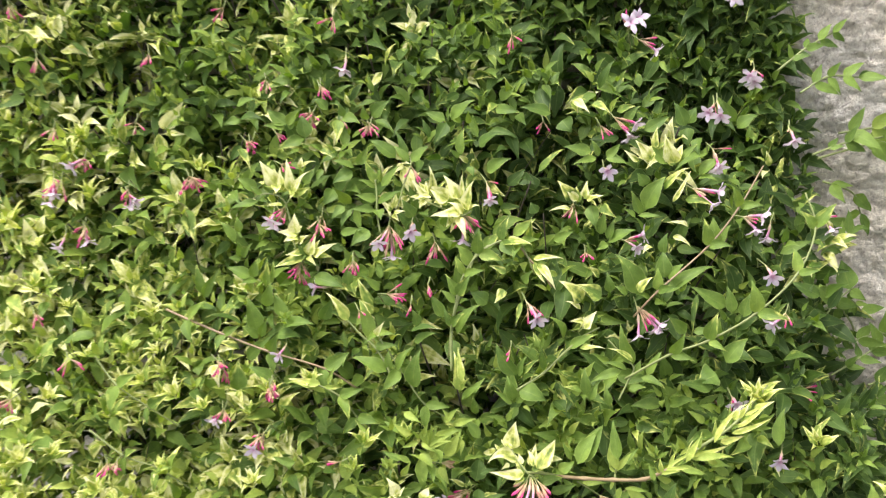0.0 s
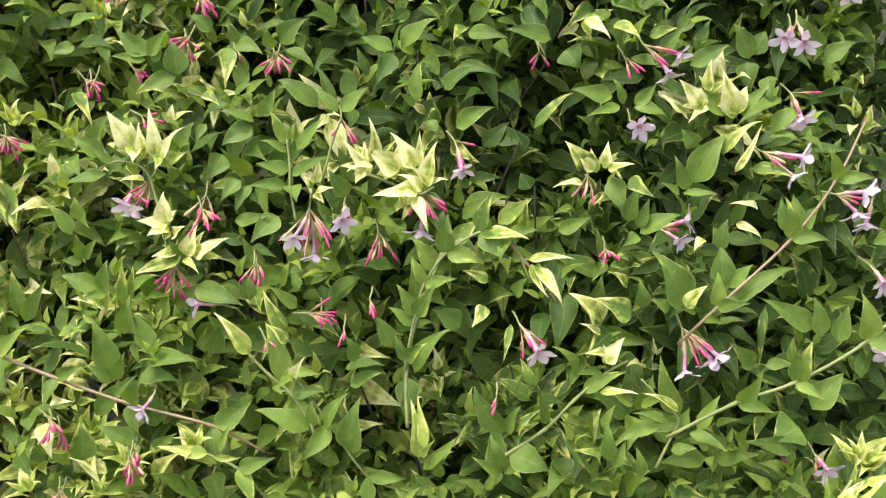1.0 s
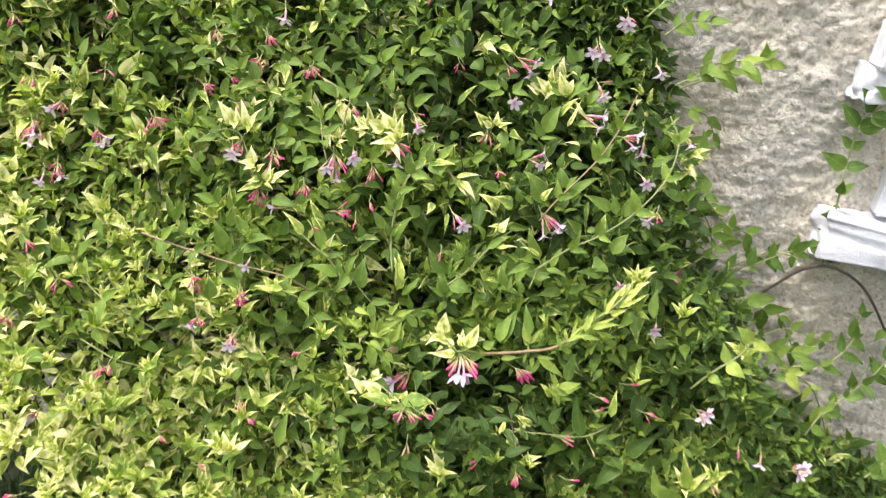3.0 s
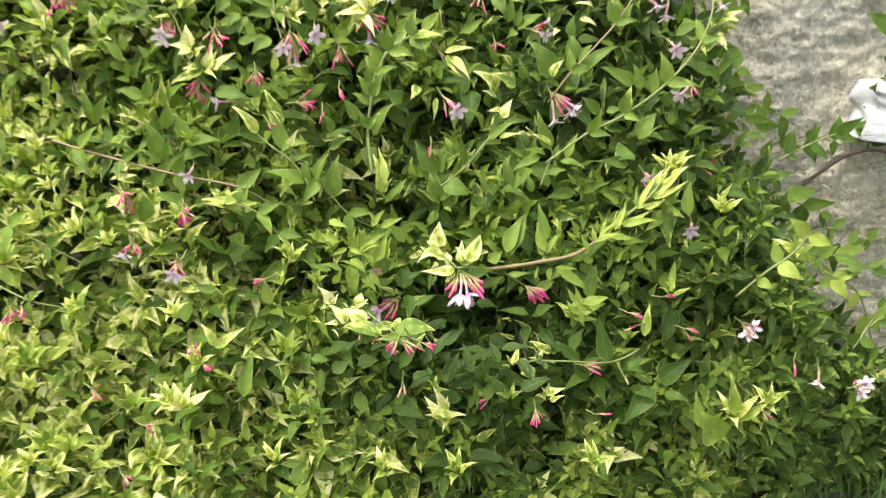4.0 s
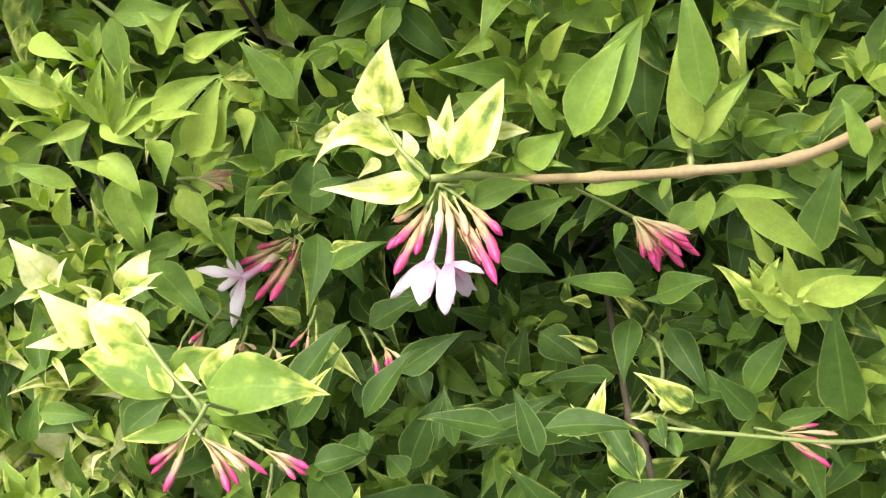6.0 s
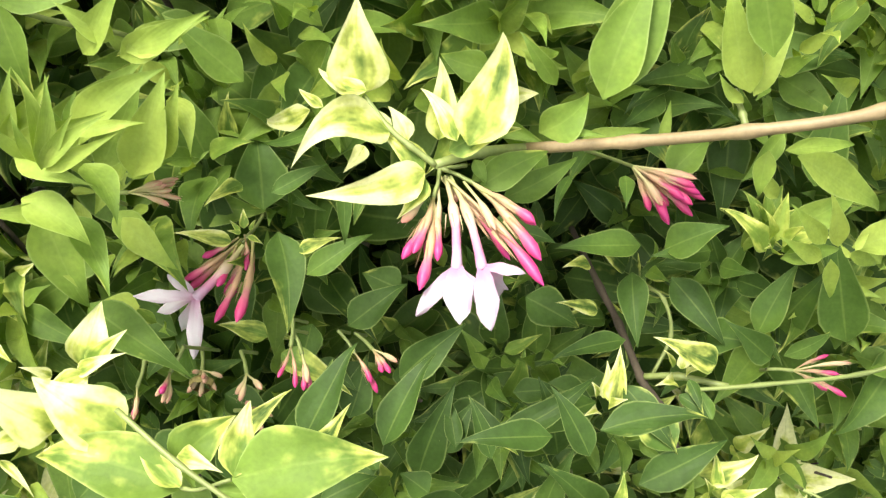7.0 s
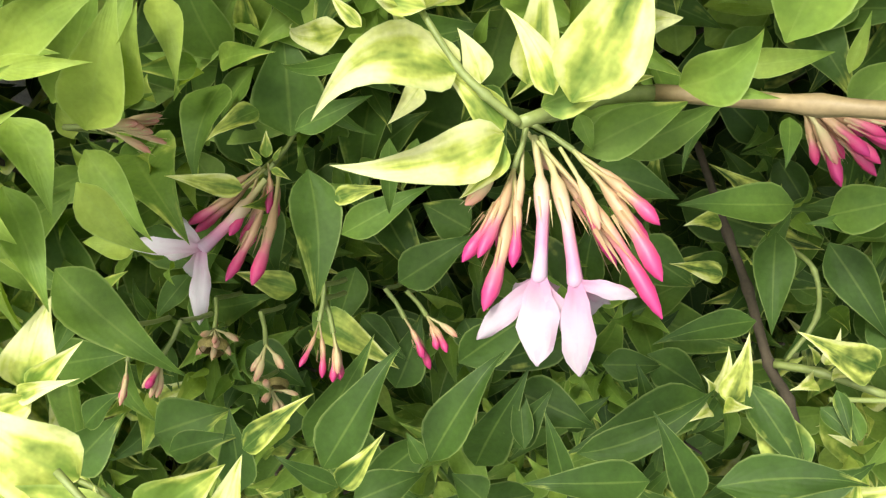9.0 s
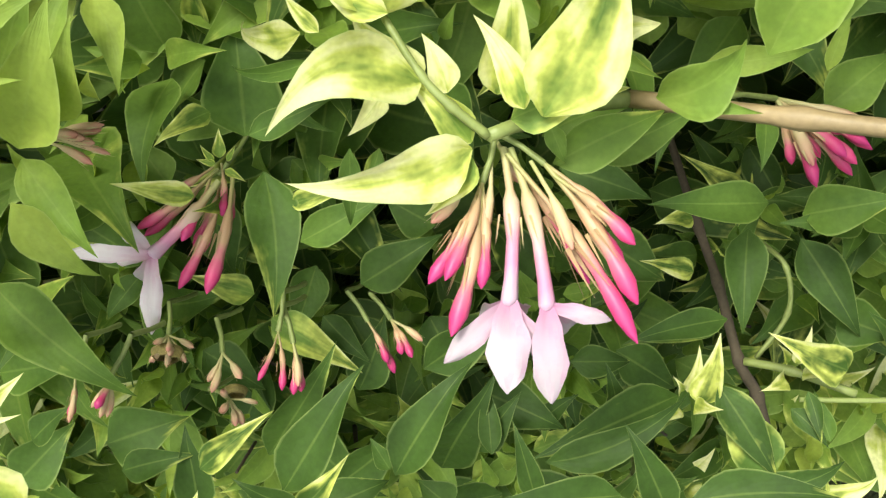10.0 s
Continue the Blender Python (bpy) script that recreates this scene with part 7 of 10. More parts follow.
leaf((0.0563, 0.1545, 0.6049), (0.0755, 0.1593, 0.6180), 0.0117, (-0.28, -0.93, 0.25), 0.10, 0.44, 0.07, -0.09)
leaf((0.0646, 0.1406, 0.5853), (0.0513, 0.1397, 0.5992), 0.0106, (-0.08, -0.93, 0.35), 0.80, 0.49, 0.02, -0.12)
leaf((0.0676, 0.1455, 0.5931), (0.0668, 0.1490, 0.6102), 0.0069, (-0.24, -0.75, 0.61), 0.70, 0.49, 0.03, 0.20)
leaf((0.0553, 0.1371, 0.5824), (0.0430, 0.1361, 0.5914), 0.0052, (-0.21, -0.76, 0.62), 0.80, 0.59, 0.22, 0.17)
leaf((0.0779, 0.1460, 0.5805), (0.0620, 0.1486, 0.5947), 0.0133, (0.06, -0.69, 0.72), 0.13, 0.64, 0.04, 0.06)
leaf((0.0838, 0.1435, 0.5826), (0.0736, 0.1445, 0.6047), 0.0138, (-0.17, -0.93, 0.32), 0.80, 0.48, 0.10, 0.07)
leaf((0.0865, 0.1481, 0.5808), (0.1001, 0.1551, 0.5984), 0.0086, (-0.20, -0.81, 0.55), 0.06, 0.60, 0.04, 0.20)
leaf((0.0877, 0.1646, 0.6096), (0.0773, 0.1653, 0.6279), 0.0137, (-0.01, -0.84, 0.55), 0.06, 0.44, 0.08, -0.16)
leaf((0.0895, 0.1661, 0.6114), (0.0945, 0.1707, 0.6249), 0.0137, (-0.09, -0.66, 0.74), 0.07, 0.41, 0.22, -0.15)
leaf((0.0887, 0.1833, 0.6052), (0.0919, 0.1736, 0.5902), 0.0142, (-0.19, -0.90, 0.39), 0.09, 0.39, 0.15, -0.05)
leaf((0.0989, 0.1624, 0.6011), (0.1016, 0.1495, 0.5893), 0.0105, (-0.31, -0.86, 0.41), 0.07, 0.41, 0.17, -0.17)
leaf((0.1264, 0.1775, 0.6144), (0.1091, 0.1748, 0.6347), 0.0125, (-0.17, -0.92, 0.34), 0.09, 0.47, 0.20, 0.07)
leaf((0.1288, 0.1749, 0.6090), (0.1438, 0.1785, 0.6215), 0.0125, (-0.15, -0.78, 0.60), 0.11, 0.49, 0.22, 0.11)
leaf((0.1034, 0.1476, 0.5726), (0.1213, 0.1588, 0.5875), 0.0119, (-0.27, -0.69, 0.67), 0.10, 0.60, 0.24, 0.12)
leaf((0.1027, 0.1465, 0.5708), (0.1186, 0.1434, 0.5709), 0.0071, (0.02, -0.47, 0.88), 0.08, 0.61, 0.23, 0.21)
leaf((0.1068, 0.1583, 0.5904), (0.0838, 0.1382, 0.5789), 0.0104, (-0.30, -0.66, 0.69), 0.04, 0.56, 0.17, 0.14)
leaf((0.0784, 0.1316, 0.5624), (0.0959, 0.1375, 0.5820), 0.0075, (-0.20, -0.59, 0.78), 0.60, 0.61, 0.21, 0.13)
leaf((0.0652, 0.1259, 0.5466), (0.0784, 0.1324, 0.5738), 0.0182, (0.03, -0.81, 0.58), 0.11, 0.59, 0.21, 0.19)
leaf((0.0628, 0.1238, 0.5432), (0.0537, 0.1206, 0.5618), 0.0098, (0.12, -0.85, 0.52), 0.09, 0.60, 0.08, 0.20)
leaf((0.0600, 0.1223, 0.5414), (0.0790, 0.1196, 0.5440), 0.0060, (-0.10, -0.57, 0.82), 0.13, 0.58, 0.03, -0.08)
leaf((0.0582, 0.1214, 0.5403), (0.0481, 0.1195, 0.5468), 0.0053, (0.09, -0.73, 0.68), 0.13, 0.60, 0.07, -0.21)
leaf((0.0633, 0.1343, 0.5642), (0.0555, 0.1331, 0.5737), 0.0115, (-0.12, -0.83, 0.54), 0.08, 0.49, 0.10, -0.18)
leaf((0.0948, 0.1363, 0.5548), (0.1169, 0.1313, 0.5542), 0.0101, (-0.15, -0.66, 0.74), 0.40, 0.58, 0.12, 0.10)
leaf((0.0858, 0.1288, 0.5539), (0.0966, 0.1385, 0.5799), 0.0045, (-0.05, -0.62, 0.79), 0.80, 0.52, 0.05, -0.21)
leaf((0.0081, 0.1130, 0.5527), (-0.0042, 0.1100, 0.5670), 0.0122, (0.08, -0.81, 0.58), 0.50, 0.39, 0.23, 0.10)
leaf((0.0121, 0.1130, 0.5511), (0.0006, 0.1113, 0.5632), 0.0072, (0.07, -0.83, 0.55), 0.85, 0.50, 0.16, 0.13)
leaf((0.0172, 0.1152, 0.5538), (0.0176, 0.1183, 0.5670), 0.0072, (-0.07, -0.74, 0.67), 0.85, 0.52, 0.18, -0.13)
leaf((0.0192, 0.1149, 0.5524), (0.0326, 0.1115, 0.5582), 0.0065, (-0.00, -0.62, 0.78), 0.80, 0.46, 0.12, -0.19)
leaf((0.0071, 0.1091, 0.5448), (-0.0083, 0.0999, 0.5439), 0.0050, (-0.15, -0.64, 0.76), 0.85, 0.45, 0.14, -0.09)
leaf((0.0217, 0.1177, 0.5470), (0.0304, 0.1066, 0.5309), 0.0133, (-0.30, -0.63, 0.72), 0.02, 0.50, 0.15, 0.06)
leaf((0.0311, 0.1151, 0.5483), (0.0446, 0.1067, 0.5424), 0.0087, (-0.18, -0.85, 0.49), 0.50, 0.52, 0.08, -0.18)
leaf((0.0326, 0.1099, 0.5260), (0.0359, 0.1091, 0.5465), 0.0103, (0.11, -0.68, 0.72), 0.11, 0.54, 0.11, 0.11)
leaf((0.0386, 0.1096, 0.5229), (0.0424, 0.1120, 0.5394), 0.0081, (-0.07, -0.80, 0.59), 0.11, 0.51, 0.13, -0.14)
leaf((0.0398, 0.1086, 0.5202), (0.0605, 0.1123, 0.5334), 0.0141, (-0.09, -0.48, 0.87), 0.08, 0.53, 0.18, -0.22)
leaf((0.0381, 0.1083, 0.5201), (0.0321, 0.0969, 0.5164), 0.0081, (0.09, -0.88, 0.46), 0.12, 0.56, 0.07, 0.21)
leaf((-0.0032, 0.1008, 0.5192), (0.0129, 0.0994, 0.5294), 0.0095, (0.46, -0.65, 0.61), 0.04, 0.61, 0.07, -0.11)
leaf((-0.0358, 0.0965, 0.5212), (-0.0190, 0.1009, 0.5365), 0.0109, (0.08, -0.81, 0.59), 0.35, 0.71, 0.08, -0.08)
leaf((-0.0418, 0.0884, 0.5160), (-0.0169, 0.0834, 0.5197), 0.0092, (0.33, -0.60, 0.73), 0.55, 0.70, 0.12, 0.13)
leaf((-0.0396, 0.0928, 0.5138), (-0.0387, 0.0878, 0.5267), 0.0043, (0.15, -0.90, 0.41), 0.08, 0.68, 0.16, -0.05)
leaf((-0.0573, 0.0883, 0.5093), (-0.0451, 0.0937, 0.5229), 0.0116, (0.20, -0.63, 0.75), 0.30, 0.59, 0.04, 0.20)
leaf((0.0995, 0.1234, 0.5369), (0.0842, 0.1130, 0.5414), 0.0053, (-0.14, -0.67, 0.73), 0.90, 0.49, 0.21, 0.08)
leaf((0.0892, 0.1173, 0.5288), (0.1037, 0.1160, 0.5227), 0.0052, (0.10, -0.78, 0.62), 0.80, 0.51, 0.12, 0.21)
leaf((0.0734, 0.1101, 0.5205), (0.0685, 0.0996, 0.5176), 0.0059, (-0.20, -0.78, 0.59), 0.80, 0.43, 0.08, -0.20)
leaf((0.1196, 0.1267, 0.5240), (0.1116, 0.1306, 0.5421), 0.0094, (-0.43, -0.71, 0.56), 0.13, 0.53, 0.18, 0.17)
leaf((0.1215, 0.1272, 0.5240), (0.1175, 0.1311, 0.5445), 0.0125, (-0.14, -0.73, 0.67), 0.04, 0.62, 0.23, -0.11)
leaf((0.1235, 0.1272, 0.5231), (0.1323, 0.1324, 0.5396), 0.0110, (-0.21, -0.68, 0.70), 0.03, 0.56, 0.05, 0.21)
leaf((0.0837, 0.1142, 0.5140), (0.0845, 0.1183, 0.5309), 0.0106, (-0.34, -0.55, 0.76), 0.11, 0.45, 0.21, 0.08)
leaf((-0.0218, 0.0939, 0.5216), (-0.0200, 0.0908, 0.5386), 0.0064, (0.28, -0.65, 0.71), 0.50, 0.45, 0.20, 0.20)
leaf((-0.0227, 0.1253, 0.5343), (-0.0293, 0.1267, 0.5426), 0.0114, (-0.14, -0.94, 0.31), 0.06, 0.25, 0.02, 0.10)
leaf((-0.0496, 0.1674, 0.5526), (-0.0327, 0.1591, 0.5512), 0.0140, (-0.04, -0.84, 0.55), 0.12, 0.07, 0.04, 0.12)
leaf((-0.0581, 0.1633, 0.5464), (-0.0442, 0.1702, 0.5620), 0.0123, (0.11, -0.83, 0.55), 0.06, 0.17, 0.13, -0.18)
leaf((-0.0331, 0.1664, 0.5447), (-0.0437, 0.1673, 0.5595), 0.0140, (0.24, -0.64, 0.73), 0.12, 0.12, 0.09, 0.10)
leaf((-0.2602, 0.0519, 0.4891), (-0.2613, 0.0472, 0.5043), 0.0089, (0.28, -0.70, 0.66), 0.07, 0.61, 0.09, 0.10)
leaf((-0.2598, 0.0516, 0.4883), (-0.2506, 0.0508, 0.5021), 0.0073, (0.42, -0.63, 0.65), 0.03, 0.60, 0.17, 0.11)
leaf((-0.2614, 0.0509, 0.4871), (-0.2696, 0.0444, 0.4893), 0.0073, (0.72, -0.45, 0.53), 0.12, 0.51, 0.15, 0.10)
leaf((-0.2503, 0.0473, 0.4730), (-0.2714, 0.0449, 0.4809), 0.0129, (0.12, -0.57, 0.81), 0.08, 0.55, 0.21, 0.16)
leaf((-0.2483, 0.0476, 0.4731), (-0.2440, 0.0481, 0.4909), 0.0096, (0.35, -0.77, 0.54), 0.09, 0.60, 0.09, 0.12)
leaf((-0.2453, 0.0474, 0.4714), (-0.2540, 0.0361, 0.4712), 0.0072, (0.44, -0.61, 0.66), 0.13, 0.62, 0.15, -0.06)
leaf((-0.2361, 0.0469, 0.4666), (-0.2348, 0.0471, 0.4931), 0.0072, (0.22, -0.69, 0.69), 0.30, 0.69, 0.12, -0.17)
leaf((-0.2339, 0.0477, 0.4678), (-0.2297, 0.0506, 0.4887), 0.0064, (0.54, -0.61, 0.58), 0.30, 0.74, 0.12, -0.08)
leaf((-0.2311, 0.0502, 0.4733), (-0.2149, 0.0510, 0.4855), 0.0103, (0.20, -0.35, 0.91), 0.20, 0.62, 0.10, 0.21)
leaf((-0.2329, 0.0415, 0.4510), (-0.2292, 0.0435, 0.4734), 0.0120, (0.44, -0.67, 0.60), 0.13, 0.62, 0.18, 0.11)
leaf((-0.2172, 0.0411, 0.4436), (-0.2276, 0.0456, 0.4627), 0.0134, (0.52, -0.54, 0.66), 0.04, 0.60, 0.05, 0.07)
leaf((-0.2157, 0.0411, 0.4432), (-0.2057, 0.0372, 0.4532), 0.0055, (0.42, -0.51, 0.75), 0.07, 0.58, 0.17, -0.20)
leaf((-0.2376, 0.0335, 0.4314), (-0.2470, 0.0351, 0.4606), 0.0161, (0.18, -0.35, 0.92), 0.11, 0.62, 0.03, 0.06)
leaf((-0.2364, 0.0317, 0.4261), (-0.2474, 0.0254, 0.4375), 0.0089, (0.59, -0.62, 0.52), 0.08, 0.60, 0.10, -0.06)
leaf((-0.2339, 0.0324, 0.4270), (-0.2271, 0.0311, 0.4451), 0.0081, (0.43, -0.55, 0.72), 0.03, 0.59, 0.04, 0.18)
leaf((-0.2166, 0.0394, 0.4391), (-0.1873, 0.0365, 0.4451), 0.0150, (0.27, -0.49, 0.83), 0.05, 0.52, 0.13, -0.18)
leaf((-0.1838, 0.0462, 0.4449), (-0.1752, 0.0460, 0.4644), 0.0131, (0.49, -0.48, 0.73), 0.08, 0.41, 0.07, -0.10)
leaf((-0.2216, 0.0351, 0.4294), (-0.1960, 0.0318, 0.4333), 0.0136, (0.20, -0.52, 0.83), 0.02, 0.44, 0.10, 0.05)
leaf((-0.2430, 0.0239, 0.4076), (-0.2189, 0.0265, 0.4346), 0.0123, (0.48, -0.58, 0.66), 0.10, 0.50, 0.07, 0.13)
leaf((-0.2091, 0.0278, 0.4043), (-0.2136, 0.0309, 0.4285), 0.0160, (0.47, -0.24, 0.85), 0.10, 0.47, 0.07, 0.16)
leaf((-0.2157, 0.0227, 0.3928), (-0.2380, 0.0162, 0.4067), 0.0146, (0.24, -0.59, 0.77), 0.09, 0.52, 0.15, 0.09)
leaf((-0.2481, 0.0141, 0.3833), (-0.2488, 0.0169, 0.4090), 0.0167, (0.34, -0.52, 0.78), 0.30, 0.56, 0.20, -0.16)
leaf((-0.2097, 0.0237, 0.3932), (-0.1955, 0.0244, 0.4042), 0.0081, (0.57, -0.54, 0.62), 0.10, 0.58, 0.06, -0.16)
leaf((-0.1956, 0.0571, 0.4780), (-0.1660, 0.0516, 0.4747), 0.0154, (0.06, -0.66, 0.75), 0.06, 0.47, 0.12, -0.18)
leaf((-0.1654, 0.0594, 0.4735), (-0.1681, 0.0623, 0.4885), 0.0113, (0.34, -0.70, 0.63), 0.09, 0.47, 0.18, 0.12)
leaf((-0.1388, 0.0621, 0.4715), (-0.1511, 0.0556, 0.4852), 0.0097, (0.06, -0.52, 0.85), 0.13, 0.58, 0.07, 0.19)
leaf((-0.1424, 0.0568, 0.4585), (-0.1557, 0.0565, 0.4812), 0.0097, (0.29, -0.84, 0.45), 0.40, 0.63, 0.11, 0.21)
leaf((-0.1391, 0.0657, 0.4807), (-0.1440, 0.0684, 0.4921), 0.0067, (0.03, -0.53, 0.84), 0.03, 0.58, 0.08, -0.11)
leaf((-0.1401, 0.0508, 0.4552), (-0.1508, 0.0485, 0.4657), 0.0066, (0.02, -0.63, 0.78), 0.60, 0.56, 0.18, -0.15)
leaf((-0.1410, 0.0475, 0.4331), (-0.1543, 0.0543, 0.4643), 0.0136, (0.11, -0.61, 0.79), 0.20, 0.70, 0.13, -0.18)
leaf((-0.1603, 0.0454, 0.4478), (-0.1797, 0.0449, 0.4701), 0.0096, (0.48, -0.81, 0.33), 0.62, 0.79, 0.09, -0.21)
leaf((-0.1357, 0.0452, 0.4384), (-0.1271, 0.0413, 0.4524), 0.0066, (0.24, -0.85, 0.47), 0.90, 0.57, 0.21, -0.05)
leaf((-0.1243, 0.0412, 0.4091), (-0.1537, 0.0371, 0.4204), 0.0152, (0.19, -0.44, 0.88), 0.10, 0.61, 0.21, 0.21)
leaf((-0.1216, 0.0420, 0.4104), (-0.1239, 0.0443, 0.4274), 0.0083, (0.05, -0.54, 0.84), 0.13, 0.61, 0.16, 0.17)
leaf((-0.1154, 0.0430, 0.4108), (-0.1046, 0.0461, 0.4326), 0.0106, (-0.08, -0.62, 0.78), 0.14, 0.58, 0.23, 0.05)
leaf((-0.0998, 0.0410, 0.3990), (-0.0967, 0.0440, 0.4320), 0.0167, (0.03, -0.57, 0.82), 0.14, 0.53, 0.17, 0.16)
leaf((-0.1370, 0.0461, 0.4275), (-0.1173, 0.0481, 0.4317), 0.0098, (0.05, -0.61, 0.79), 0.09, 0.51, 0.02, -0.18)
leaf((-0.1082, 0.0553, 0.4425), (-0.0866, 0.0528, 0.4500), 0.0111, (0.23, -0.29, 0.93), 0.05, 0.34, 0.04, 0.09)
leaf((-0.1038, 0.0573, 0.4462), (-0.1088, 0.0574, 0.4608), 0.0096, (0.38, -0.53, 0.76), 0.08, 0.52, 0.09, -0.14)
leaf((-0.1044, 0.0525, 0.4335), (-0.0862, 0.0516, 0.4457), 0.0097, (0.18, -0.56, 0.80), 0.12, 0.51, 0.02, 0.19)
leaf((-0.0675, 0.0813, 0.4957), (-0.0796, 0.0809, 0.5129), 0.0131, (0.06, -0.61, 0.79), 0.20, 0.71, 0.14, -0.20)
leaf((-0.0747, 0.0708, 0.4718), (-0.0773, 0.0736, 0.5035), 0.0124, (0.33, -0.65, 0.68), 0.13, 0.59, 0.11, -0.13)
leaf((-0.0754, 0.0687, 0.4665), (-0.0887, 0.0691, 0.4762), 0.0073, (-0.02, -0.64, 0.77), 0.06, 0.58, 0.11, -0.15)
leaf((-0.0838, 0.0631, 0.4550), (-0.0958, 0.0628, 0.4739), 0.0110, (0.06, -0.66, 0.75), 0.10, 0.57, 0.13, -0.08)
leaf((-0.0727, 0.0691, 0.4667), (-0.0616, 0.0633, 0.4731), 0.0051, (0.11, -0.69, 0.71), 0.02, 0.56, 0.07, 0.20)
leaf((-0.0708, 0.0605, 0.4432), (-0.0534, 0.0645, 0.4704), 0.0125, (-0.01, -0.65, 0.76), 0.05, 0.62, 0.23, 0.22)
leaf((-0.0692, 0.0610, 0.4438), (-0.0603, 0.0607, 0.4513), 0.0051, (0.06, -0.61, 0.79), 0.07, 0.60, 0.13, -0.09)
leaf((-0.0785, 0.0760, 0.4308), (-0.0733, 0.0596, 0.4115), 0.0154, (0.02, -0.84, 0.55), 0.05, 0.38, 0.22, 0.15)
leaf((-0.0622, 0.0423, 0.4023), (-0.0698, 0.0494, 0.4323), 0.0095, (0.01, -0.60, 0.80), 0.50, 0.79, 0.12, -0.22)
leaf((-0.0608, 0.0426, 0.4026), (-0.0537, 0.0403, 0.4155), 0.0044, (0.29, -0.56, 0.78), 0.50, 0.76, 0.04, 0.16)
leaf((-0.0627, 0.0470, 0.4016), (-0.0670, 0.0407, 0.4061), 0.0045, (0.04, -0.46, 0.89), 0.40, 0.75, 0.19, -0.11)
leaf((-0.0589, 0.0451, 0.3943), (-0.0449, 0.0466, 0.4074), 0.0090, (-0.19, -0.47, 0.86), 0.07, 0.66, 0.18, -0.11)
leaf((-0.2660, 0.0187, 0.4168), (-0.2494, 0.0125, 0.4216), 0.0065, (0.35, -0.79, 0.51), 0.95, 0.60, 0.22, -0.12)
leaf((-0.2647, 0.0193, 0.4180), (-0.2591, 0.0156, 0.4300), 0.0057, (0.27, -0.35, 0.90), 0.95, 0.60, 0.23, 0.08)
leaf((-0.2682, 0.0135, 0.4039), (-0.2581, 0.0023, 0.3900), 0.0107, (0.39, -0.62, 0.68), 0.90, 0.60, 0.22, -0.18)
leaf((-0.2017, 0.0612, 0.4910), (-0.2095, 0.0552, 0.5043), 0.0100, (-0.16, -0.61, 0.77), 0.06, 0.49, 0.09, 0.18)
leaf((0.0670, 0.0978, 0.4837), (0.0483, 0.0985, 0.5151), 0.0217, (-0.01, -0.53, 0.85), 0.20, 0.53, 0.16, -0.18)
leaf((0.0683, 0.0942, 0.4865), (0.0778, 0.0978, 0.4996), 0.0088, (-0.01, -0.58, 0.81), 0.60, 0.49, 0.17, 0.17)
leaf((0.0595, 0.0959, 0.4824), (0.0495, 0.0943, 0.4891), 0.0089, (0.07, -0.66, 0.75), 0.11, 0.51, 0.22, -0.17)
leaf((0.0872, 0.1073, 0.4968), (0.0830, 0.1145, 0.5173), 0.0152, (0.00, -0.63, 0.78), 0.05, 0.51, 0.22, 0.17)
leaf((0.0843, 0.1064, 0.4959), (0.0784, 0.1070, 0.5063), 0.0076, (-0.17, -0.55, 0.82), 0.04, 0.50, 0.08, 0.06)
leaf((0.0892, 0.1074, 0.4961), (0.0998, 0.1089, 0.5102), 0.0106, (-0.27, -0.74, 0.61), 0.05, 0.61, 0.20, -0.15)
leaf((0.0893, 0.1029, 0.4854), (0.1244, 0.1196, 0.5090), 0.0129, (-0.25, -0.69, 0.68), 0.09, 0.53, 0.11, 0.15)
leaf((0.0256, 0.0826, 0.4767), (0.0075, 0.0788, 0.4936), 0.0143, (-0.06, -0.61, 0.79), 0.65, 0.40, 0.19, -0.15)
leaf((0.0403, 0.0865, 0.4802), (0.0196, 0.0821, 0.4908), 0.0137, (0.04, -0.66, 0.75), 0.50, 0.45, 0.05, -0.18)
leaf((0.0254, 0.0805, 0.4713), (0.0147, 0.0746, 0.4789), 0.0057, (0.20, -0.50, 0.84), 0.90, 0.52, 0.17, 0.18)
leaf((0.0464, 0.0940, 0.4836), (0.0426, 0.0943, 0.4998), 0.0096, (0.03, -0.61, 0.79), 0.03, 0.50, 0.22, 0.10)
leaf((0.0366, 0.0924, 0.4957), (0.0263, 0.0860, 0.5053), 0.0065, (-0.21, -0.63, 0.75), 0.50, 0.46, 0.13, -0.16)
leaf((0.1356, 0.1098, 0.4780), (0.1078, 0.1022, 0.4944), 0.0150, (-0.18, -0.70, 0.69), 0.07, 0.53, 0.10, 0.16)
leaf((0.1407, 0.1092, 0.4735), (0.1341, 0.1136, 0.4941), 0.0103, (-0.25, -0.58, 0.78), 0.08, 0.53, 0.11, -0.21)
leaf((0.1495, 0.1103, 0.4712), (0.1531, 0.1153, 0.4904), 0.0120, (0.10, -0.68, 0.73), 0.11, 0.55, 0.05, 0.16)
leaf((0.1128, 0.1266, 0.4801), (0.1128, 0.1099, 0.4495), 0.0056, (0.04, -0.74, 0.67), 0.30, 0.39, 0.17, -0.16)
leaf((0.1076, 0.0955, 0.4577), (0.0934, 0.0880, 0.4721), 0.0116, (0.18, -0.89, 0.43), 0.08, 0.55, 0.10, 0.08)
leaf((0.0704, 0.0781, 0.4307), (0.0576, 0.0778, 0.4635), 0.0129, (-0.23, -0.79, 0.57), 0.14, 0.59, 0.11, 0.09)
leaf((0.0704, 0.0748, 0.4353), (0.0514, 0.0702, 0.4456), 0.0052, (0.13, -0.64, 0.76), 0.60, 0.60, 0.16, -0.19)
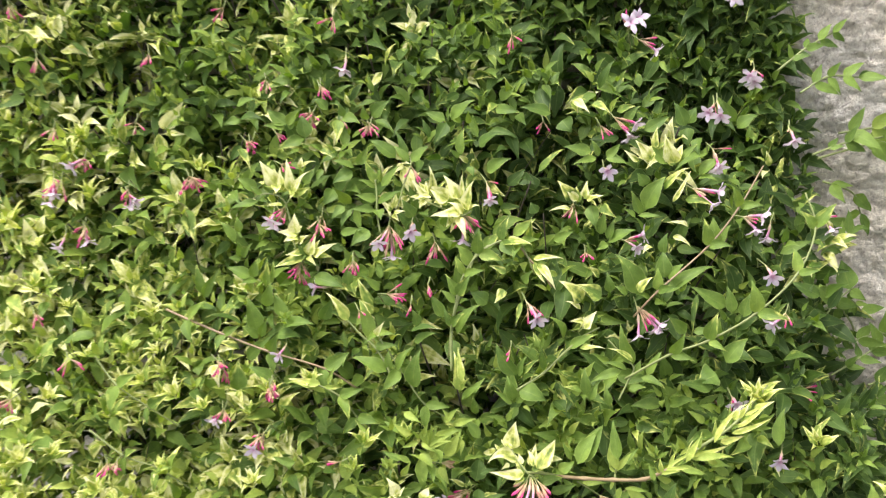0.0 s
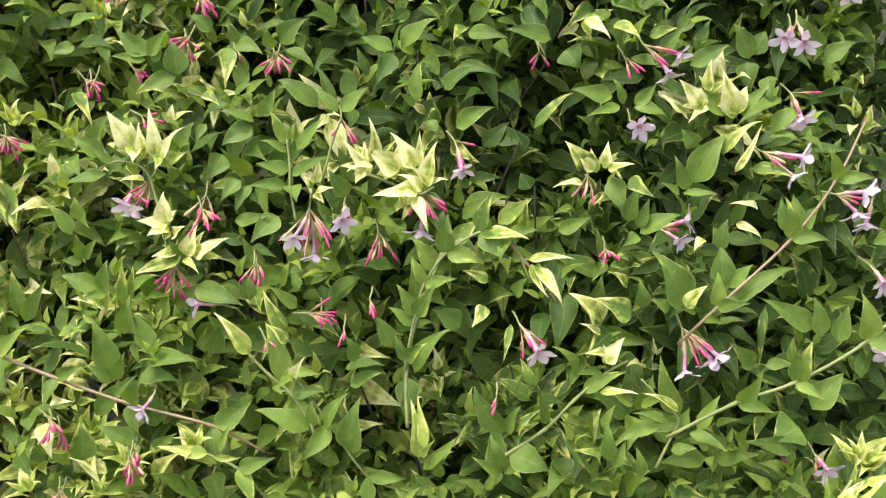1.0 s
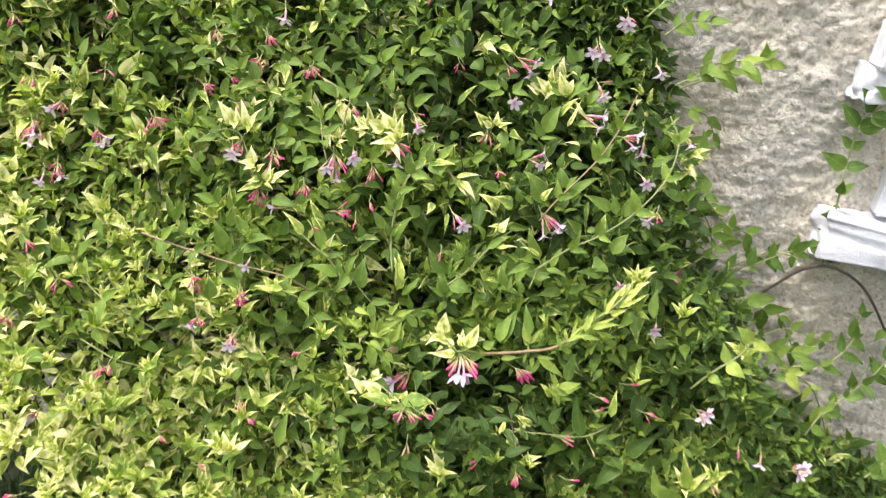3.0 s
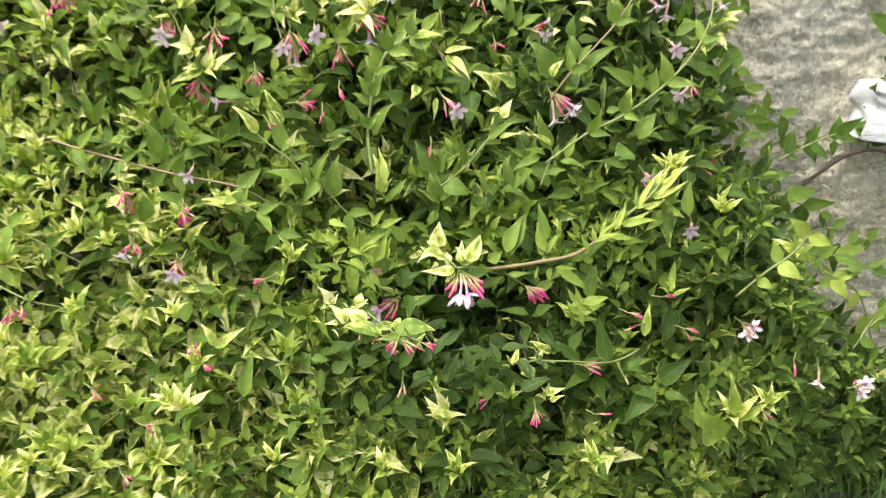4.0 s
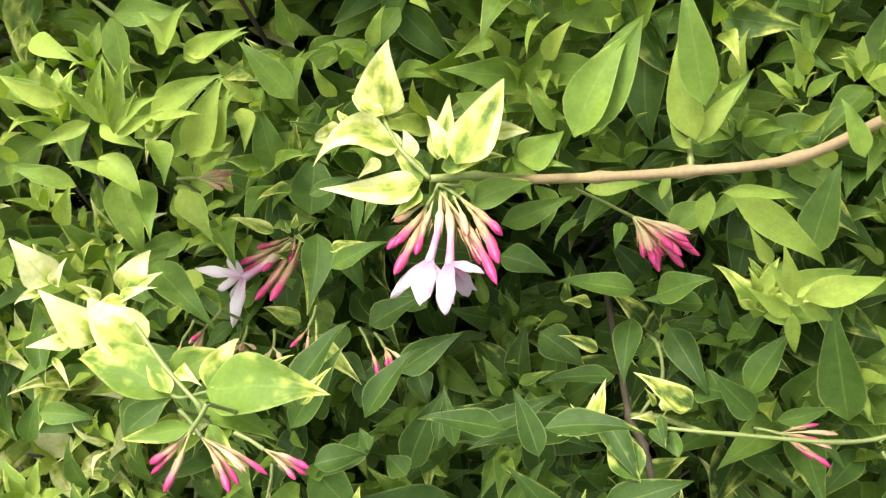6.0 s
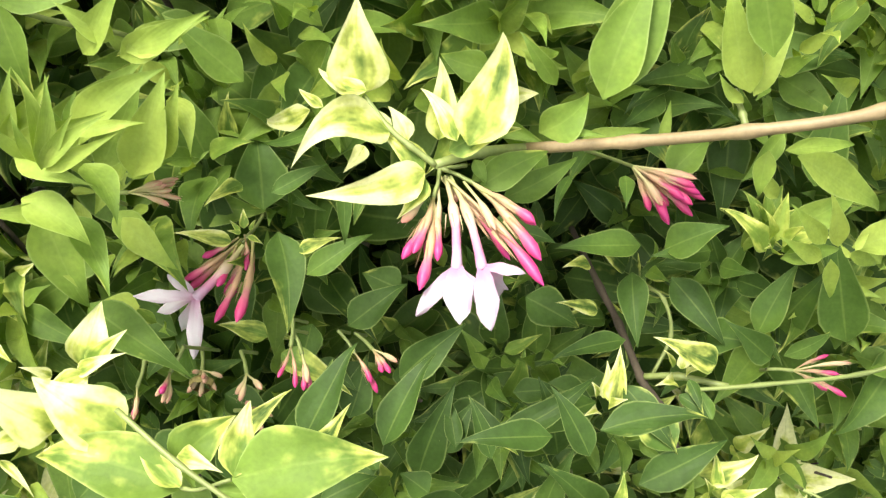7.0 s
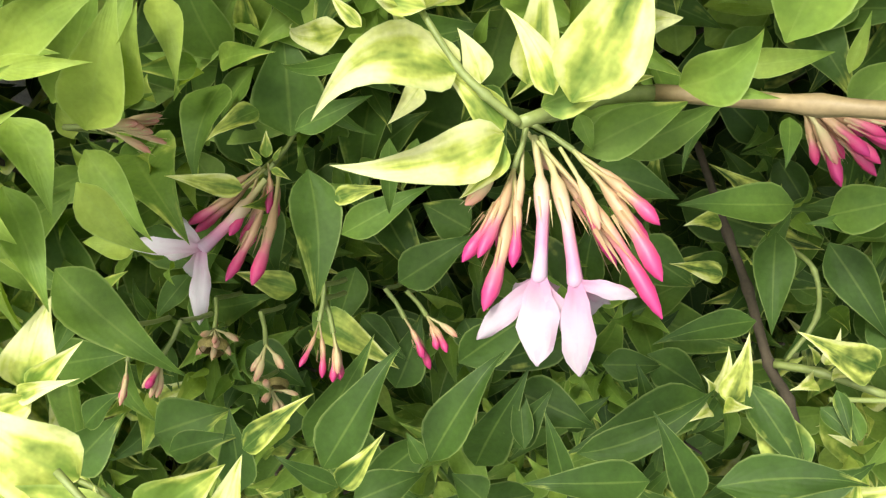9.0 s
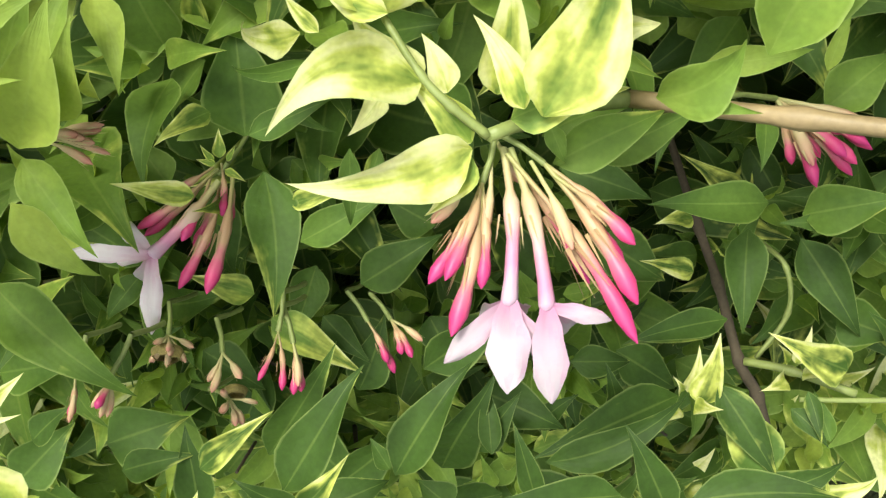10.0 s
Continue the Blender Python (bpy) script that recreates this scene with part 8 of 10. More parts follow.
leaf((0.0659, 0.0760, 0.4271), (0.0474, 0.0714, 0.4323), 0.0061, (-0.26, -0.65, 0.72), 0.10, 0.58, 0.21, -0.15)
leaf((0.0622, 0.0749, 0.4259), (0.0390, 0.0645, 0.4163), 0.0091, (-0.29, -0.80, 0.52), 0.08, 0.62, 0.04, -0.13)
leaf((0.0695, 0.0717, 0.4124), (0.0827, 0.0730, 0.4162), 0.0077, (-0.18, -0.65, 0.74), 0.13, 0.64, 0.07, 0.07)
leaf((0.0822, 0.0781, 0.4241), (0.0909, 0.0831, 0.4444), 0.0092, (-0.26, -0.74, 0.62), 0.11, 0.71, 0.12, -0.09)
leaf((0.0739, 0.0764, 0.4238), (0.0762, 0.0793, 0.4355), 0.0076, (-0.01, -0.77, 0.64), 0.04, 0.56, 0.02, 0.21)
leaf((0.0779, 0.0765, 0.4221), (0.0976, 0.0687, 0.4195), 0.0084, (0.19, -0.56, 0.81), 0.08, 0.57, 0.10, 0.08)
leaf((0.0383, 0.0638, 0.4053), (0.0342, 0.0666, 0.4276), 0.0099, (-0.04, -0.60, 0.80), 0.08, 0.57, 0.17, 0.08)
leaf((0.0343, 0.0642, 0.4088), (0.0189, 0.0566, 0.4135), 0.0060, (0.05, -0.57, 0.82), 0.40, 0.60, 0.17, 0.22)
leaf((0.0406, 0.0631, 0.4019), (0.0456, 0.0678, 0.4175), 0.0076, (0.27, -0.68, 0.68), 0.12, 0.59, 0.18, 0.10)
leaf((0.0561, 0.0648, 0.3989), (0.0514, 0.0675, 0.4143), 0.0077, (0.05, -0.57, 0.82), 0.12, 0.57, 0.21, 0.08)
leaf((-0.0156, 0.0553, 0.4059), (0.0080, 0.0543, 0.3997), 0.0187, (-0.07, -0.68, 0.73), 0.04, 0.52, 0.23, -0.10)
leaf((-0.0193, 0.0516, 0.3965), (-0.0254, 0.0505, 0.4174), 0.0113, (0.04, -0.80, 0.60), 0.07, 0.59, 0.23, -0.22)
leaf((-0.0187, 0.0582, 0.4158), (-0.0374, 0.0579, 0.4407), 0.0149, (-0.38, -0.68, 0.63), 0.11, 0.47, 0.09, 0.19)
leaf((-0.0167, 0.0583, 0.4151), (-0.0121, 0.0586, 0.4334), 0.0082, (0.04, -0.32, 0.95), 0.05, 0.51, 0.11, 0.14)
leaf((-0.0141, 0.0594, 0.4172), (-0.0017, 0.0584, 0.4330), 0.0067, (0.14, -0.54, 0.83), 0.40, 0.49, 0.18, -0.06)
leaf((0.0026, 0.0635, 0.4219), (-0.0007, 0.0603, 0.4430), 0.0067, (0.20, -0.72, 0.66), 0.06, 0.52, 0.15, 0.16)
leaf((0.0148, 0.0742, 0.4463), (0.0030, 0.0700, 0.4660), 0.0125, (-0.16, -0.25, 0.96), 0.20, 0.67, 0.23, -0.07)
leaf((0.0194, 0.0724, 0.4392), (0.0413, 0.0744, 0.4547), 0.0089, (0.09, -0.73, 0.67), 0.14, 0.60, 0.10, 0.15)
leaf((0.0288, 0.0699, 0.4421), (0.0485, 0.0669, 0.4470), 0.0051, (-0.13, -0.49, 0.86), 0.70, 0.61, 0.03, 0.07)
leaf((0.0309, 0.0757, 0.4567), (0.0383, 0.0805, 0.4713), 0.0094, (-0.03, -0.70, 0.71), 0.95, 0.55, 0.02, 0.19)
leaf((0.0289, 0.0775, 0.4622), (0.0191, 0.0717, 0.4632), 0.0057, (-0.09, -0.68, 0.73), 0.85, 0.45, 0.09, 0.07)
leaf((-0.0219, 0.0837, 0.4856), (-0.0167, 0.0819, 0.4975), 0.0094, (-0.16, -0.70, 0.70), 0.11, 0.53, 0.08, -0.08)
leaf((-0.0364, 0.0799, 0.4938), (-0.0509, 0.0780, 0.4990), 0.0064, (0.05, -0.85, 0.53), 0.50, 0.50, 0.18, -0.12)
leaf((-0.0368, 0.0748, 0.4812), (-0.0414, 0.0650, 0.4727), 0.0085, (0.13, -0.69, 0.71), 0.60, 0.44, 0.02, 0.22)
leaf((-0.0493, 0.0728, 0.4679), (-0.0639, 0.0705, 0.4774), 0.0145, (-0.58, -0.47, 0.67), 0.04, 0.44, 0.17, -0.16)
leaf((-0.0222, 0.0780, 0.4713), (-0.0228, 0.0636, 0.4560), 0.0051, (0.21, -0.80, 0.57), 0.40, 0.55, 0.09, -0.06)
leaf((0.1403, 0.0949, 0.4370), (0.1548, 0.1046, 0.4565), 0.0160, (-0.09, -0.86, 0.50), 0.10, 0.55, 0.22, 0.13)
leaf((0.1346, 0.0903, 0.4276), (0.1210, 0.0818, 0.4227), 0.0239, (-0.16, -0.59, 0.79), 0.09, 0.42, 0.04, 0.12)
leaf((0.1330, 0.0867, 0.4183), (0.1067, 0.0743, 0.4241), 0.0120, (-0.10, -0.78, 0.62), 0.08, 0.45, 0.13, 0.19)
leaf((0.1574, 0.0884, 0.4058), (0.1516, 0.0836, 0.4214), 0.0074, (0.44, -0.54, 0.72), 0.06, 0.59, 0.21, 0.11)
leaf((0.1133, 0.0968, 0.4579), (0.1278, 0.0991, 0.4598), 0.0078, (0.11, -0.68, 0.72), 0.13, 0.50, 0.14, 0.09)
leaf((0.0124, 0.0800, 0.4038), (0.0281, 0.0748, 0.3890), 0.0039, (-0.07, -0.55, 0.83), 0.30, 0.34, 0.07, -0.13)
leaf((-0.0164, 0.0878, 0.5056), (0.0078, 0.0889, 0.5090), 0.0053, (0.22, -0.80, 0.55), 0.75, 0.82, 0.08, 0.21)
leaf((-0.0122, 0.0871, 0.5022), (0.0050, 0.0787, 0.4853), 0.0078, (0.02, -0.61, 0.79), 0.80, 0.76, 0.17, 0.07)
leaf((-0.0150, 0.0871, 0.5034), (-0.0035, 0.0786, 0.4890), 0.0049, (-0.23, -0.75, 0.62), 0.60, 0.68, 0.09, -0.20)
leaf((-0.2386, 0.0766, 0.5465), (-0.2559, 0.0753, 0.5502), 0.0095, (0.44, -0.60, 0.67), 0.51, 0.58, 0.05, 0.12)
leaf((-0.2388, 0.0768, 0.5470), (-0.2434, 0.0820, 0.5618), 0.0095, (0.30, -0.38, 0.87), 0.68, 0.55, 0.12, 0.19)
leaf((-0.2340, 0.0758, 0.5425), (-0.2465, 0.0776, 0.5521), 0.0050, (0.32, -0.57, 0.75), 0.37, 0.70, 0.12, 0.14)
leaf((-0.2323, 0.0763, 0.5431), (-0.2294, 0.0808, 0.5534), 0.0063, (0.38, -0.54, 0.75), 0.55, 0.74, 0.19, -0.15)
leaf((-0.2229, 0.0761, 0.5391), (-0.2322, 0.0807, 0.5542), 0.0069, (0.36, -0.64, 0.68), 0.40, 0.77, 0.10, -0.17)
leaf((-0.2236, 0.0763, 0.5398), (-0.2098, 0.0819, 0.5485), 0.0079, (0.28, -0.80, 0.54), 0.44, 0.78, 0.23, -0.22)
leaf((-0.2389, 0.0769, 0.5473), (-0.2360, 0.0757, 0.5432), 0.0079, (0.17, -0.33, 0.93), 0.75, 0.71, 0.13, 0.06)
leaf((-0.2184, 0.0655, 0.5106), (-0.2119, 0.0691, 0.5175), 0.0102, (0.28, -0.58, 0.77), 0.69, 0.59, 0.19, -0.19)
leaf((-0.2162, 0.0654, 0.5095), (-0.2230, 0.0624, 0.5046), 0.0072, (0.24, -0.80, 0.55), 0.66, 0.75, 0.14, -0.13)
leaf((-0.2143, 0.0646, 0.5069), (-0.2167, 0.0619, 0.5008), 0.0070, (0.18, -0.41, 0.89), 0.73, 0.60, 0.12, 0.08)
leaf((-0.2142, 0.0650, 0.5078), (-0.2226, 0.0651, 0.5112), 0.0090, (0.26, -0.80, 0.54), 0.73, 0.74, 0.08, -0.07)
leaf((-0.2119, 0.0640, 0.5044), (-0.2114, 0.0659, 0.5090), 0.0051, (0.23, -0.70, 0.67), 0.48, 0.58, 0.02, -0.11)
leaf((-0.1985, 0.0621, 0.4946), (-0.1952, 0.0677, 0.5077), 0.0075, (0.00, -0.48, 0.88), 0.59, 0.64, 0.14, 0.08)
leaf((-0.1987, 0.0618, 0.4941), (-0.1822, 0.0642, 0.4944), 0.0076, (-0.16, -0.75, 0.64), 0.45, 0.61, 0.08, 0.14)
leaf((-0.2092, 0.0610, 0.4957), (-0.2173, 0.0612, 0.4992), 0.0054, (0.41, -0.48, 0.78), 0.53, 0.72, 0.13, 0.18)
leaf((-0.1067, 0.0971, 0.5489), (-0.1203, 0.0992, 0.5581), 0.0063, (0.20, -0.71, 0.68), 0.61, 0.64, 0.03, 0.13)
leaf((-0.1060, 0.0966, 0.5475), (-0.0953, 0.1043, 0.5612), 0.0053, (0.19, -0.54, 0.82), 0.48, 0.58, 0.22, -0.17)
leaf((-0.1104, 0.0950, 0.5454), (-0.1252, 0.0929, 0.5453), 0.0057, (0.46, -0.80, 0.39), 0.63, 0.65, 0.11, -0.15)
leaf((-0.1113, 0.0944, 0.5440), (-0.1134, 0.1006, 0.5590), 0.0059, (0.12, -0.81, 0.57), 0.70, 0.57, 0.14, -0.14)
leaf((-0.1109, 0.0940, 0.5430), (-0.1172, 0.0925, 0.5416), 0.0044, (-0.22, -0.85, 0.49), 0.67, 0.78, 0.03, -0.08)
leaf((-0.0920, 0.0970, 0.5436), (-0.1045, 0.0946, 0.5424), 0.0124, (0.23, -0.60, 0.77), 0.57, 0.79, 0.23, 0.12)
leaf((-0.0914, 0.0969, 0.5433), (-0.0944, 0.1033, 0.5587), 0.0118, (0.24, -0.76, 0.61), 0.64, 0.65, 0.06, 0.12)
leaf((-0.0837, 0.0990, 0.5456), (-0.1013, 0.0989, 0.5511), 0.0087, (0.07, -0.82, 0.56), 0.59, 0.58, 0.15, -0.16)
leaf((-0.0756, 0.0969, 0.5379), (-0.0917, 0.1000, 0.5505), 0.0095, (0.12, -0.95, 0.28), 0.73, 0.73, 0.08, 0.07)
leaf((-0.0803, 0.0948, 0.5347), (-0.0914, 0.0887, 0.5242), 0.0091, (0.32, -0.67, 0.67), 0.58, 0.62, 0.11, -0.14)
leaf((-0.0794, 0.0949, 0.5346), (-0.0937, 0.0959, 0.5417), 0.0096, (0.29, -0.34, 0.89), 0.38, 0.63, 0.20, -0.18)
leaf((-0.0788, 0.0952, 0.5351), (-0.0795, 0.0993, 0.5448), 0.0067, (0.06, -0.42, 0.91), 0.51, 0.57, 0.10, 0.06)
leaf((-0.0824, 0.0927, 0.5305), (-0.0722, 0.0923, 0.5261), 0.0063, (-0.02, -0.43, 0.90), 0.53, 0.75, 0.03, 0.09)
leaf((-0.0821, 0.0931, 0.5313), (-0.0875, 0.0874, 0.5198), 0.0065, (0.16, -0.61, 0.78), 0.61, 0.59, 0.22, 0.20)
leaf((-0.0876, 0.0898, 0.5254), (-0.0862, 0.0932, 0.5329), 0.0054, (0.46, -0.65, 0.61), 0.69, 0.73, 0.06, -0.09)
leaf((-0.0039, 0.1525, 0.6262), (0.0077, 0.1553, 0.6269), 0.0059, (-0.10, -0.67, 0.73), 0.44, 0.65, 0.21, -0.20)
leaf((-0.0038, 0.1521, 0.6254), (0.0020, 0.1482, 0.6161), 0.0069, (0.56, -0.80, 0.20), 0.61, 0.75, 0.08, -0.17)
leaf((0.0658, 0.1445, 0.5846), (0.0537, 0.1420, 0.5848), 0.0078, (0.16, -0.69, 0.71), 0.63, 0.80, 0.14, 0.17)
leaf((0.0643, 0.1438, 0.5840), (0.0632, 0.1494, 0.5947), 0.0088, (-0.20, -0.71, 0.67), 0.58, 0.75, 0.09, 0.08)
leaf((0.0686, 0.1494, 0.5924), (0.0615, 0.1522, 0.6004), 0.0059, (0.18, -0.82, 0.55), 0.47, 0.65, 0.22, 0.13)
leaf((0.0675, 0.1486, 0.5914), (0.0765, 0.1544, 0.5983), 0.0052, (0.03, -0.80, 0.59), 0.55, 0.63, 0.21, 0.07)
leaf((0.0847, 0.1474, 0.5820), (0.0718, 0.1470, 0.5868), 0.0110, (-0.16, -0.79, 0.59), 0.47, 0.56, 0.03, -0.09)
leaf((0.0840, 0.1471, 0.5818), (0.0876, 0.1562, 0.5967), 0.0107, (-0.41, -0.69, 0.59), 0.70, 0.79, 0.17, -0.15)
leaf((0.0130, 0.1164, 0.5495), (0.0084, 0.1214, 0.5616), 0.0057, (-0.22, -0.72, 0.66), 0.53, 0.65, 0.18, -0.14)
leaf((0.0162, 0.1182, 0.5521), (0.0244, 0.1223, 0.5576), 0.0057, (-0.27, -0.76, 0.58), 0.59, 0.77, 0.19, 0.22)
leaf((0.0183, 0.1184, 0.5518), (0.0236, 0.1237, 0.5607), 0.0051, (-0.11, -0.42, 0.90), 0.39, 0.76, 0.21, -0.08)
leaf((0.0193, 0.1183, 0.5512), (0.0282, 0.1170, 0.5451), 0.0053, (0.07, -0.10, 0.99), 0.55, 0.77, 0.21, 0.07)
leaf((-0.1368, 0.0481, 0.4360), (-0.1376, 0.0508, 0.4434), 0.0057, (-0.03, -0.70, 0.71), 0.48, 0.64, 0.19, 0.14)
leaf((-0.1366, 0.0478, 0.4351), (-0.1298, 0.0496, 0.4374), 0.0055, (0.15, -0.54, 0.83), 0.58, 0.65, 0.19, 0.06)
leaf((-0.2696, 0.0161, 0.4007), (-0.2782, 0.0118, 0.3933), 0.0076, (0.57, -0.42, 0.71), 0.66, 0.69, 0.21, 0.18)
leaf((0.0316, 0.0793, 0.4552), (0.0279, 0.0822, 0.4645), 0.0060, (-0.11, -0.41, 0.90), 0.70, 0.60, 0.12, 0.15)
# cream shoot tips
rosette((-0.3098, 0.0716, 0.5597), (-0.12, -0.13, 0.98), 0.0159, 6, 0.60, 148)
rosette((-0.2705, -0.0036, 0.3742), (-0.22, -0.02, 0.98), 0.0153, 7, 0.60, 149)
rosette((-0.2848, 0.0149, 0.4215), (-0.12, -0.13, 0.98), 0.0141, 6, 0.70, 150)
rosette((-0.2163, 0.0125, 0.3908), (-0.19, -0.04, 0.98), 0.0184, 7, 0.50, 151)
rosette((0.1647, 0.0821, 0.4196), (-0.10, -0.03, 0.99), 0.0203, 8, 0.60, 159)
rosette((-0.3309, -0.1040, 0.2230), (0.28, -0.11, 0.95), 0.0166, 8, 0.72, 160)
rosette((-0.3514, -0.0006, 0.4162), (0.11, 0.01, 0.99), 0.0162, 5, 0.30, 161)
rosette((-0.3142, 0.0035, 0.4266), (0.31, 0.06, 0.95), 0.0113, 8, 0.28, 162)
rosette((-0.3108, -0.0061, 0.3765), (-0.08, -0.13, 0.99), 0.0176, 5, 0.54, 163)
rosette((-0.3218, -0.0109, 0.3928), (-0.39, -0.17, 0.90), 0.0236, 4, 0.64, 164)
rosette((-0.3917, -0.0865, 0.2588), (0.29, 0.01, 0.96), 0.0156, 6, 0.46, 165)
rosette((-0.3207, -0.0249, 0.3599), (-0.42, -0.33, 0.85), 0.0122, 5, 0.68, 166)
rosette((-0.3382, -0.0910, 0.2712), (-0.13, -0.13, 0.98), 0.0113, 5, 0.64, 167)
rosette((-0.3416, -0.0056, 0.4179), (-0.21, -0.14, 0.97), 0.0165, 5, 0.48, 168)
rosette((-0.3070, -0.0770, 0.2292), (-0.36, -0.24, 0.90), 0.0238, 8, 0.42, 169)
rosette((-0.3356, -0.0708, 0.2994), (0.25, -0.11, 0.96), 0.0118, 5, 0.37, 170)
rosette((-0.3846, -0.0192, 0.4543), (-0.24, -0.15, 0.96), 0.0111, 8, 0.60, 171)
rosette((-0.3420, -0.0564, 0.3101), (-0.46, -0.19, 0.87), 0.0217, 5, 0.73, 172)
rosette((-0.2466, 0.0284, 0.3953), (0.34, 0.03, 0.94), 0.0140, 8, 0.36, 173)
rosette((-0.3472, 0.0153, 0.4373), (-0.36, -0.17, 0.92), 0.0111, 6, 0.38, 174)
rosette((-0.2846, 0.0063, 0.3857), (0.05, 0.04, 1.00), 0.0126, 4, 0.32, 175)
rosette((-0.3598, -0.0156, 0.4121), (-0.37, -0.17, 0.91), 0.0222, 4, 0.29, 176)
rosette((-0.4194, -0.0670, 0.3254), (0.41, 0.05, 0.91), 0.0241, 4, 0.45, 177)
rosette((-0.2962, -0.0356, 0.3058), (-0.25, -0.15, 0.96), 0.0120, 4, 0.76, 178)
rosette((-0.3864, -0.0693, 0.3076), (0.43, 0.04, 0.90), 0.0121, 4, 0.65, 179)
rosette((-0.4078, -0.0972, 0.2736), (-0.20, -0.23, 0.95), 0.0214, 5, 0.69, 180)
rosette((-0.2643, -0.0717, 0.2289), (0.07, -0.12, 0.99), 0.0155, 4, 0.72, 181)
rosette((-0.3583, -0.0497, 0.2981), (0.20, -0.11, 0.97), 0.0115, 4, 0.80, 182)
rosette((-0.3494, -0.0465, 0.3068), (-0.49, -0.30, 0.82), 0.0177, 8, 0.30, 183)
rosette((-0.3346, -0.0035, 0.4046), (-0.15, -0.03, 0.99), 0.0190, 7, 0.68, 184)
rosette((-0.3040, 0.0294, 0.4251), (0.08, -0.01, 1.00), 0.0185, 8, 0.34, 185)
rosette((-0.3386, -0.0125, 0.3763), (0.19, -0.01, 0.98), 0.0192, 5, 0.60, 186)
rosette((-0.4188, -0.0193, 0.4041), (0.24, 0.06, 0.97), 0.0225, 5, 0.32, 187)
rosette((-0.2437, -0.0775, 0.2073), (0.40, 0.02, 0.92), 0.0147, 5, 0.31, 188)
rosette((-0.2913, -0.0343, 0.3269), (-0.50, -0.29, 0.82), 0.0209, 8, 0.50, 189)
rosette((-0.3175, -0.0685, 0.2773), (0.05, -0.00, 1.00), 0.0171, 6, 0.61, 190)
rosette((-0.3719, -0.0798, 0.2562), (-0.49, -0.20, 0.85), 0.0146, 5, 0.69, 191)
rosette((-0.3982, -0.0943, 0.3057), (-0.11, -0.13, 0.99), 0.0142, 4, 0.63, 192)
rosette((-0.4086, -0.0566, 0.3408), (-0.03, -0.12, 0.99), 0.0186, 5, 0.37, 193)
rosette((-0.2506, -0.0761, 0.1883), (0.19, -0.11, 0.97), 0.0127, 5, 0.30, 194)
rosette((-0.4016, -0.0728, 0.2991), (-0.14, -0.04, 0.99), 0.0207, 7, 0.55, 195)
rosette((-0.3091, -0.0026, 0.3754), (0.06, -0.03, 1.00), 0.0228, 4, 0.65, 196)
rosette((-0.3191, -0.0860, 0.2209), (-0.24, -0.23, 0.94), 0.0231, 6, 0.55, 197)
rosette((-0.2351, 0.0082, 0.3714), (-0.42, -0.01, 0.91), 0.0119, 7, 0.44, 198)
rosette((-0.2859, -0.0820, 0.2341), (0.24, 0.01, 0.97), 0.0158, 4, 0.35, 199)
rosette((-0.4053, -0.0673, 0.3316), (0.37, 0.08, 0.93), 0.0203, 7, 0.77, 200)
rosette((-0.4110, -0.0703, 0.3291), (0.27, 0.03, 0.96), 0.0140, 8, 0.60, 201)
rosette((-0.3504, -0.0221, 0.3614), (0.41, 0.05, 0.91), 0.0232, 8, 0.36, 202)
rosette((-0.3408, -0.0069, 0.4144), (-0.03, -0.12, 0.99), 0.0167, 8, 0.25, 203)
rosette((-0.4133, -0.0692, 0.3228), (-0.42, -0.33, 0.85), 0.0244, 4, 0.52, 204)
rosette((-0.3262, -0.1019, 0.2105), (-0.27, -0.15, 0.95), 0.0217, 6, 0.39, 205)
rosette((-0.2089, -0.0632, 0.2130), (0.40, -0.12, 0.91), 0.0189, 4, 0.36, 206)
rosette((-0.4084, -0.0183, 0.4678), (0.11, 0.04, 0.99), 0.0128, 5, 0.26, 207)
rosette((-0.3861, -0.0517, 0.3319), (0.12, -0.00, 0.99), 0.0173, 8, 0.59, 208)
rosette((-0.3173, -0.0665, 0.3020), (0.04, -0.02, 1.00), 0.0201, 8, 0.34, 209)
rosette((-0.3063, -0.0779, 0.2345), (0.29, -0.11, 0.95), 0.0189, 5, 0.38, 210)
rosette((-0.2938, -0.0092, 0.3829), (-0.51, -0.20, 0.84), 0.0239, 5, 0.68, 211)
rosette((-0.3306, 0.0208, 0.4416), (0.23, 0.01, 0.97), 0.0159, 7, 0.71, 212)
rosette((-0.3999, -0.0939, 0.2901), (0.30, -0.11, 0.95), 0.0110, 5, 0.56, 213)
rosette((-0.3522, -0.0698, 0.2992), (-0.48, -0.31, 0.82), 0.0163, 5, 0.69, 214)
rosette((-0.2699, -0.0843, 0.2246), (0.30, 0.00, 0.95), 0.0167, 5, 0.35, 215)
rosette((-0.2134, 0.0380, 0.4451), (-0.28, 0.02, 0.96), 0.0115, 7, 0.29, 216)
rosette((-0.3664, -0.0225, 0.4146), (-0.14, -0.13, 0.98), 0.0145, 4, 0.71, 217)
rosette((-0.3157, 0.0001, 0.4160), (-0.52, -0.20, 0.83), 0.0136, 8, 0.69, 218)
rosette((-0.2290, -0.0686, 0.2179), (0.45, -0.12, 0.88), 0.0253, 8, 0.58, 219)
rosette((-0.2981, -0.0891, 0.2218), (0.36, -0.02, 0.93), 0.0207, 5, 0.70, 220)
rosette((-0.2416, -0.0611, 0.2618), (0.26, -0.02, 0.97), 0.0204, 7, 0.36, 221)
rosette((-0.2211, 0.0543, 0.4543), (-0.04, 0.02, 1.00), 0.0142, 6, 0.44, 222)
rosette((-0.3324, -0.0993, 0.1924), (-0.50, -0.28, 0.82), 0.0210, 4, 0.67, 223)
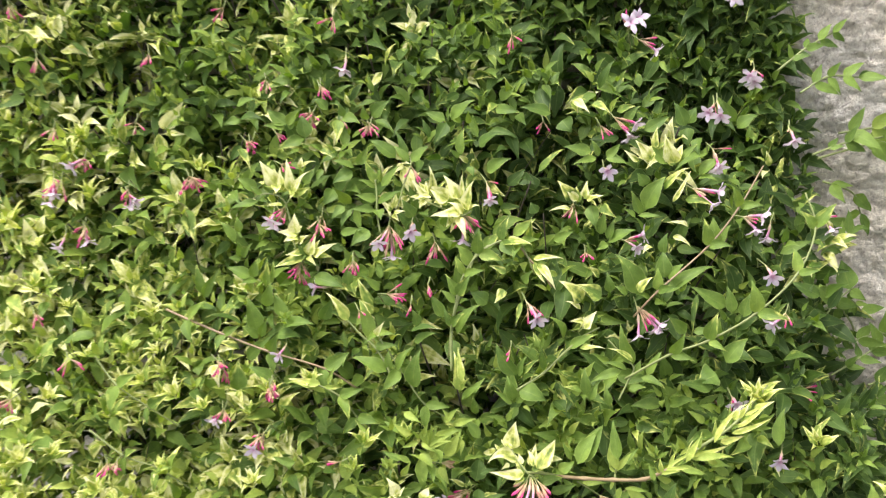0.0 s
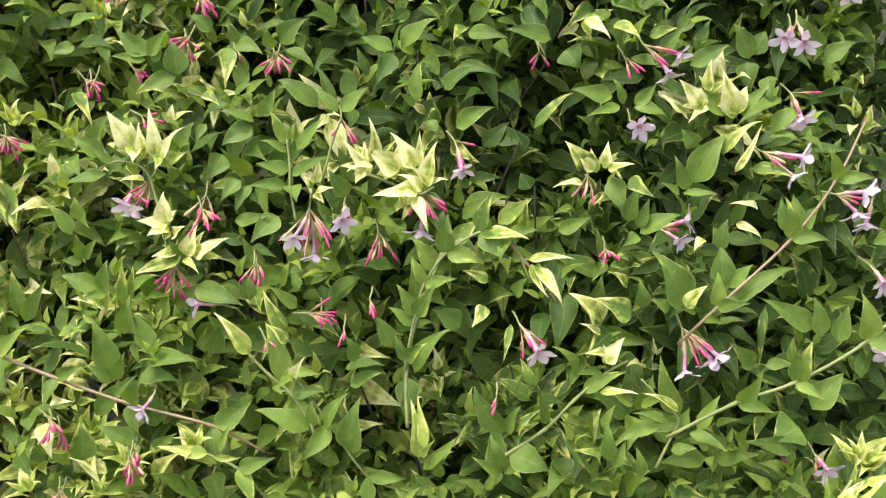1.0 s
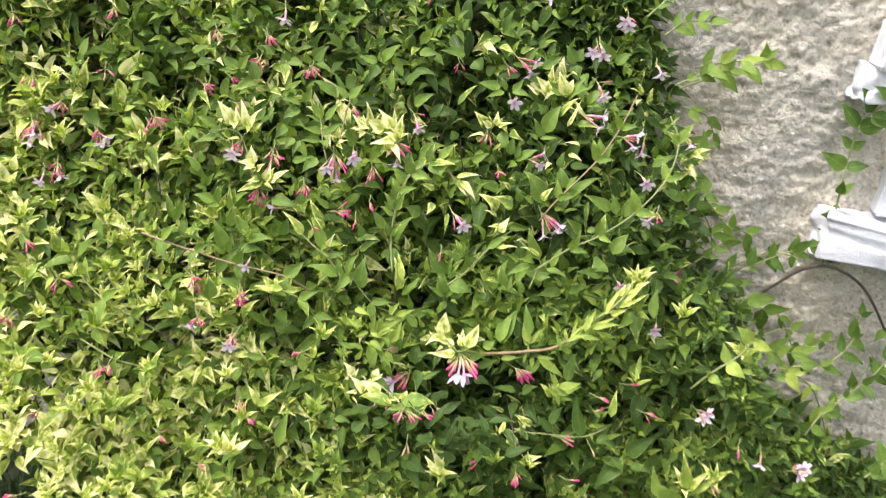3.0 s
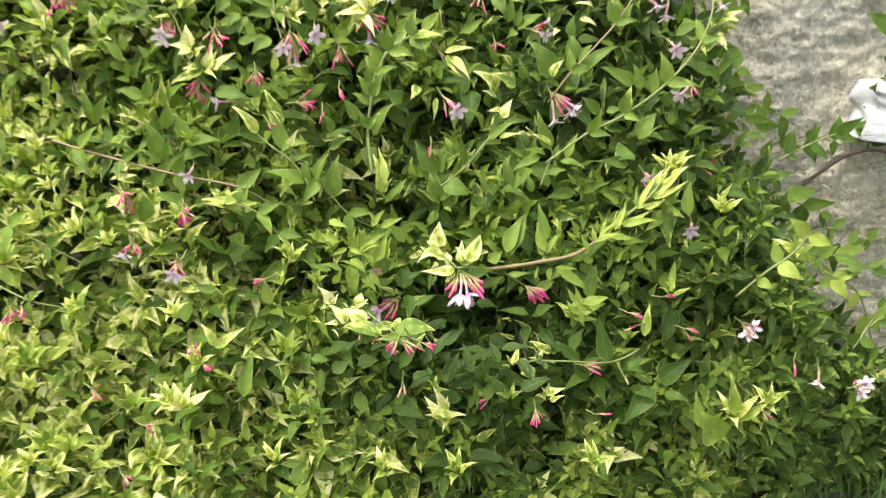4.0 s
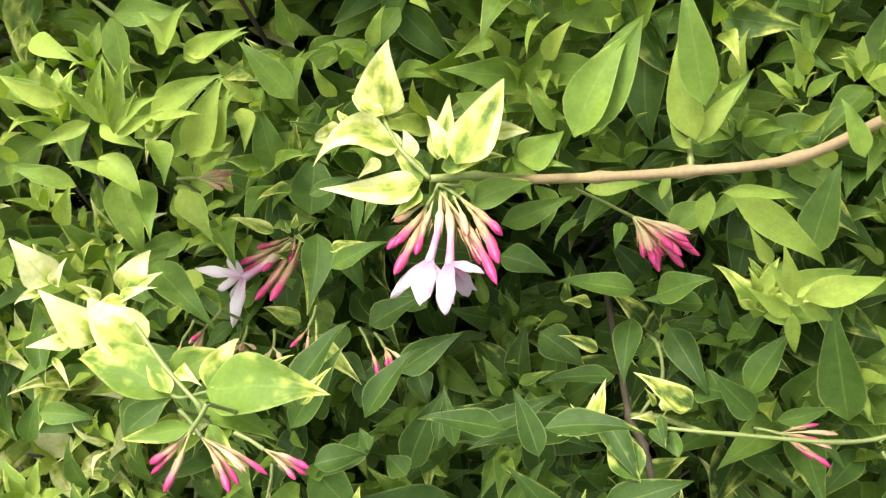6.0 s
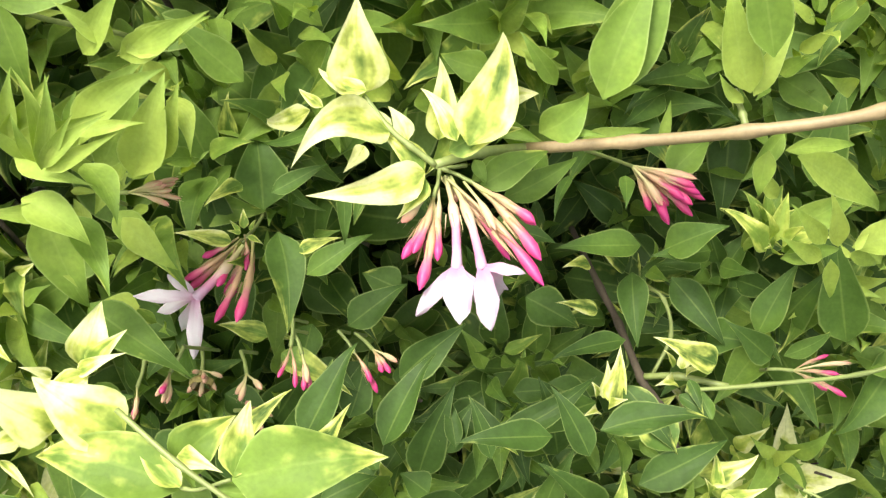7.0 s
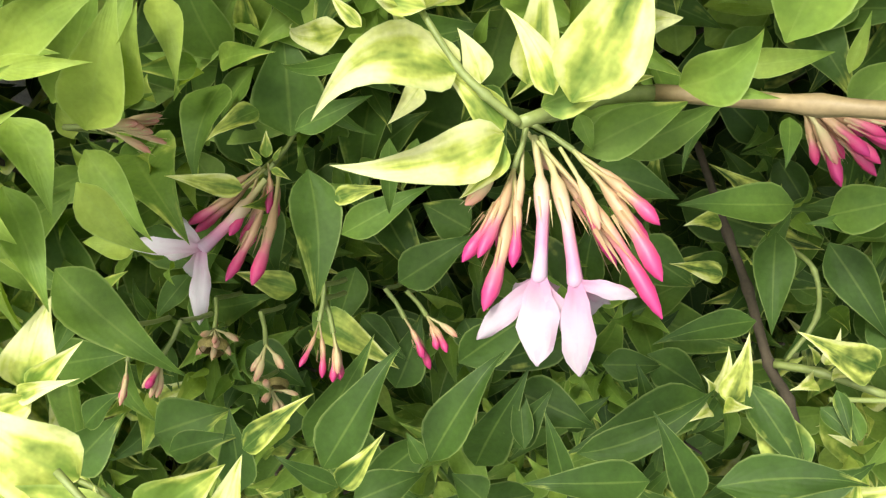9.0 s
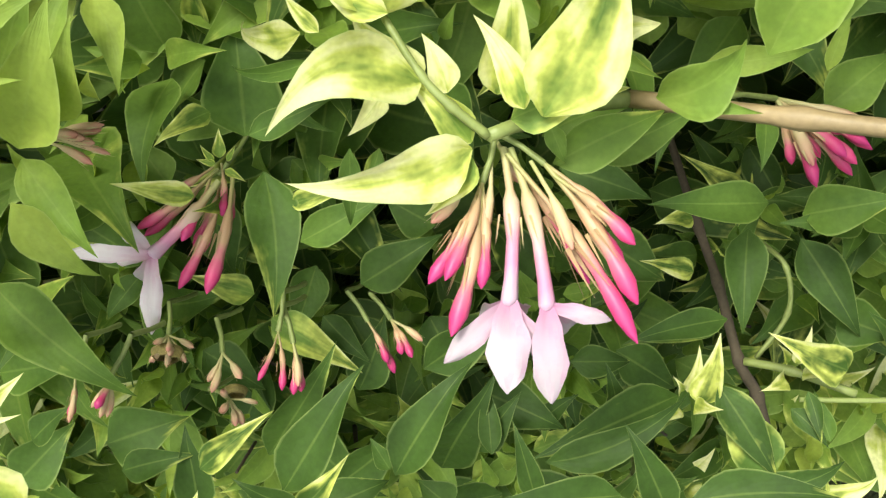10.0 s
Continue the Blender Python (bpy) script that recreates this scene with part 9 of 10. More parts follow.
rosette((-0.3121, 0.0005, 0.3966), (-0.57, -0.22, 0.79), 0.0176, 4, 0.67, 224)
rosette((-0.3994, -0.0340, 0.3734), (0.41, 0.10, 0.91), 0.0187, 7, 0.78, 225)
rosette((-0.3116, 0.0315, 0.4446), (-0.22, -0.14, 0.96), 0.0180, 4, 0.46, 226)
rosette((-0.2211, -0.0144, 0.3190), (-0.05, -0.12, 0.99), 0.0177, 7, 0.77, 227)
rosette((-0.3422, -0.0117, 0.3889), (0.18, -0.01, 0.98), 0.0189, 8, 0.76, 228)
rosette((-0.4127, -0.0803, 0.3147), (0.35, -0.01, 0.94), 0.0187, 7, 0.67, 229)
rosette((-0.3218, -0.1076, 0.2038), (0.19, -0.11, 0.98), 0.0222, 4, 0.69, 230)
rosette((-0.1348, -0.0583, 0.2176), (-0.08, -0.13, 0.99), 0.0203, 7, 0.60, 231)
rosette((0.0050, -0.0391, 0.2032), (-0.07, -0.21, 0.97), 0.0210, 7, 0.60, 232)
rosette((-0.0544, -0.0310, 0.1952), (-0.06, -0.21, 0.98), 0.0210, 7, 0.60, 233)
rosette((0.2609, 0.0491, 0.2256), (-0.11, -0.29, 0.95), 0.0226, 7, 0.60, 234)
rosette((0.1671, 0.0805, 0.4186), (-0.07, -0.03, 1.00), 0.0209, 7, 0.60, 235)
rosette((0.2804, 0.1013, 0.3405), (-0.08, -0.13, 0.99), 0.0214, 7, 0.60, 236)
rosette((-0.4058, 0.0474, 0.5321), (-0.14, -0.04, 0.99), 0.0204, 7, 0.60, 238)
rosette((-0.4116, -0.0238, 0.4702), (-0.08, -0.13, 0.99), 0.0196, 7, 0.60, 239)
rosette((-0.3956, 0.0299, 0.5875), (-0.03, -0.22, 0.98), 0.0196, 7, 0.60, 240)
rosette((-0.2000, -0.0304, 0.2850), (-0.08, -0.13, 0.99), 0.0203, 7, 0.60, 241)
rosette((-0.2156, -0.0549, 0.2640), (-0.08, -0.13, 0.99), 0.0202, 7, 0.60, 242)
rosette((-0.1836, 0.0237, 0.3989), (-0.11, -0.04, 0.99), 0.0206, 7, 0.60, 243)
rosette((0.1151, 0.0090, 0.1855), (-0.08, -0.29, 0.95), 0.0220, 7, 0.60, 244)
rosette((0.2173, 0.1077, 0.3761), (-0.08, -0.13, 0.99), 0.0210, 7, 0.60, 245)
rosette((-0.1372, 0.0029, 0.3405), (-0.02, -0.04, 1.00), 0.0145, 6, 0.40, 246)
rosette((-0.0982, 0.0212, 0.3662), (-0.02, -0.04, 1.00), 0.0174, 7, 0.35, 247)
rosette((-0.1308, -0.0162, 0.2922), (0.01, -0.13, 0.99), 0.0206, 7, 0.30, 248)
rosette((-0.2087, -0.0464, 0.2536), (0.02, -0.11, 0.99), 0.0264, 9, 0.90, 249)
rosette((0.0671, 0.0408, 0.2632), (-0.02, -0.04, 1.00), 0.0119, 4, 0.80, 250)
rosette((0.0441, 0.0343, 0.2587), (-0.02, -0.04, 1.00), 0.0119, 4, 0.80, 251)
rosette((0.0751, 0.0130, 0.2405), (-0.04, -0.16, 0.99), 0.0156, 5, 0.60, 252)
rosette((0.2383, 0.0640, 0.2015), (-0.13, -0.30, 0.95), 0.0290, 8, 0.60, 253)
rosette((-0.0075, -0.0100, 0.2322), (-0.01, -0.21, 0.98), 0.0220, 7, 0.80, 254)
rosette((-0.1318, 0.0127, 0.3596), (-0.02, -0.04, 1.00), 0.0174, 6, 0.50, 255)
rosette((0.1752, 0.0721, 0.3131), (-0.02, -0.04, 1.00), 0.0153, 5, 0.40, 256)
rosette((0.0937, 0.0606, 0.2942), (-0.02, -0.04, 1.00), 0.0179, 6, 0.45, 257)
rosette((-0.1163, 0.0330, 0.3649), (0.02, -0.03, 1.00), 0.0133, 5, 0.10, 258)
rosette((-0.0830, 0.0367, 0.3554), (0.01, -0.06, 1.00), 0.0117, 6, 0.20, 259)
rosette((-0.1143, 0.0217, 0.3349), (0.02, -0.05, 1.00), 0.0121, 6, 0.20, 260)
rosette((-0.0988, 0.0413, 0.3735), (0.01, -0.04, 1.00), 0.0131, 7, 0.20, 261)
rosette((0.0957, 0.0757, 0.3574), (-0.11, -0.06, 0.99), 0.0127, 7, 0.20, 262)
rosette((0.1271, 0.1052, 0.3293), (-0.13, -0.06, 0.99), 0.0129, 7, 0.20, 263)
rosette((0.0821, 0.0928, 0.3358), (-0.10, -0.08, 0.99), 0.0113, 6, 0.15, 264)
rosette((0.1329, 0.0966, 0.3055), (-0.13, -0.06, 0.99), 0.0133, 7, 0.20, 265)
rosette((0.1113, 0.0805, 0.3615), (-0.12, -0.06, 0.99), 0.0126, 6, 0.20, 266)
rosette((0.0969, 0.0760, 0.2873), (-0.11, -0.05, 0.99), 0.0136, 8, 0.25, 267)
rosette((-0.0153, -0.0182, 0.2638), (0.02, -0.20, 0.98), 0.0124, 5, 0.50, 268)
rosette((0.1446, 0.0854, 0.2624), (-0.14, -0.10, 0.99), 0.0110, 6, 0.30, 269)
rosette((0.0439, 0.0054, 0.2448), (-0.06, -0.18, 0.98), 0.0141, 6, 0.35, 270)
rosette((-0.1272, -0.0157, 0.2442), (0.08, -0.12, 0.99), 0.0162, 7, 0.20, 271)
rosette((-0.1108, -0.0152, 0.2335), (0.06, -0.12, 0.99), 0.0164, 7, 0.20, 272)
# the other clusters
flower_cluster((-0.1399, 0.0854, 0.5214), (0.12, -0.60, -0.79), 0.0264, 10, 2, 0.35, 1)
flower_cluster((-0.0800, 0.0984, 0.5339), (0.46, -0.56, -0.69), 0.0215, 12, 1, 0.35, 2)
flower_cluster((-0.2310, 0.0761, 0.5306), (-0.23, -0.66, -0.72), 0.0188, 4, 1, 0.35, 3)
flower_cluster((-0.2103, 0.0610, 0.4878), (0.14, -0.55, -0.83), 0.0161, 9, 0, 0.35, 4)
flower_cluster((-0.1781, 0.0526, 0.4718), (-0.83, -0.42, 0.36), 0.0140, 0, 1, 0.35, 5)
flower_cluster((-0.0660, 0.1165, 0.5596), (0.71, -0.43, -0.56), 0.0176, 6, 1, 0.35, 6)
flower_cluster((0.0301, 0.1569, 0.6140), (0.64, -0.49, -0.60), 0.0218, 4, 2, 0.35, 7)
flower_cluster((0.0275, 0.1378, 0.5749), (0.26, -0.69, -0.67), 0.0140, 1, 1, 0.35, 8)
flower_cluster((0.0994, 0.1391, 0.5639), (0.92, -0.25, -0.31), 0.0203, 3, 2, 0.35, 9)
flower_cluster((0.1112, 0.1583, 0.5937), (0.74, -0.43, -0.52), 0.0166, 3, 2, 0.35, 10)
flower_cluster((0.1405, 0.1385, 0.5446), (0.99, -0.13, -0.08), 0.0143, 2, 2, 0.35, 11)
flower_cluster((0.0084, 0.1159, 0.5480), (0.20, -0.68, -0.71), 0.0191, 5, 0, 0.35, 12)
flower_cluster((0.0505, 0.1298, 0.5173), (0.94, -0.31, -0.13), 0.0140, 2, 2, 0.35, 13)
flower_cluster((0.0222, 0.1046, 0.5110), (0.24, -0.77, -0.59), 0.0140, 4, 0, 0.35, 14)
flower_cluster((0.0676, 0.0969, 0.4736), (0.44, -0.54, -0.72), 0.0238, 5, 3, 0.35, 15)
flower_cluster((-0.0170, 0.0716, 0.4747), (0.56, -0.46, -0.69), 0.0203, 5, 1, 0.35, 16)
flower_cluster((-0.1326, 0.0619, 0.4690), (0.99, -0.01, 0.14), 0.0165, 6, 0, 0.35, 17)
flower_cluster((-0.1650, 0.0694, 0.4920), (0.32, -0.58, -0.75), 0.0140, 6, 0, 0.35, 18)
flower_cluster((-0.1983, 0.0787, 0.5251), (0.14, -0.59, -0.80), 0.0201, 5, 0, 0.35, 19)
flower_cluster((-0.1041, 0.0997, 0.5074), (0.42, -0.49, -0.76), 0.0218, 7, 0, 0.35, 20)
flower_cluster((-0.1207, 0.0888, 0.5258), (0.12, -0.70, -0.70), 0.0141, 3, 1, 0.35, 21)
flower_cluster((-0.0988, 0.0673, 0.4799), (0.04, -0.81, -0.58), 0.0140, 4, 0, 0.35, 22)
flower_cluster((-0.1531, 0.0509, 0.4557), (0.64, -0.51, -0.57), 0.0150, 3, 0, 0.35, 23)
flower_cluster((-0.2184, 0.0110, 0.3930), (0.54, -0.51, -0.67), 0.0140, 5, 0, 0.35, 24)
flower_cluster((-0.2653, 0.0125, 0.4085), (0.84, -0.25, -0.48), 0.0176, 5, 0, 0.35, 25)
flower_cluster((-0.2257, 0.1173, 0.6039), (0.44, -0.60, -0.66), 0.0144, 6, 0, 0.35, 26)
flower_cluster((-0.1732, 0.1195, 0.6010), (0.36, -0.51, -0.78), 0.0145, 5, 0, 0.35, 27)
flower_cluster((-0.1951, 0.1151, 0.6016), (0.44, -0.61, -0.66), 0.0140, 3, 0, 0.35, 28)
flower_cluster((-0.2745, 0.0890, 0.5819), (0.80, -0.31, -0.51), 0.0152, 4, 0, 0.35, 29)
flower_cluster((-0.2160, 0.1158, 0.6278), (0.52, -0.52, -0.68), 0.0140, 4, 0, 0.35, 30)
flower_cluster((0.0202, 0.1500, 0.6080), (0.56, -0.52, -0.64), 0.0163, 3, 0, 0.35, 31)
flower_cluster((-0.2498, 0.0986, 0.5887), (0.75, -0.55, -0.36), 0.0140, 4, 0, 0.35, 32)
flower_cluster((-0.0262, 0.1446, 0.6084), (0.39, -0.69, -0.61), 0.0140, 3, 0, 0.35, 33)
flower_cluster((-0.3202, 0.0760, 0.5480), (0.46, -0.58, -0.67), 0.0152, 5, 0, 0.35, 34)
flower_cluster((-0.2409, 0.0889, 0.5640), (0.94, -0.25, -0.22), 0.0140, 3, 0, 0.35, 35)
flower_cluster((0.1081, 0.1782, 0.6276), (0.20, -0.70, -0.68), 0.0140, 2, 1, 0.35, 36)
flower_cluster((0.1609, 0.1237, 0.5116), (0.81, -0.43, -0.40), 0.0140, 1, 1, 0.35, 37)
flower_cluster((0.1476, 0.1002, 0.4069), (0.46, -0.72, -0.52), 0.0140, 2, 1, 0.35, 38)
flower_cluster((-0.1121, 0.0638, 0.4625), (0.14, -0.74, -0.66), 0.0140, 2, 0, 0.35, 39)
flower_cluster((-0.2083, 0.0286, 0.4261), (0.50, -0.63, -0.60), 0.0140, 0, 1, 0.35, 40)
flower_cluster((-0.0242, 0.0549, 0.4400), (0.17, -0.87, -0.46), 0.0140, 2, 0, 0.35, 41)
flower_cluster((-0.2101, 0.1589, 0.6521), (0.24, -0.60, -0.76), 0.0140, 0, 1, 0.35, 42)
flower_cluster((0.1363, 0.1974, 0.6551), (0.18, -0.67, -0.72), 0.0148, 2, 2, 0.35, 43)
flower_cluster((0.1100, 0.1719, 0.6303), (0.08, -0.69, -0.72), 0.0145, 1, 1, 0.35, 44)
flower_cluster((0.1672, 0.1730, 0.6129), (-0.01, -0.77, -0.64), 0.0140, 1, 1, 0.35, 45)
flower_cluster((-0.4191, 0.0273, 0.5463), (0.09, -0.58, -0.81), 0.0218, 5, 1, 0.35, 46)
flower_cluster((-0.3899, 0.0170, 0.5676), (0.80, -0.29, -0.53), 0.0140, 4, 0, 0.35, 47)
flower_cluster((-0.3709, 0.0509, 0.5337), (0.53, -0.57, -0.63), 0.0140, 2, 1, 0.35, 48)
flower_cluster((-0.4214, 0.0526, 0.4956), (0.32, -0.49, -0.81), 0.0189, 4, 0, 0.35, 49)
flower_cluster((-0.4093, 0.0160, 0.5026), (0.40, -0.56, -0.72), 0.0140, 0, 1, 0.35, 50)
flower_cluster((-0.3288, 0.0767, 0.5404), (0.59, -0.54, -0.60), 0.0140, 3, 0, 0.35, 51)
flower_cluster((-0.2123, -0.0071, 0.3608), (-0.33, -0.60, -0.73), 0.0140, 5, 0, 0.35, 52)
flower_cluster((-0.2611, 0.0094, 0.4085), (0.50, -0.61, -0.62), 0.0149, 3, 0, 0.35, 53)
flower_cluster((-0.2569, 0.0034, 0.3693), (0.38, -0.73, -0.57), 0.0140, 3, 0, 0.35, 54)
flower_cluster((-0.2126, 0.0062, 0.3987), (0.17, -0.78, -0.61), 0.0140, 3, 0, 0.35, 55)
flower_cluster((-0.3235, -0.0510, 0.3375), (-0.19, -0.80, -0.57), 0.0140, 3, 0, 0.35, 56)
flower_cluster((-0.2442, -0.0917, 0.2191), (0.53, -0.38, -0.75), 0.0140, 3, 0, 0.35, 57)
flower_cluster((-0.3782, -0.1345, 0.2380), (-0.65, -0.76, 0.06), 0.0140, 4, 0, 0.35, 58)
flower_cluster((-0.2682, -0.0723, 0.2809), (0.84, -0.50, -0.21), 0.0140, 3, 0, 0.35, 59)
flower_cluster((-0.2306, -0.0748, 0.2519), (0.92, -0.33, -0.20), 0.0140, 4, 0, 0.35, 60)
flower_cluster((-0.3951, -0.0619, 0.2844), (-0.24, -0.79, -0.57), 0.0140, 3, 0, 0.35, 61)
flower_cluster((0.2831, 0.0718, 0.2521), (-0.29, -0.66, -0.69), 0.0140, 3, 0, 0.35, 62)
flower_cluster((0.3091, 0.0850, 0.2401), (0.19, -0.32, -0.93), 0.0140, 1, 1, 0.35, 63)
flower_cluster((0.3458, 0.0961, 0.2147), (0.88, 0.47, -0.08), 0.0202, 2, 2, 0.35, 64)
flower_cluster((0.2600, 0.0656, 0.2077), (0.65, -0.02, -0.76), 0.0140, 3, 0, 0.35, 65)
flower_cluster((0.4431, 0.1963, 0.1005), (0.52, 0.54, -0.66), 0.0300, 1, 3, 0.35, 66)
flower_cluster((-0.4071, -0.0668, 0.3854), (-0.25, -0.88, -0.39), 0.0140, 4, 0, 0.35, 67)
flower_cluster((0.1623, 0.1534, 0.5406), (-0.22, -0.77, -0.60), 0.0140, 0, 1, 0.35, 68)
flower_cluster((-0.2269, 0.1163, 0.6028), (0.19, -0.71, -0.68), 0.0140, 3, 0, 0.35, 69)
flower_cluster((-0.2691, 0.0868, 0.5813), (0.38, -0.55, -0.74), 0.0140, 2, 0, 0.35, 70)
flower_cluster((-0.0383, -0.0445, 0.3206), (-0.49, -0.44, -0.75), 0.0175, 4, 0, 0.20, 71)
flower_cluster((-0.0369, -0.0432, 0.3180), (0.73, -0.38, -0.56), 0.0170, 5, 0, 0.22, 72)
flower_cluster((-0.0219, -0.0427, 0.3162), (0.94, -0.20, -0.29), 0.0140, 3, 0, 0.18, 73)
flower_cluster((-0.0405, -0.0158, 0.2664), (0.02, -0.69, -0.72), 0.0140, 5, 0, 0.20, 74)
flower_cluster((-0.0270, 0.0413, 0.2736), (0.59, -0.65, -0.48), 0.0140, 2, 0, 0.12, 75)
flower_cluster((0.1043, 0.0478, 0.2519), (0.99, -0.03, -0.10), 0.0171, 7, 0, 0.25, 76)
flower_cluster((0.1355, 0.0331, 0.2547), (0.49, -0.66, -0.57), 0.0140, 1, 0, 0.10, 77)
flower_cluster((0.0281, 0.0177, 0.2356), (-0.72, -0.47, -0.52), 0.0140, 4, 0, 0.30, 78)
flower_cluster((0.1373, 0.0476, 0.3032), (0.91, -0.31, -0.28), 0.0140, 4, 0, 0.20, 79)
flower_cluster((0.0650, 0.0068, 0.2324), (0.20, -0.51, -0.83), 0.0155, 5, 0, 0.35, 80)
flower_cluster((-0.1478, 0.0014, 0.3429), (-0.70, -0.65, -0.28), 0.0140, 4, 0, 0.35, 81)
flower_cluster((-0.2144, 0.0138, 0.3981), (0.27, -0.79, -0.55), 0.0140, 4, 0, 0.35, 82)
flower_cluster((0.2405, 0.0920, 0.2763), (0.76, 0.03, -0.64), 0.0225, 4, 2, 0.35, 83)
flower_cluster((0.1913, 0.1067, 0.3636), (0.04, -0.83, -0.55), 0.0140, 1, 1, 0.35, 84)
flower_cluster((0.1499, 0.1707, 0.3761), (0.01, -0.78, -0.63), 0.0140, 1, 1, 0.35, 85)
flower_cluster((0.1467, 0.0517, 0.2895), (-0.80, -0.59, 0.06), 0.0140, 3, 0, 0.35, 86)
flower_cluster((0.1676, 0.0769, 0.3044), (0.99, -0.17, -0.04), 0.0140, 3, 0, 0.35, 87)
flower_cluster((0.1857, 0.0588, 0.2850), (0.95, -0.09, -0.28), 0.0140, 3, 0, 0.35, 88)
flower_cluster((0.1143, 0.0206, 0.2212), (0.85, -0.49, -0.19), 0.0140, 2, 0, 0.35, 89)
flower_cluster((-0.1965, -0.0325, 0.2846), (0.71, -0.53, -0.47), 0.0140, 4, 0, 0.35, 90)
flower_cluster((-0.2063, -0.0304, 0.2969), (0.77, -0.62, 0.14), 0.0140, 3, 0, 0.35, 91)
flower_cluster((-0.4411, 0.0140, 0.6909), (0.47, -0.17, -0.87), 0.0144, 5, 0, 0.42, 92)
flower_cluster((-0.4221, 0.0176, 0.6502), (0.37, -0.34, -0.86), 0.0153, 5, 0, 0.42, 93)
flower_cluster((-0.4067, 0.0112, 0.5948), (0.19, -0.53, -0.83), 0.0149, 5, 0, 0.42, 94)
flower_cluster((-0.4138, 0.0133, 0.5510), (0.41, -0.49, -0.77), 0.0140, 6, 1, 0.42, 95)
flower_cluster((-0.3848, 0.0185, 0.5703), (0.11, -0.53, -0.84), 0.0164, 7, 1, 0.42, 96)
flower_cluster((-0.3706, 0.0524, 0.5378), (0.06, -0.56, -0.83), 0.0150, 4, 1, 0.42, 97)
flower_cluster((-0.3517, 0.0447, 0.5986), (0.13, -0.65, -0.75), 0.0155, 4, 0, 0.42, 98)
flower_cluster((-0.3478, 0.0637, 0.6540), (0.30, -0.36, -0.89), 0.0165, 4, 0, 0.42, 99)
flower_cluster((-0.3234, 0.0750, 0.5487), (0.60, -0.44, -0.67), 0.0176, 8, 0, 0.42, 100)
flower_cluster((-0.2670, 0.0882, 0.5829), (-0.03, -0.58, -0.81), 0.0148, 4, 0, 0.42, 101)
flower_cluster((-0.2225, 0.1155, 0.6063), (-0.11, -0.69, -0.71), 0.0158, 7, 0, 0.42, 102)
flower_cluster((-0.2134, 0.1120, 0.6297), (0.30, -0.56, -0.77), 0.0173, 6, 0, 0.42, 103)
flower_cluster((-0.1684, 0.1125, 0.5999), (0.01, -0.69, -0.73), 0.0149, 6, 0, 0.42, 104)
flower_cluster((-0.2098, 0.1300, 0.6862), (-0.09, -0.68, -0.73), 0.0160, 4, 0, 0.42, 105)
flower_cluster((-0.2371, 0.0669, 0.5265), (0.28, -0.63, -0.73), 0.0144, 3, 1, 0.42, 106)
flower_cluster((-0.1958, 0.0681, 0.5204), (0.52, -0.49, -0.70), 0.0169, 5, 0, 0.42, 107)
flower_cluster((-0.4139, 0.0460, 0.5017), (0.14, -0.55, -0.82), 0.0144, 6, 1, 0.42, 108)
flower_cluster((-0.4097, -0.0688, 0.3858), (0.01, -0.67, -0.74), 0.0156, 5, 0, 0.42, 109)
flower_cluster((-0.3307, -0.0549, 0.3353), (0.51, -0.44, -0.74), 0.0140, 6, 0, 0.42, 110)
flower_cluster((-0.2611, 0.0158, 0.4003), (0.50, -0.56, -0.66), 0.0140, 5, 0, 0.42, 111)
flower_cluster((-0.2550, 0.0034, 0.3692), (-0.02, -0.62, -0.78), 0.0140, 3, 1, 0.42, 112)
flower_cluster((-0.2159, -0.0118, 0.3588), (-0.03, -0.59, -0.81), 0.0145, 6, 1, 0.42, 113)
flower_cluster((-0.2124, 0.0043, 0.3963), (0.34, -0.47, -0.81), 0.0153, 5, 0, 0.42, 114)
flower_cluster((-0.2125, 0.0617, 0.4801), (-0.10, -0.57, -0.82), 0.0166, 4, 0, 0.42, 115)
flower_cluster((-0.1640, 0.0639, 0.4932), (0.23, -0.64, -0.73), 0.0145, 4, 0, 0.42, 116)
flower_cluster((-0.1277, 0.0706, 0.4672), (0.23, -0.64, -0.73), 0.0145, 3, 0, 0.42, 117)
flower_cluster((-0.2969, 0.1002, 0.6915), (-0.02, -0.57, -0.82), 0.0157, 3, 0, 0.42, 118)
flower_cluster((-0.1272, 0.1022, 0.5700), (0.31, -0.56, -0.77), 0.0171, 3, 0, 0.42, 119)
flower_cluster((-0.4010, -0.0396, 0.4510), (0.58, -0.27, -0.77), 0.0140, 4, 0, 0.42, 120)
flower_cluster((-0.3771, -0.0338, 0.4123), (0.59, -0.44, -0.68), 0.0177, 4, 0, 0.42, 121)
flower_cluster((0.1308, 0.1427, 0.3849), (0.26, -0.61, -0.75), 0.0156, 3, 1, 0.42, 122)
flower_cluster((0.1796, 0.1094, 0.4792), (-0.20, -0.68, -0.70), 0.0168, 2, 1, 0.42, 123)

seed_head((-0.0686, 0.0319, 0.2735), 0.0034)
seed_head((-0.0547, 0.0270, 0.2660), 0.0026)
flower_cluster((0.0335, 0.1821, 0.6835), (-0.03, -0.45, 0.89), 0.0160, 4, 2, 0.35, 301)
flower_cluster((0.0425, 0.1824, 0.6757), (0.79, -0.47, -0.40), 0.0170, 4, 1, 0.35, 302)
flower_cluster((0.1099, 0.2025, 0.7126), (0.26, -0.77, -0.59), 0.0140, 1, 1, 0.35, 303)
flower_cluster((0.2017, 0.1899, 0.5381), (0.91, -0.38, -0.17), 0.0140, 1, 1, 0.35, 304)
flower_cluster((-0.0587, 0.1539, 0.6765), (0.36, -0.68, -0.64), 0.0160, 5, 0, 0.35, 305)
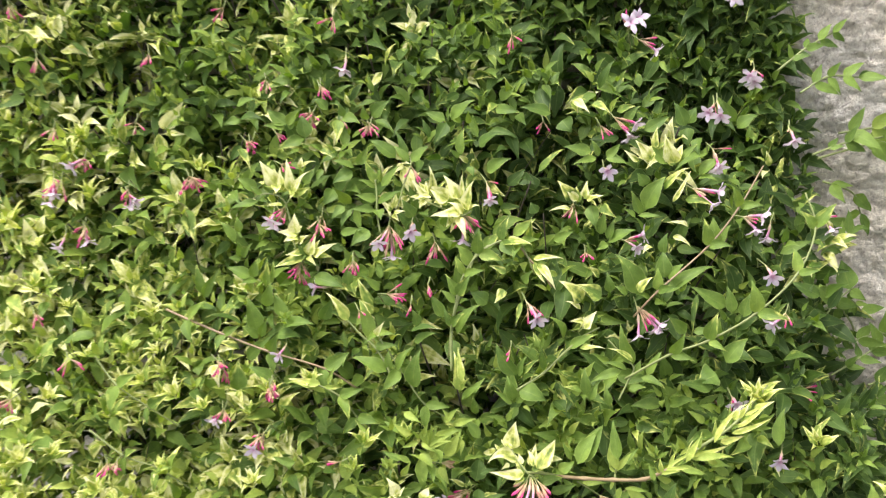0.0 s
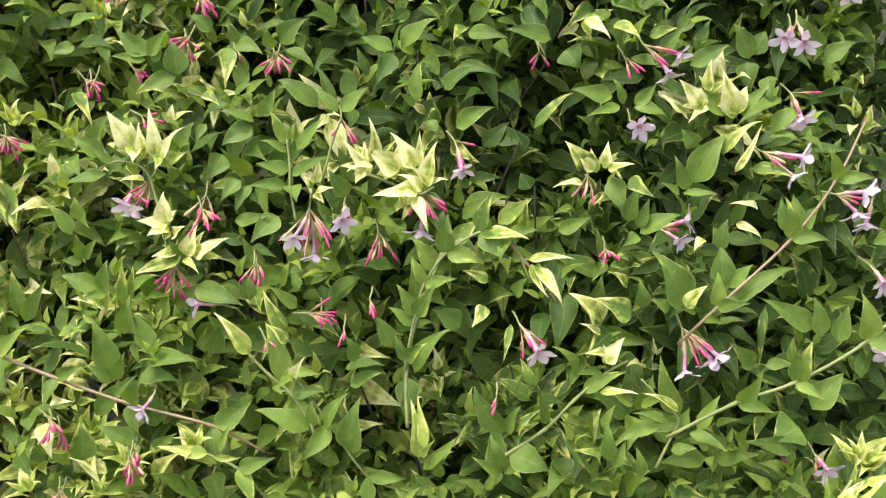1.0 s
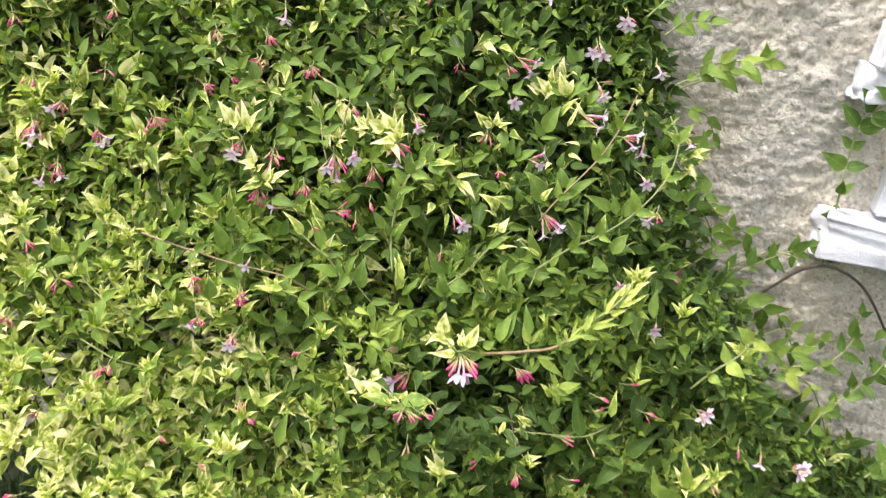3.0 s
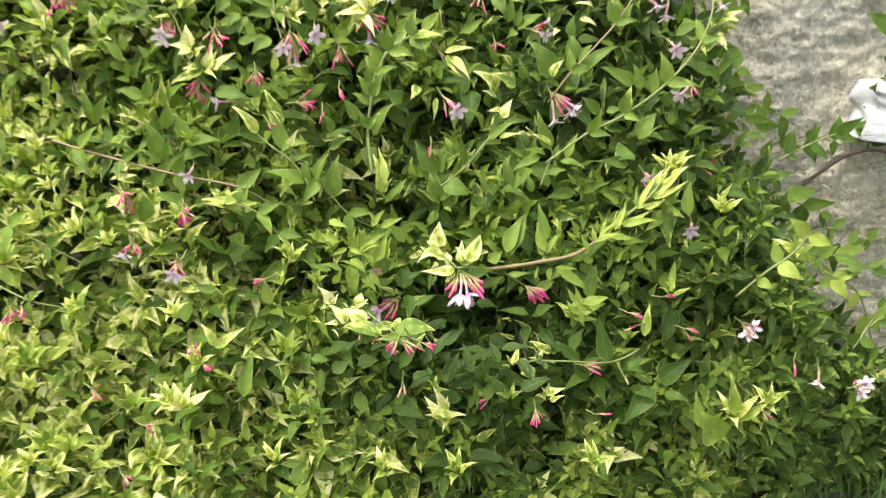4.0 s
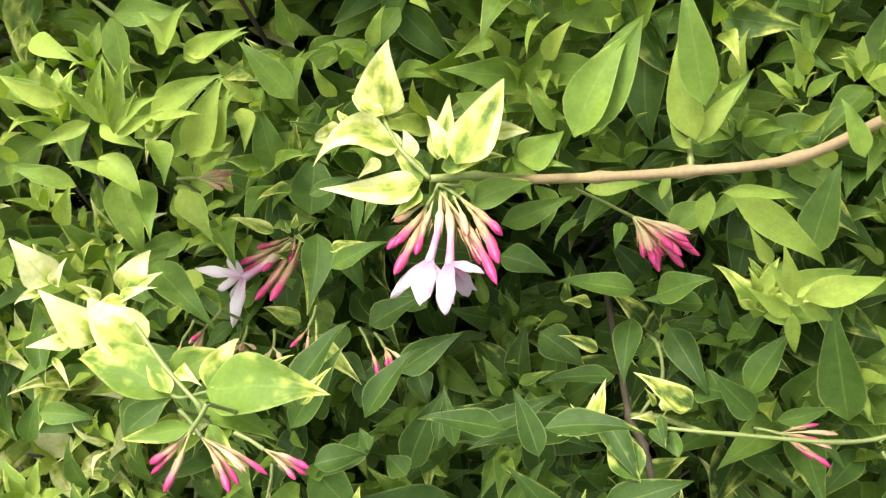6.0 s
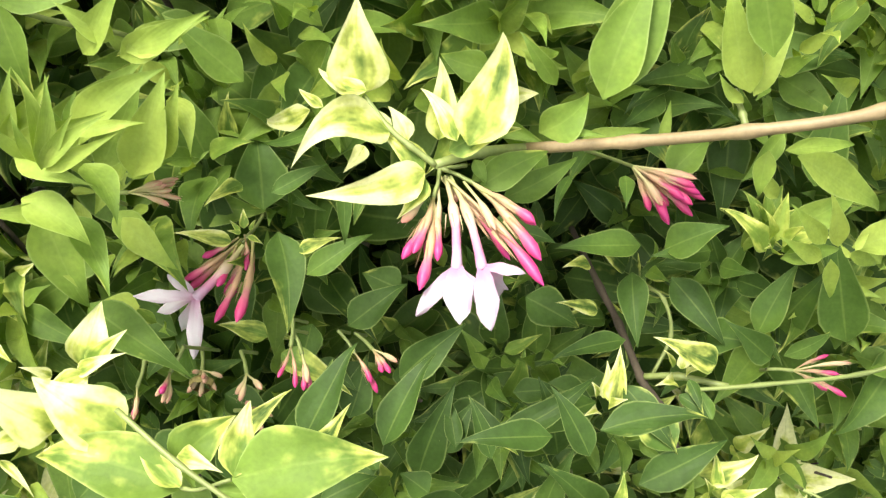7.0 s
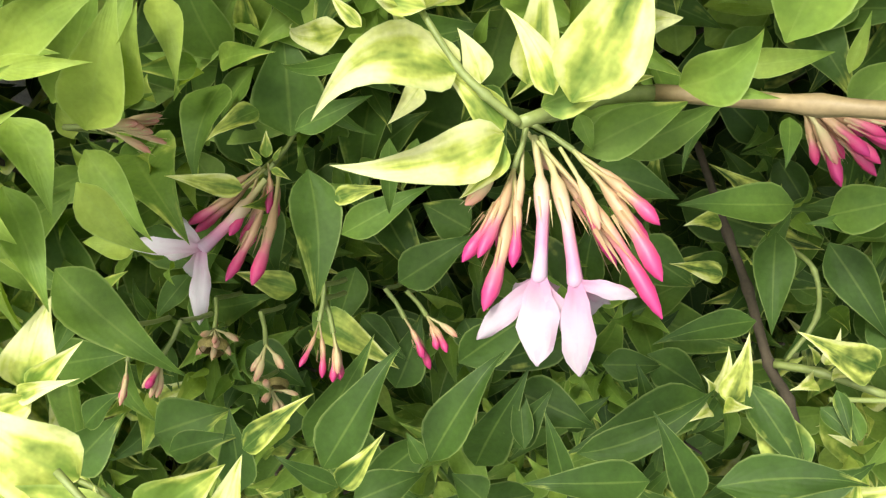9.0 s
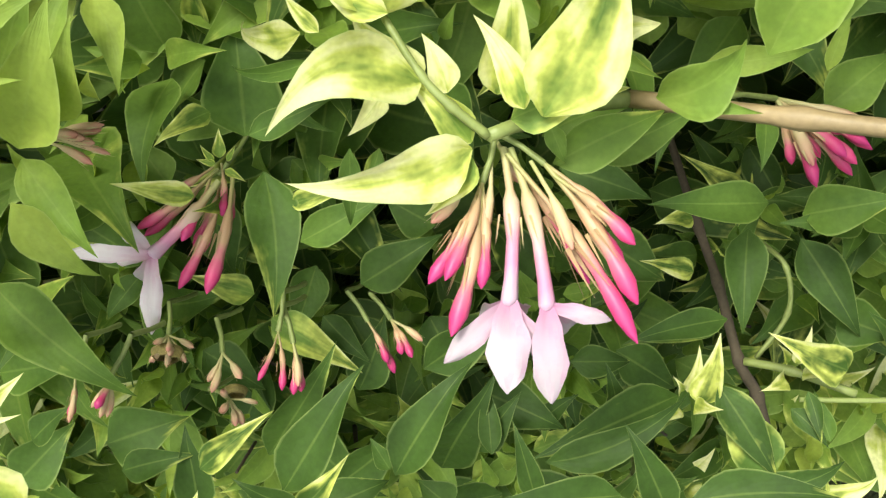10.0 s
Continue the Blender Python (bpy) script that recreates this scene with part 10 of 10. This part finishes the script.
flower_cluster((-0.2680, 0.1168, 0.6318), (0.50, -0.66, -0.56), 0.0150, 4, 0, 0.35, 306)
flower_cluster((0.2035, 0.1598, 0.3949), (0.92, -0.38, -0.12), 0.0160, 4, 0, 0.35, 307)

# ---- trailing shoots over the bare wall ----
wall_twig = tagged(new("trailing_shoot"), "bare brown shoot with a few dark leaves trailing over the wall", "shoot")


def trail(points, r0, r1, mat, leaves, size, tone, skip=2, owner=wall_twig):
    line = smooth_line(points, 8)
    n = len(line)
    part("stem", tube(line, [r0 + (r1 - r0) * k / (n - 1) for k in range(n)]), mat, owner)
    for k in np.linspace(skip, n - 1, leaves).astype(int):
        d = unit(line[min(n - 1, k + 1)] - line[k - 1])
        side = unit(np.cross(d, (0, -1, 0.2)))
        for sign in (1, -1):
            w = unit(side * sign * (1.0 if owner is wall_twig else 0.65) + d * (0.5 if owner is wall_twig else 0.95) + rng.normal(size=3) * 0.35 + np.array((0, -0.25, 0)))
            s = size * rng.uniform(0.5, 1.15)
            one = Leaves()
            one.add(line[k], line[k] + w * s, s * (rng.uniform(0.5, 0.66) if owner is wall_twig else rng.uniform(0.36, 0.46)), unit((rng.normal() * 0.3, -1, 0.5 + rng.normal() * 0.3)), 0.0, float(np.clip(tone + rng.normal() * 0.08, 0, 1)), fold=0.15, curl=0.05)
            one.make("leaf", owner)


trail([(0.3083, 0.2501, 0.3393), (0.3318, 0.2518, 0.3591), (0.3598, 0.2489, 0.3829), (0.3894, 0.2435, 0.3891), (0.4265, 0.2484, 0.3658), (0.4606, 0.2563, 0.3147), (0.4837, 0.2609, 0.2695), (0.5076, 0.2606, 0.2257)], 0.0020, 0.0014, WOOD_STEM, 2, 0.020, 0.30, 40)
trail([(0.3837, 0.2699, 0.3808), (0.3847, 0.2664, 0.4262), (0.3832, 0.2528, 0.4714), (0.3877, 0.2595, 0.5162), (0.3949, 0.2609, 0.5519), (0.4177, 0.2528, 0.5769)], 0.0011, 0.0009, GREEN_STEM, 9, 0.032, 0.34, 2)
trail([(0.1977, 0.2328, 0.5794), (0.2345, 0.2499, 0.5912), (0.2645, 0.2565, 0.6012), (0.2840, 0.2527, 0.6090)], 0.0011, 0.0008, GREEN_STEM, 3, 0.026, 0.60, 10)
trail([(0.2638, 0.2097, 0.3871), (0.2942, 0.2460, 0.3866), (0.3195, 0.2525, 0.3972), (0.3457, 0.2536, 0.3955)], 0.0010, 0.0008, GREEN_STEM, 4, 0.024, 0.40, 2)
trail([(0.3114, 0.2289, 0.2971), (0.3531, 0.2511, 0.3060), (0.3963, 0.2576, 0.2923), (0.4286, 0.2593, 0.2987)], 0.0010, 0.0008, GREEN_STEM, 4, 0.024, 0.45, 2)
trail([(0.3834, 0.2090, 0.1931), (0.4093, 0.2310, 0.2227), (0.4365, 0.2478, 0.2401), (0.4526, 0.2545, 0.2693)], 0.0010, 0.0008, GREEN_STEM, 4, 0.025, 0.45, 2)
trail([(0.2313, 0.0859, 0.3030), (0.2511, 0.0826, 0.3270), (0.2727, 0.0891, 0.3424), (0.2857, 0.0951, 0.3572)], 0.0011, 0.0009, GREEN_STEM, 4, 0.022, 0.85, 6)
trail([(0.3925, 0.2310, 0.2442), (0.3496, 0.2296, 0.2631), (0.3396, 0.2298, 0.2845)], 0.0008, 0.0006, GREEN_STEM, 2, 0.022, 0.80, 6)
trail([(0.4402, 0.1612, 0.1758), (0.4685, 0.1828, 0.1886), (0.4957, 0.2042, 0.1943)], 0.0010, 0.0008, GREEN_STEM, 4, 0.026, 0.40, 2)
trail([(0.2115, 0.1890, 0.4374), (0.2249, 0.2004, 0.4613), (0.2369, 0.2113, 0.4721)], 0.0009, 0.0008, GREEN_STEM, 3, 0.026, 0.50, 2)
trail([(0.2898, 0.2148, 0.3527), (0.3150, 0.2275, 0.3394), (0.3401, 0.2402, 0.3258), (0.3614, 0.2518, 0.2866)], 0.0010, 0.0007, GREEN_STEM, 4, 0.034, 0.45, 2, shrub)
trail([(0.3443, 0.2148, 0.2742), (0.3816, 0.2276, 0.2499), (0.4022, 0.2395, 0.2160), (0.4203, 0.2508, 0.1692)], 0.0010, 0.0007, GREEN_STEM, 4, 0.030, 0.85, 2, shrub)
trail([(0.3566, 0.2154, 0.2753), (0.3961, 0.2292, 0.2765), (0.4232, 0.2431, 0.2979), (0.4332, 0.2565, 0.3285)], 0.0010, 0.0007, GREEN_STEM, 5, 0.028, 0.40, 2, shrub)
trail([(0.3975, 0.2153, 0.2145), (0.4273, 0.2294, 0.2399), (0.4522, 0.2431, 0.2577), (0.4697, 0.2564, 0.2748)], 0.0010, 0.0007, GREEN_STEM, 5, 0.028, 0.42, 2, shrub)
trail([(0.2853, 0.2157, 0.3858), (0.3213, 0.2298, 0.4007), (0.3526, 0.2434, 0.4087), (0.3847, 0.2570, 0.4136)], 0.0010, 0.0007, GREEN_STEM, 5, 0.028, 0.38, 2, shrub)
trail([(0.2902, 0.2132, 0.3044), (0.3255, 0.2263, 0.2878), (0.3600, 0.2397, 0.2815), (0.3771, 0.2526, 0.2881)], 0.0010, 0.0007, GREEN_STEM, 4, 0.030, 0.60, 2, shrub)
trail([(0.2440, 0.2149, 0.4222), (0.2687, 0.2283, 0.4298), (0.2895, 0.2410, 0.4226)], 0.0010, 0.0007, GREEN_STEM, 3, 0.028, 0.55, 2, shrub)
trail([(0.2096, 0.2192, 0.6043), (0.2445, 0.2330, 0.6101), (0.2806, 0.2467, 0.6112)], 0.0010, 0.0007, GREEN_STEM, 4, 0.028, 0.70, 2, shrub)
trail([(0.2031, 0.2176, 0.5629), (0.2288, 0.2304, 0.5529), (0.2397, 0.2422, 0.5326)], 0.0010, 0.0007, GREEN_STEM, 3, 0.026, 0.60, 2, shrub)
trail([(0.2273, 0.2154, 0.4597), (0.2471, 0.2274, 0.4315), (0.2413, 0.2385, 0.4137)], 0.0010, 0.0007, GREEN_STEM, 3, 0.026, 0.55, 2, shrub)
trail([(0.1549, 0.2034, 0.6545), (0.1744, 0.2168, 0.6720), (0.1948, 0.2301, 0.6850)], 0.0010, 0.0007, GREEN_STEM, 4, 0.022, 0.55, 4, shrub)
trail([(0.1745, 0.2037, 0.6374), (0.1948, 0.2171, 0.6504), (0.2194, 0.2301, 0.6500)], 0.0010, 0.0007, GREEN_STEM, 4, 0.022, 0.55, 4, shrub)
trail([(0.1903, 0.2029, 0.5874), (0.2157, 0.2163, 0.5971), (0.2454, 0.2298, 0.6024)], 0.0010, 0.0007, GREEN_STEM, 4, 0.022, 0.55, 4, shrub)
trail([(0.2019, 0.2007, 0.5052), (0.2238, 0.2140, 0.5138), (0.2345, 0.2268, 0.5237)], 0.0010, 0.0007, GREEN_STEM, 4, 0.022, 0.55, 4, shrub)
trail([(0.2139, 0.1996, 0.4526), (0.2362, 0.2129, 0.4627), (0.2505, 0.2251, 0.4502)], 0.0010, 0.0007, GREEN_STEM, 4, 0.022, 0.55, 4, shrub)
trail([(0.2315, 0.1986, 0.3961), (0.2533, 0.2120, 0.4100), (0.2712, 0.2251, 0.4208)], 0.0010, 0.0007, GREEN_STEM, 4, 0.022, 0.55, 4, shrub)
trail([(0.2411, 0.1979, 0.3616), (0.2633, 0.2113, 0.3757), (0.2836, 0.2239, 0.3672)], 0.0010, 0.0007, GREEN_STEM, 4, 0.022, 0.55, 4, shrub)


# ---- grass ----
grass_mesh = bpy.data.meshes.new("grass")
gco, gfa = [], []
for _ in range(42000):
    x, y = rng.normal() * 1.3 - 0.2, 0.27 - abs(rng.normal()) * 0.9
    a, h, w = rng.uniform(0, 2 * math.pi), rng.uniform(0.02, 0.06), rng.uniform(0.0008, 0.0016)
    lean = rng.normal(size=2) * 0.4 * h
    px, py = math.cos(a) * w, math.sin(a) * w
    b = len(gco)
    gco += [(x - px, y - py, -0.004), (x + px, y + py, -0.004), (x + lean[0] * 0.4 + px * 0.7, y + lean[1] * 0.4 + py * 0.7, h * 0.6), (x + lean[0] * 0.4 - px * 0.7, y + lean[1] * 0.4 - py * 0.7, h * 0.6), (x + lean[0], y + lean[1], h)]
    gfa += [(b, b + 1, b + 2, b + 3), (b + 3, b + 2, b + 4)]
grass_mesh.from_pydata(gco, [], gfa)
grass_mesh.materials.append(GRASS)
tagged(new("grass", grass_mesh), "short green grass at the foot of the shrub", "grass", kind="stuff")
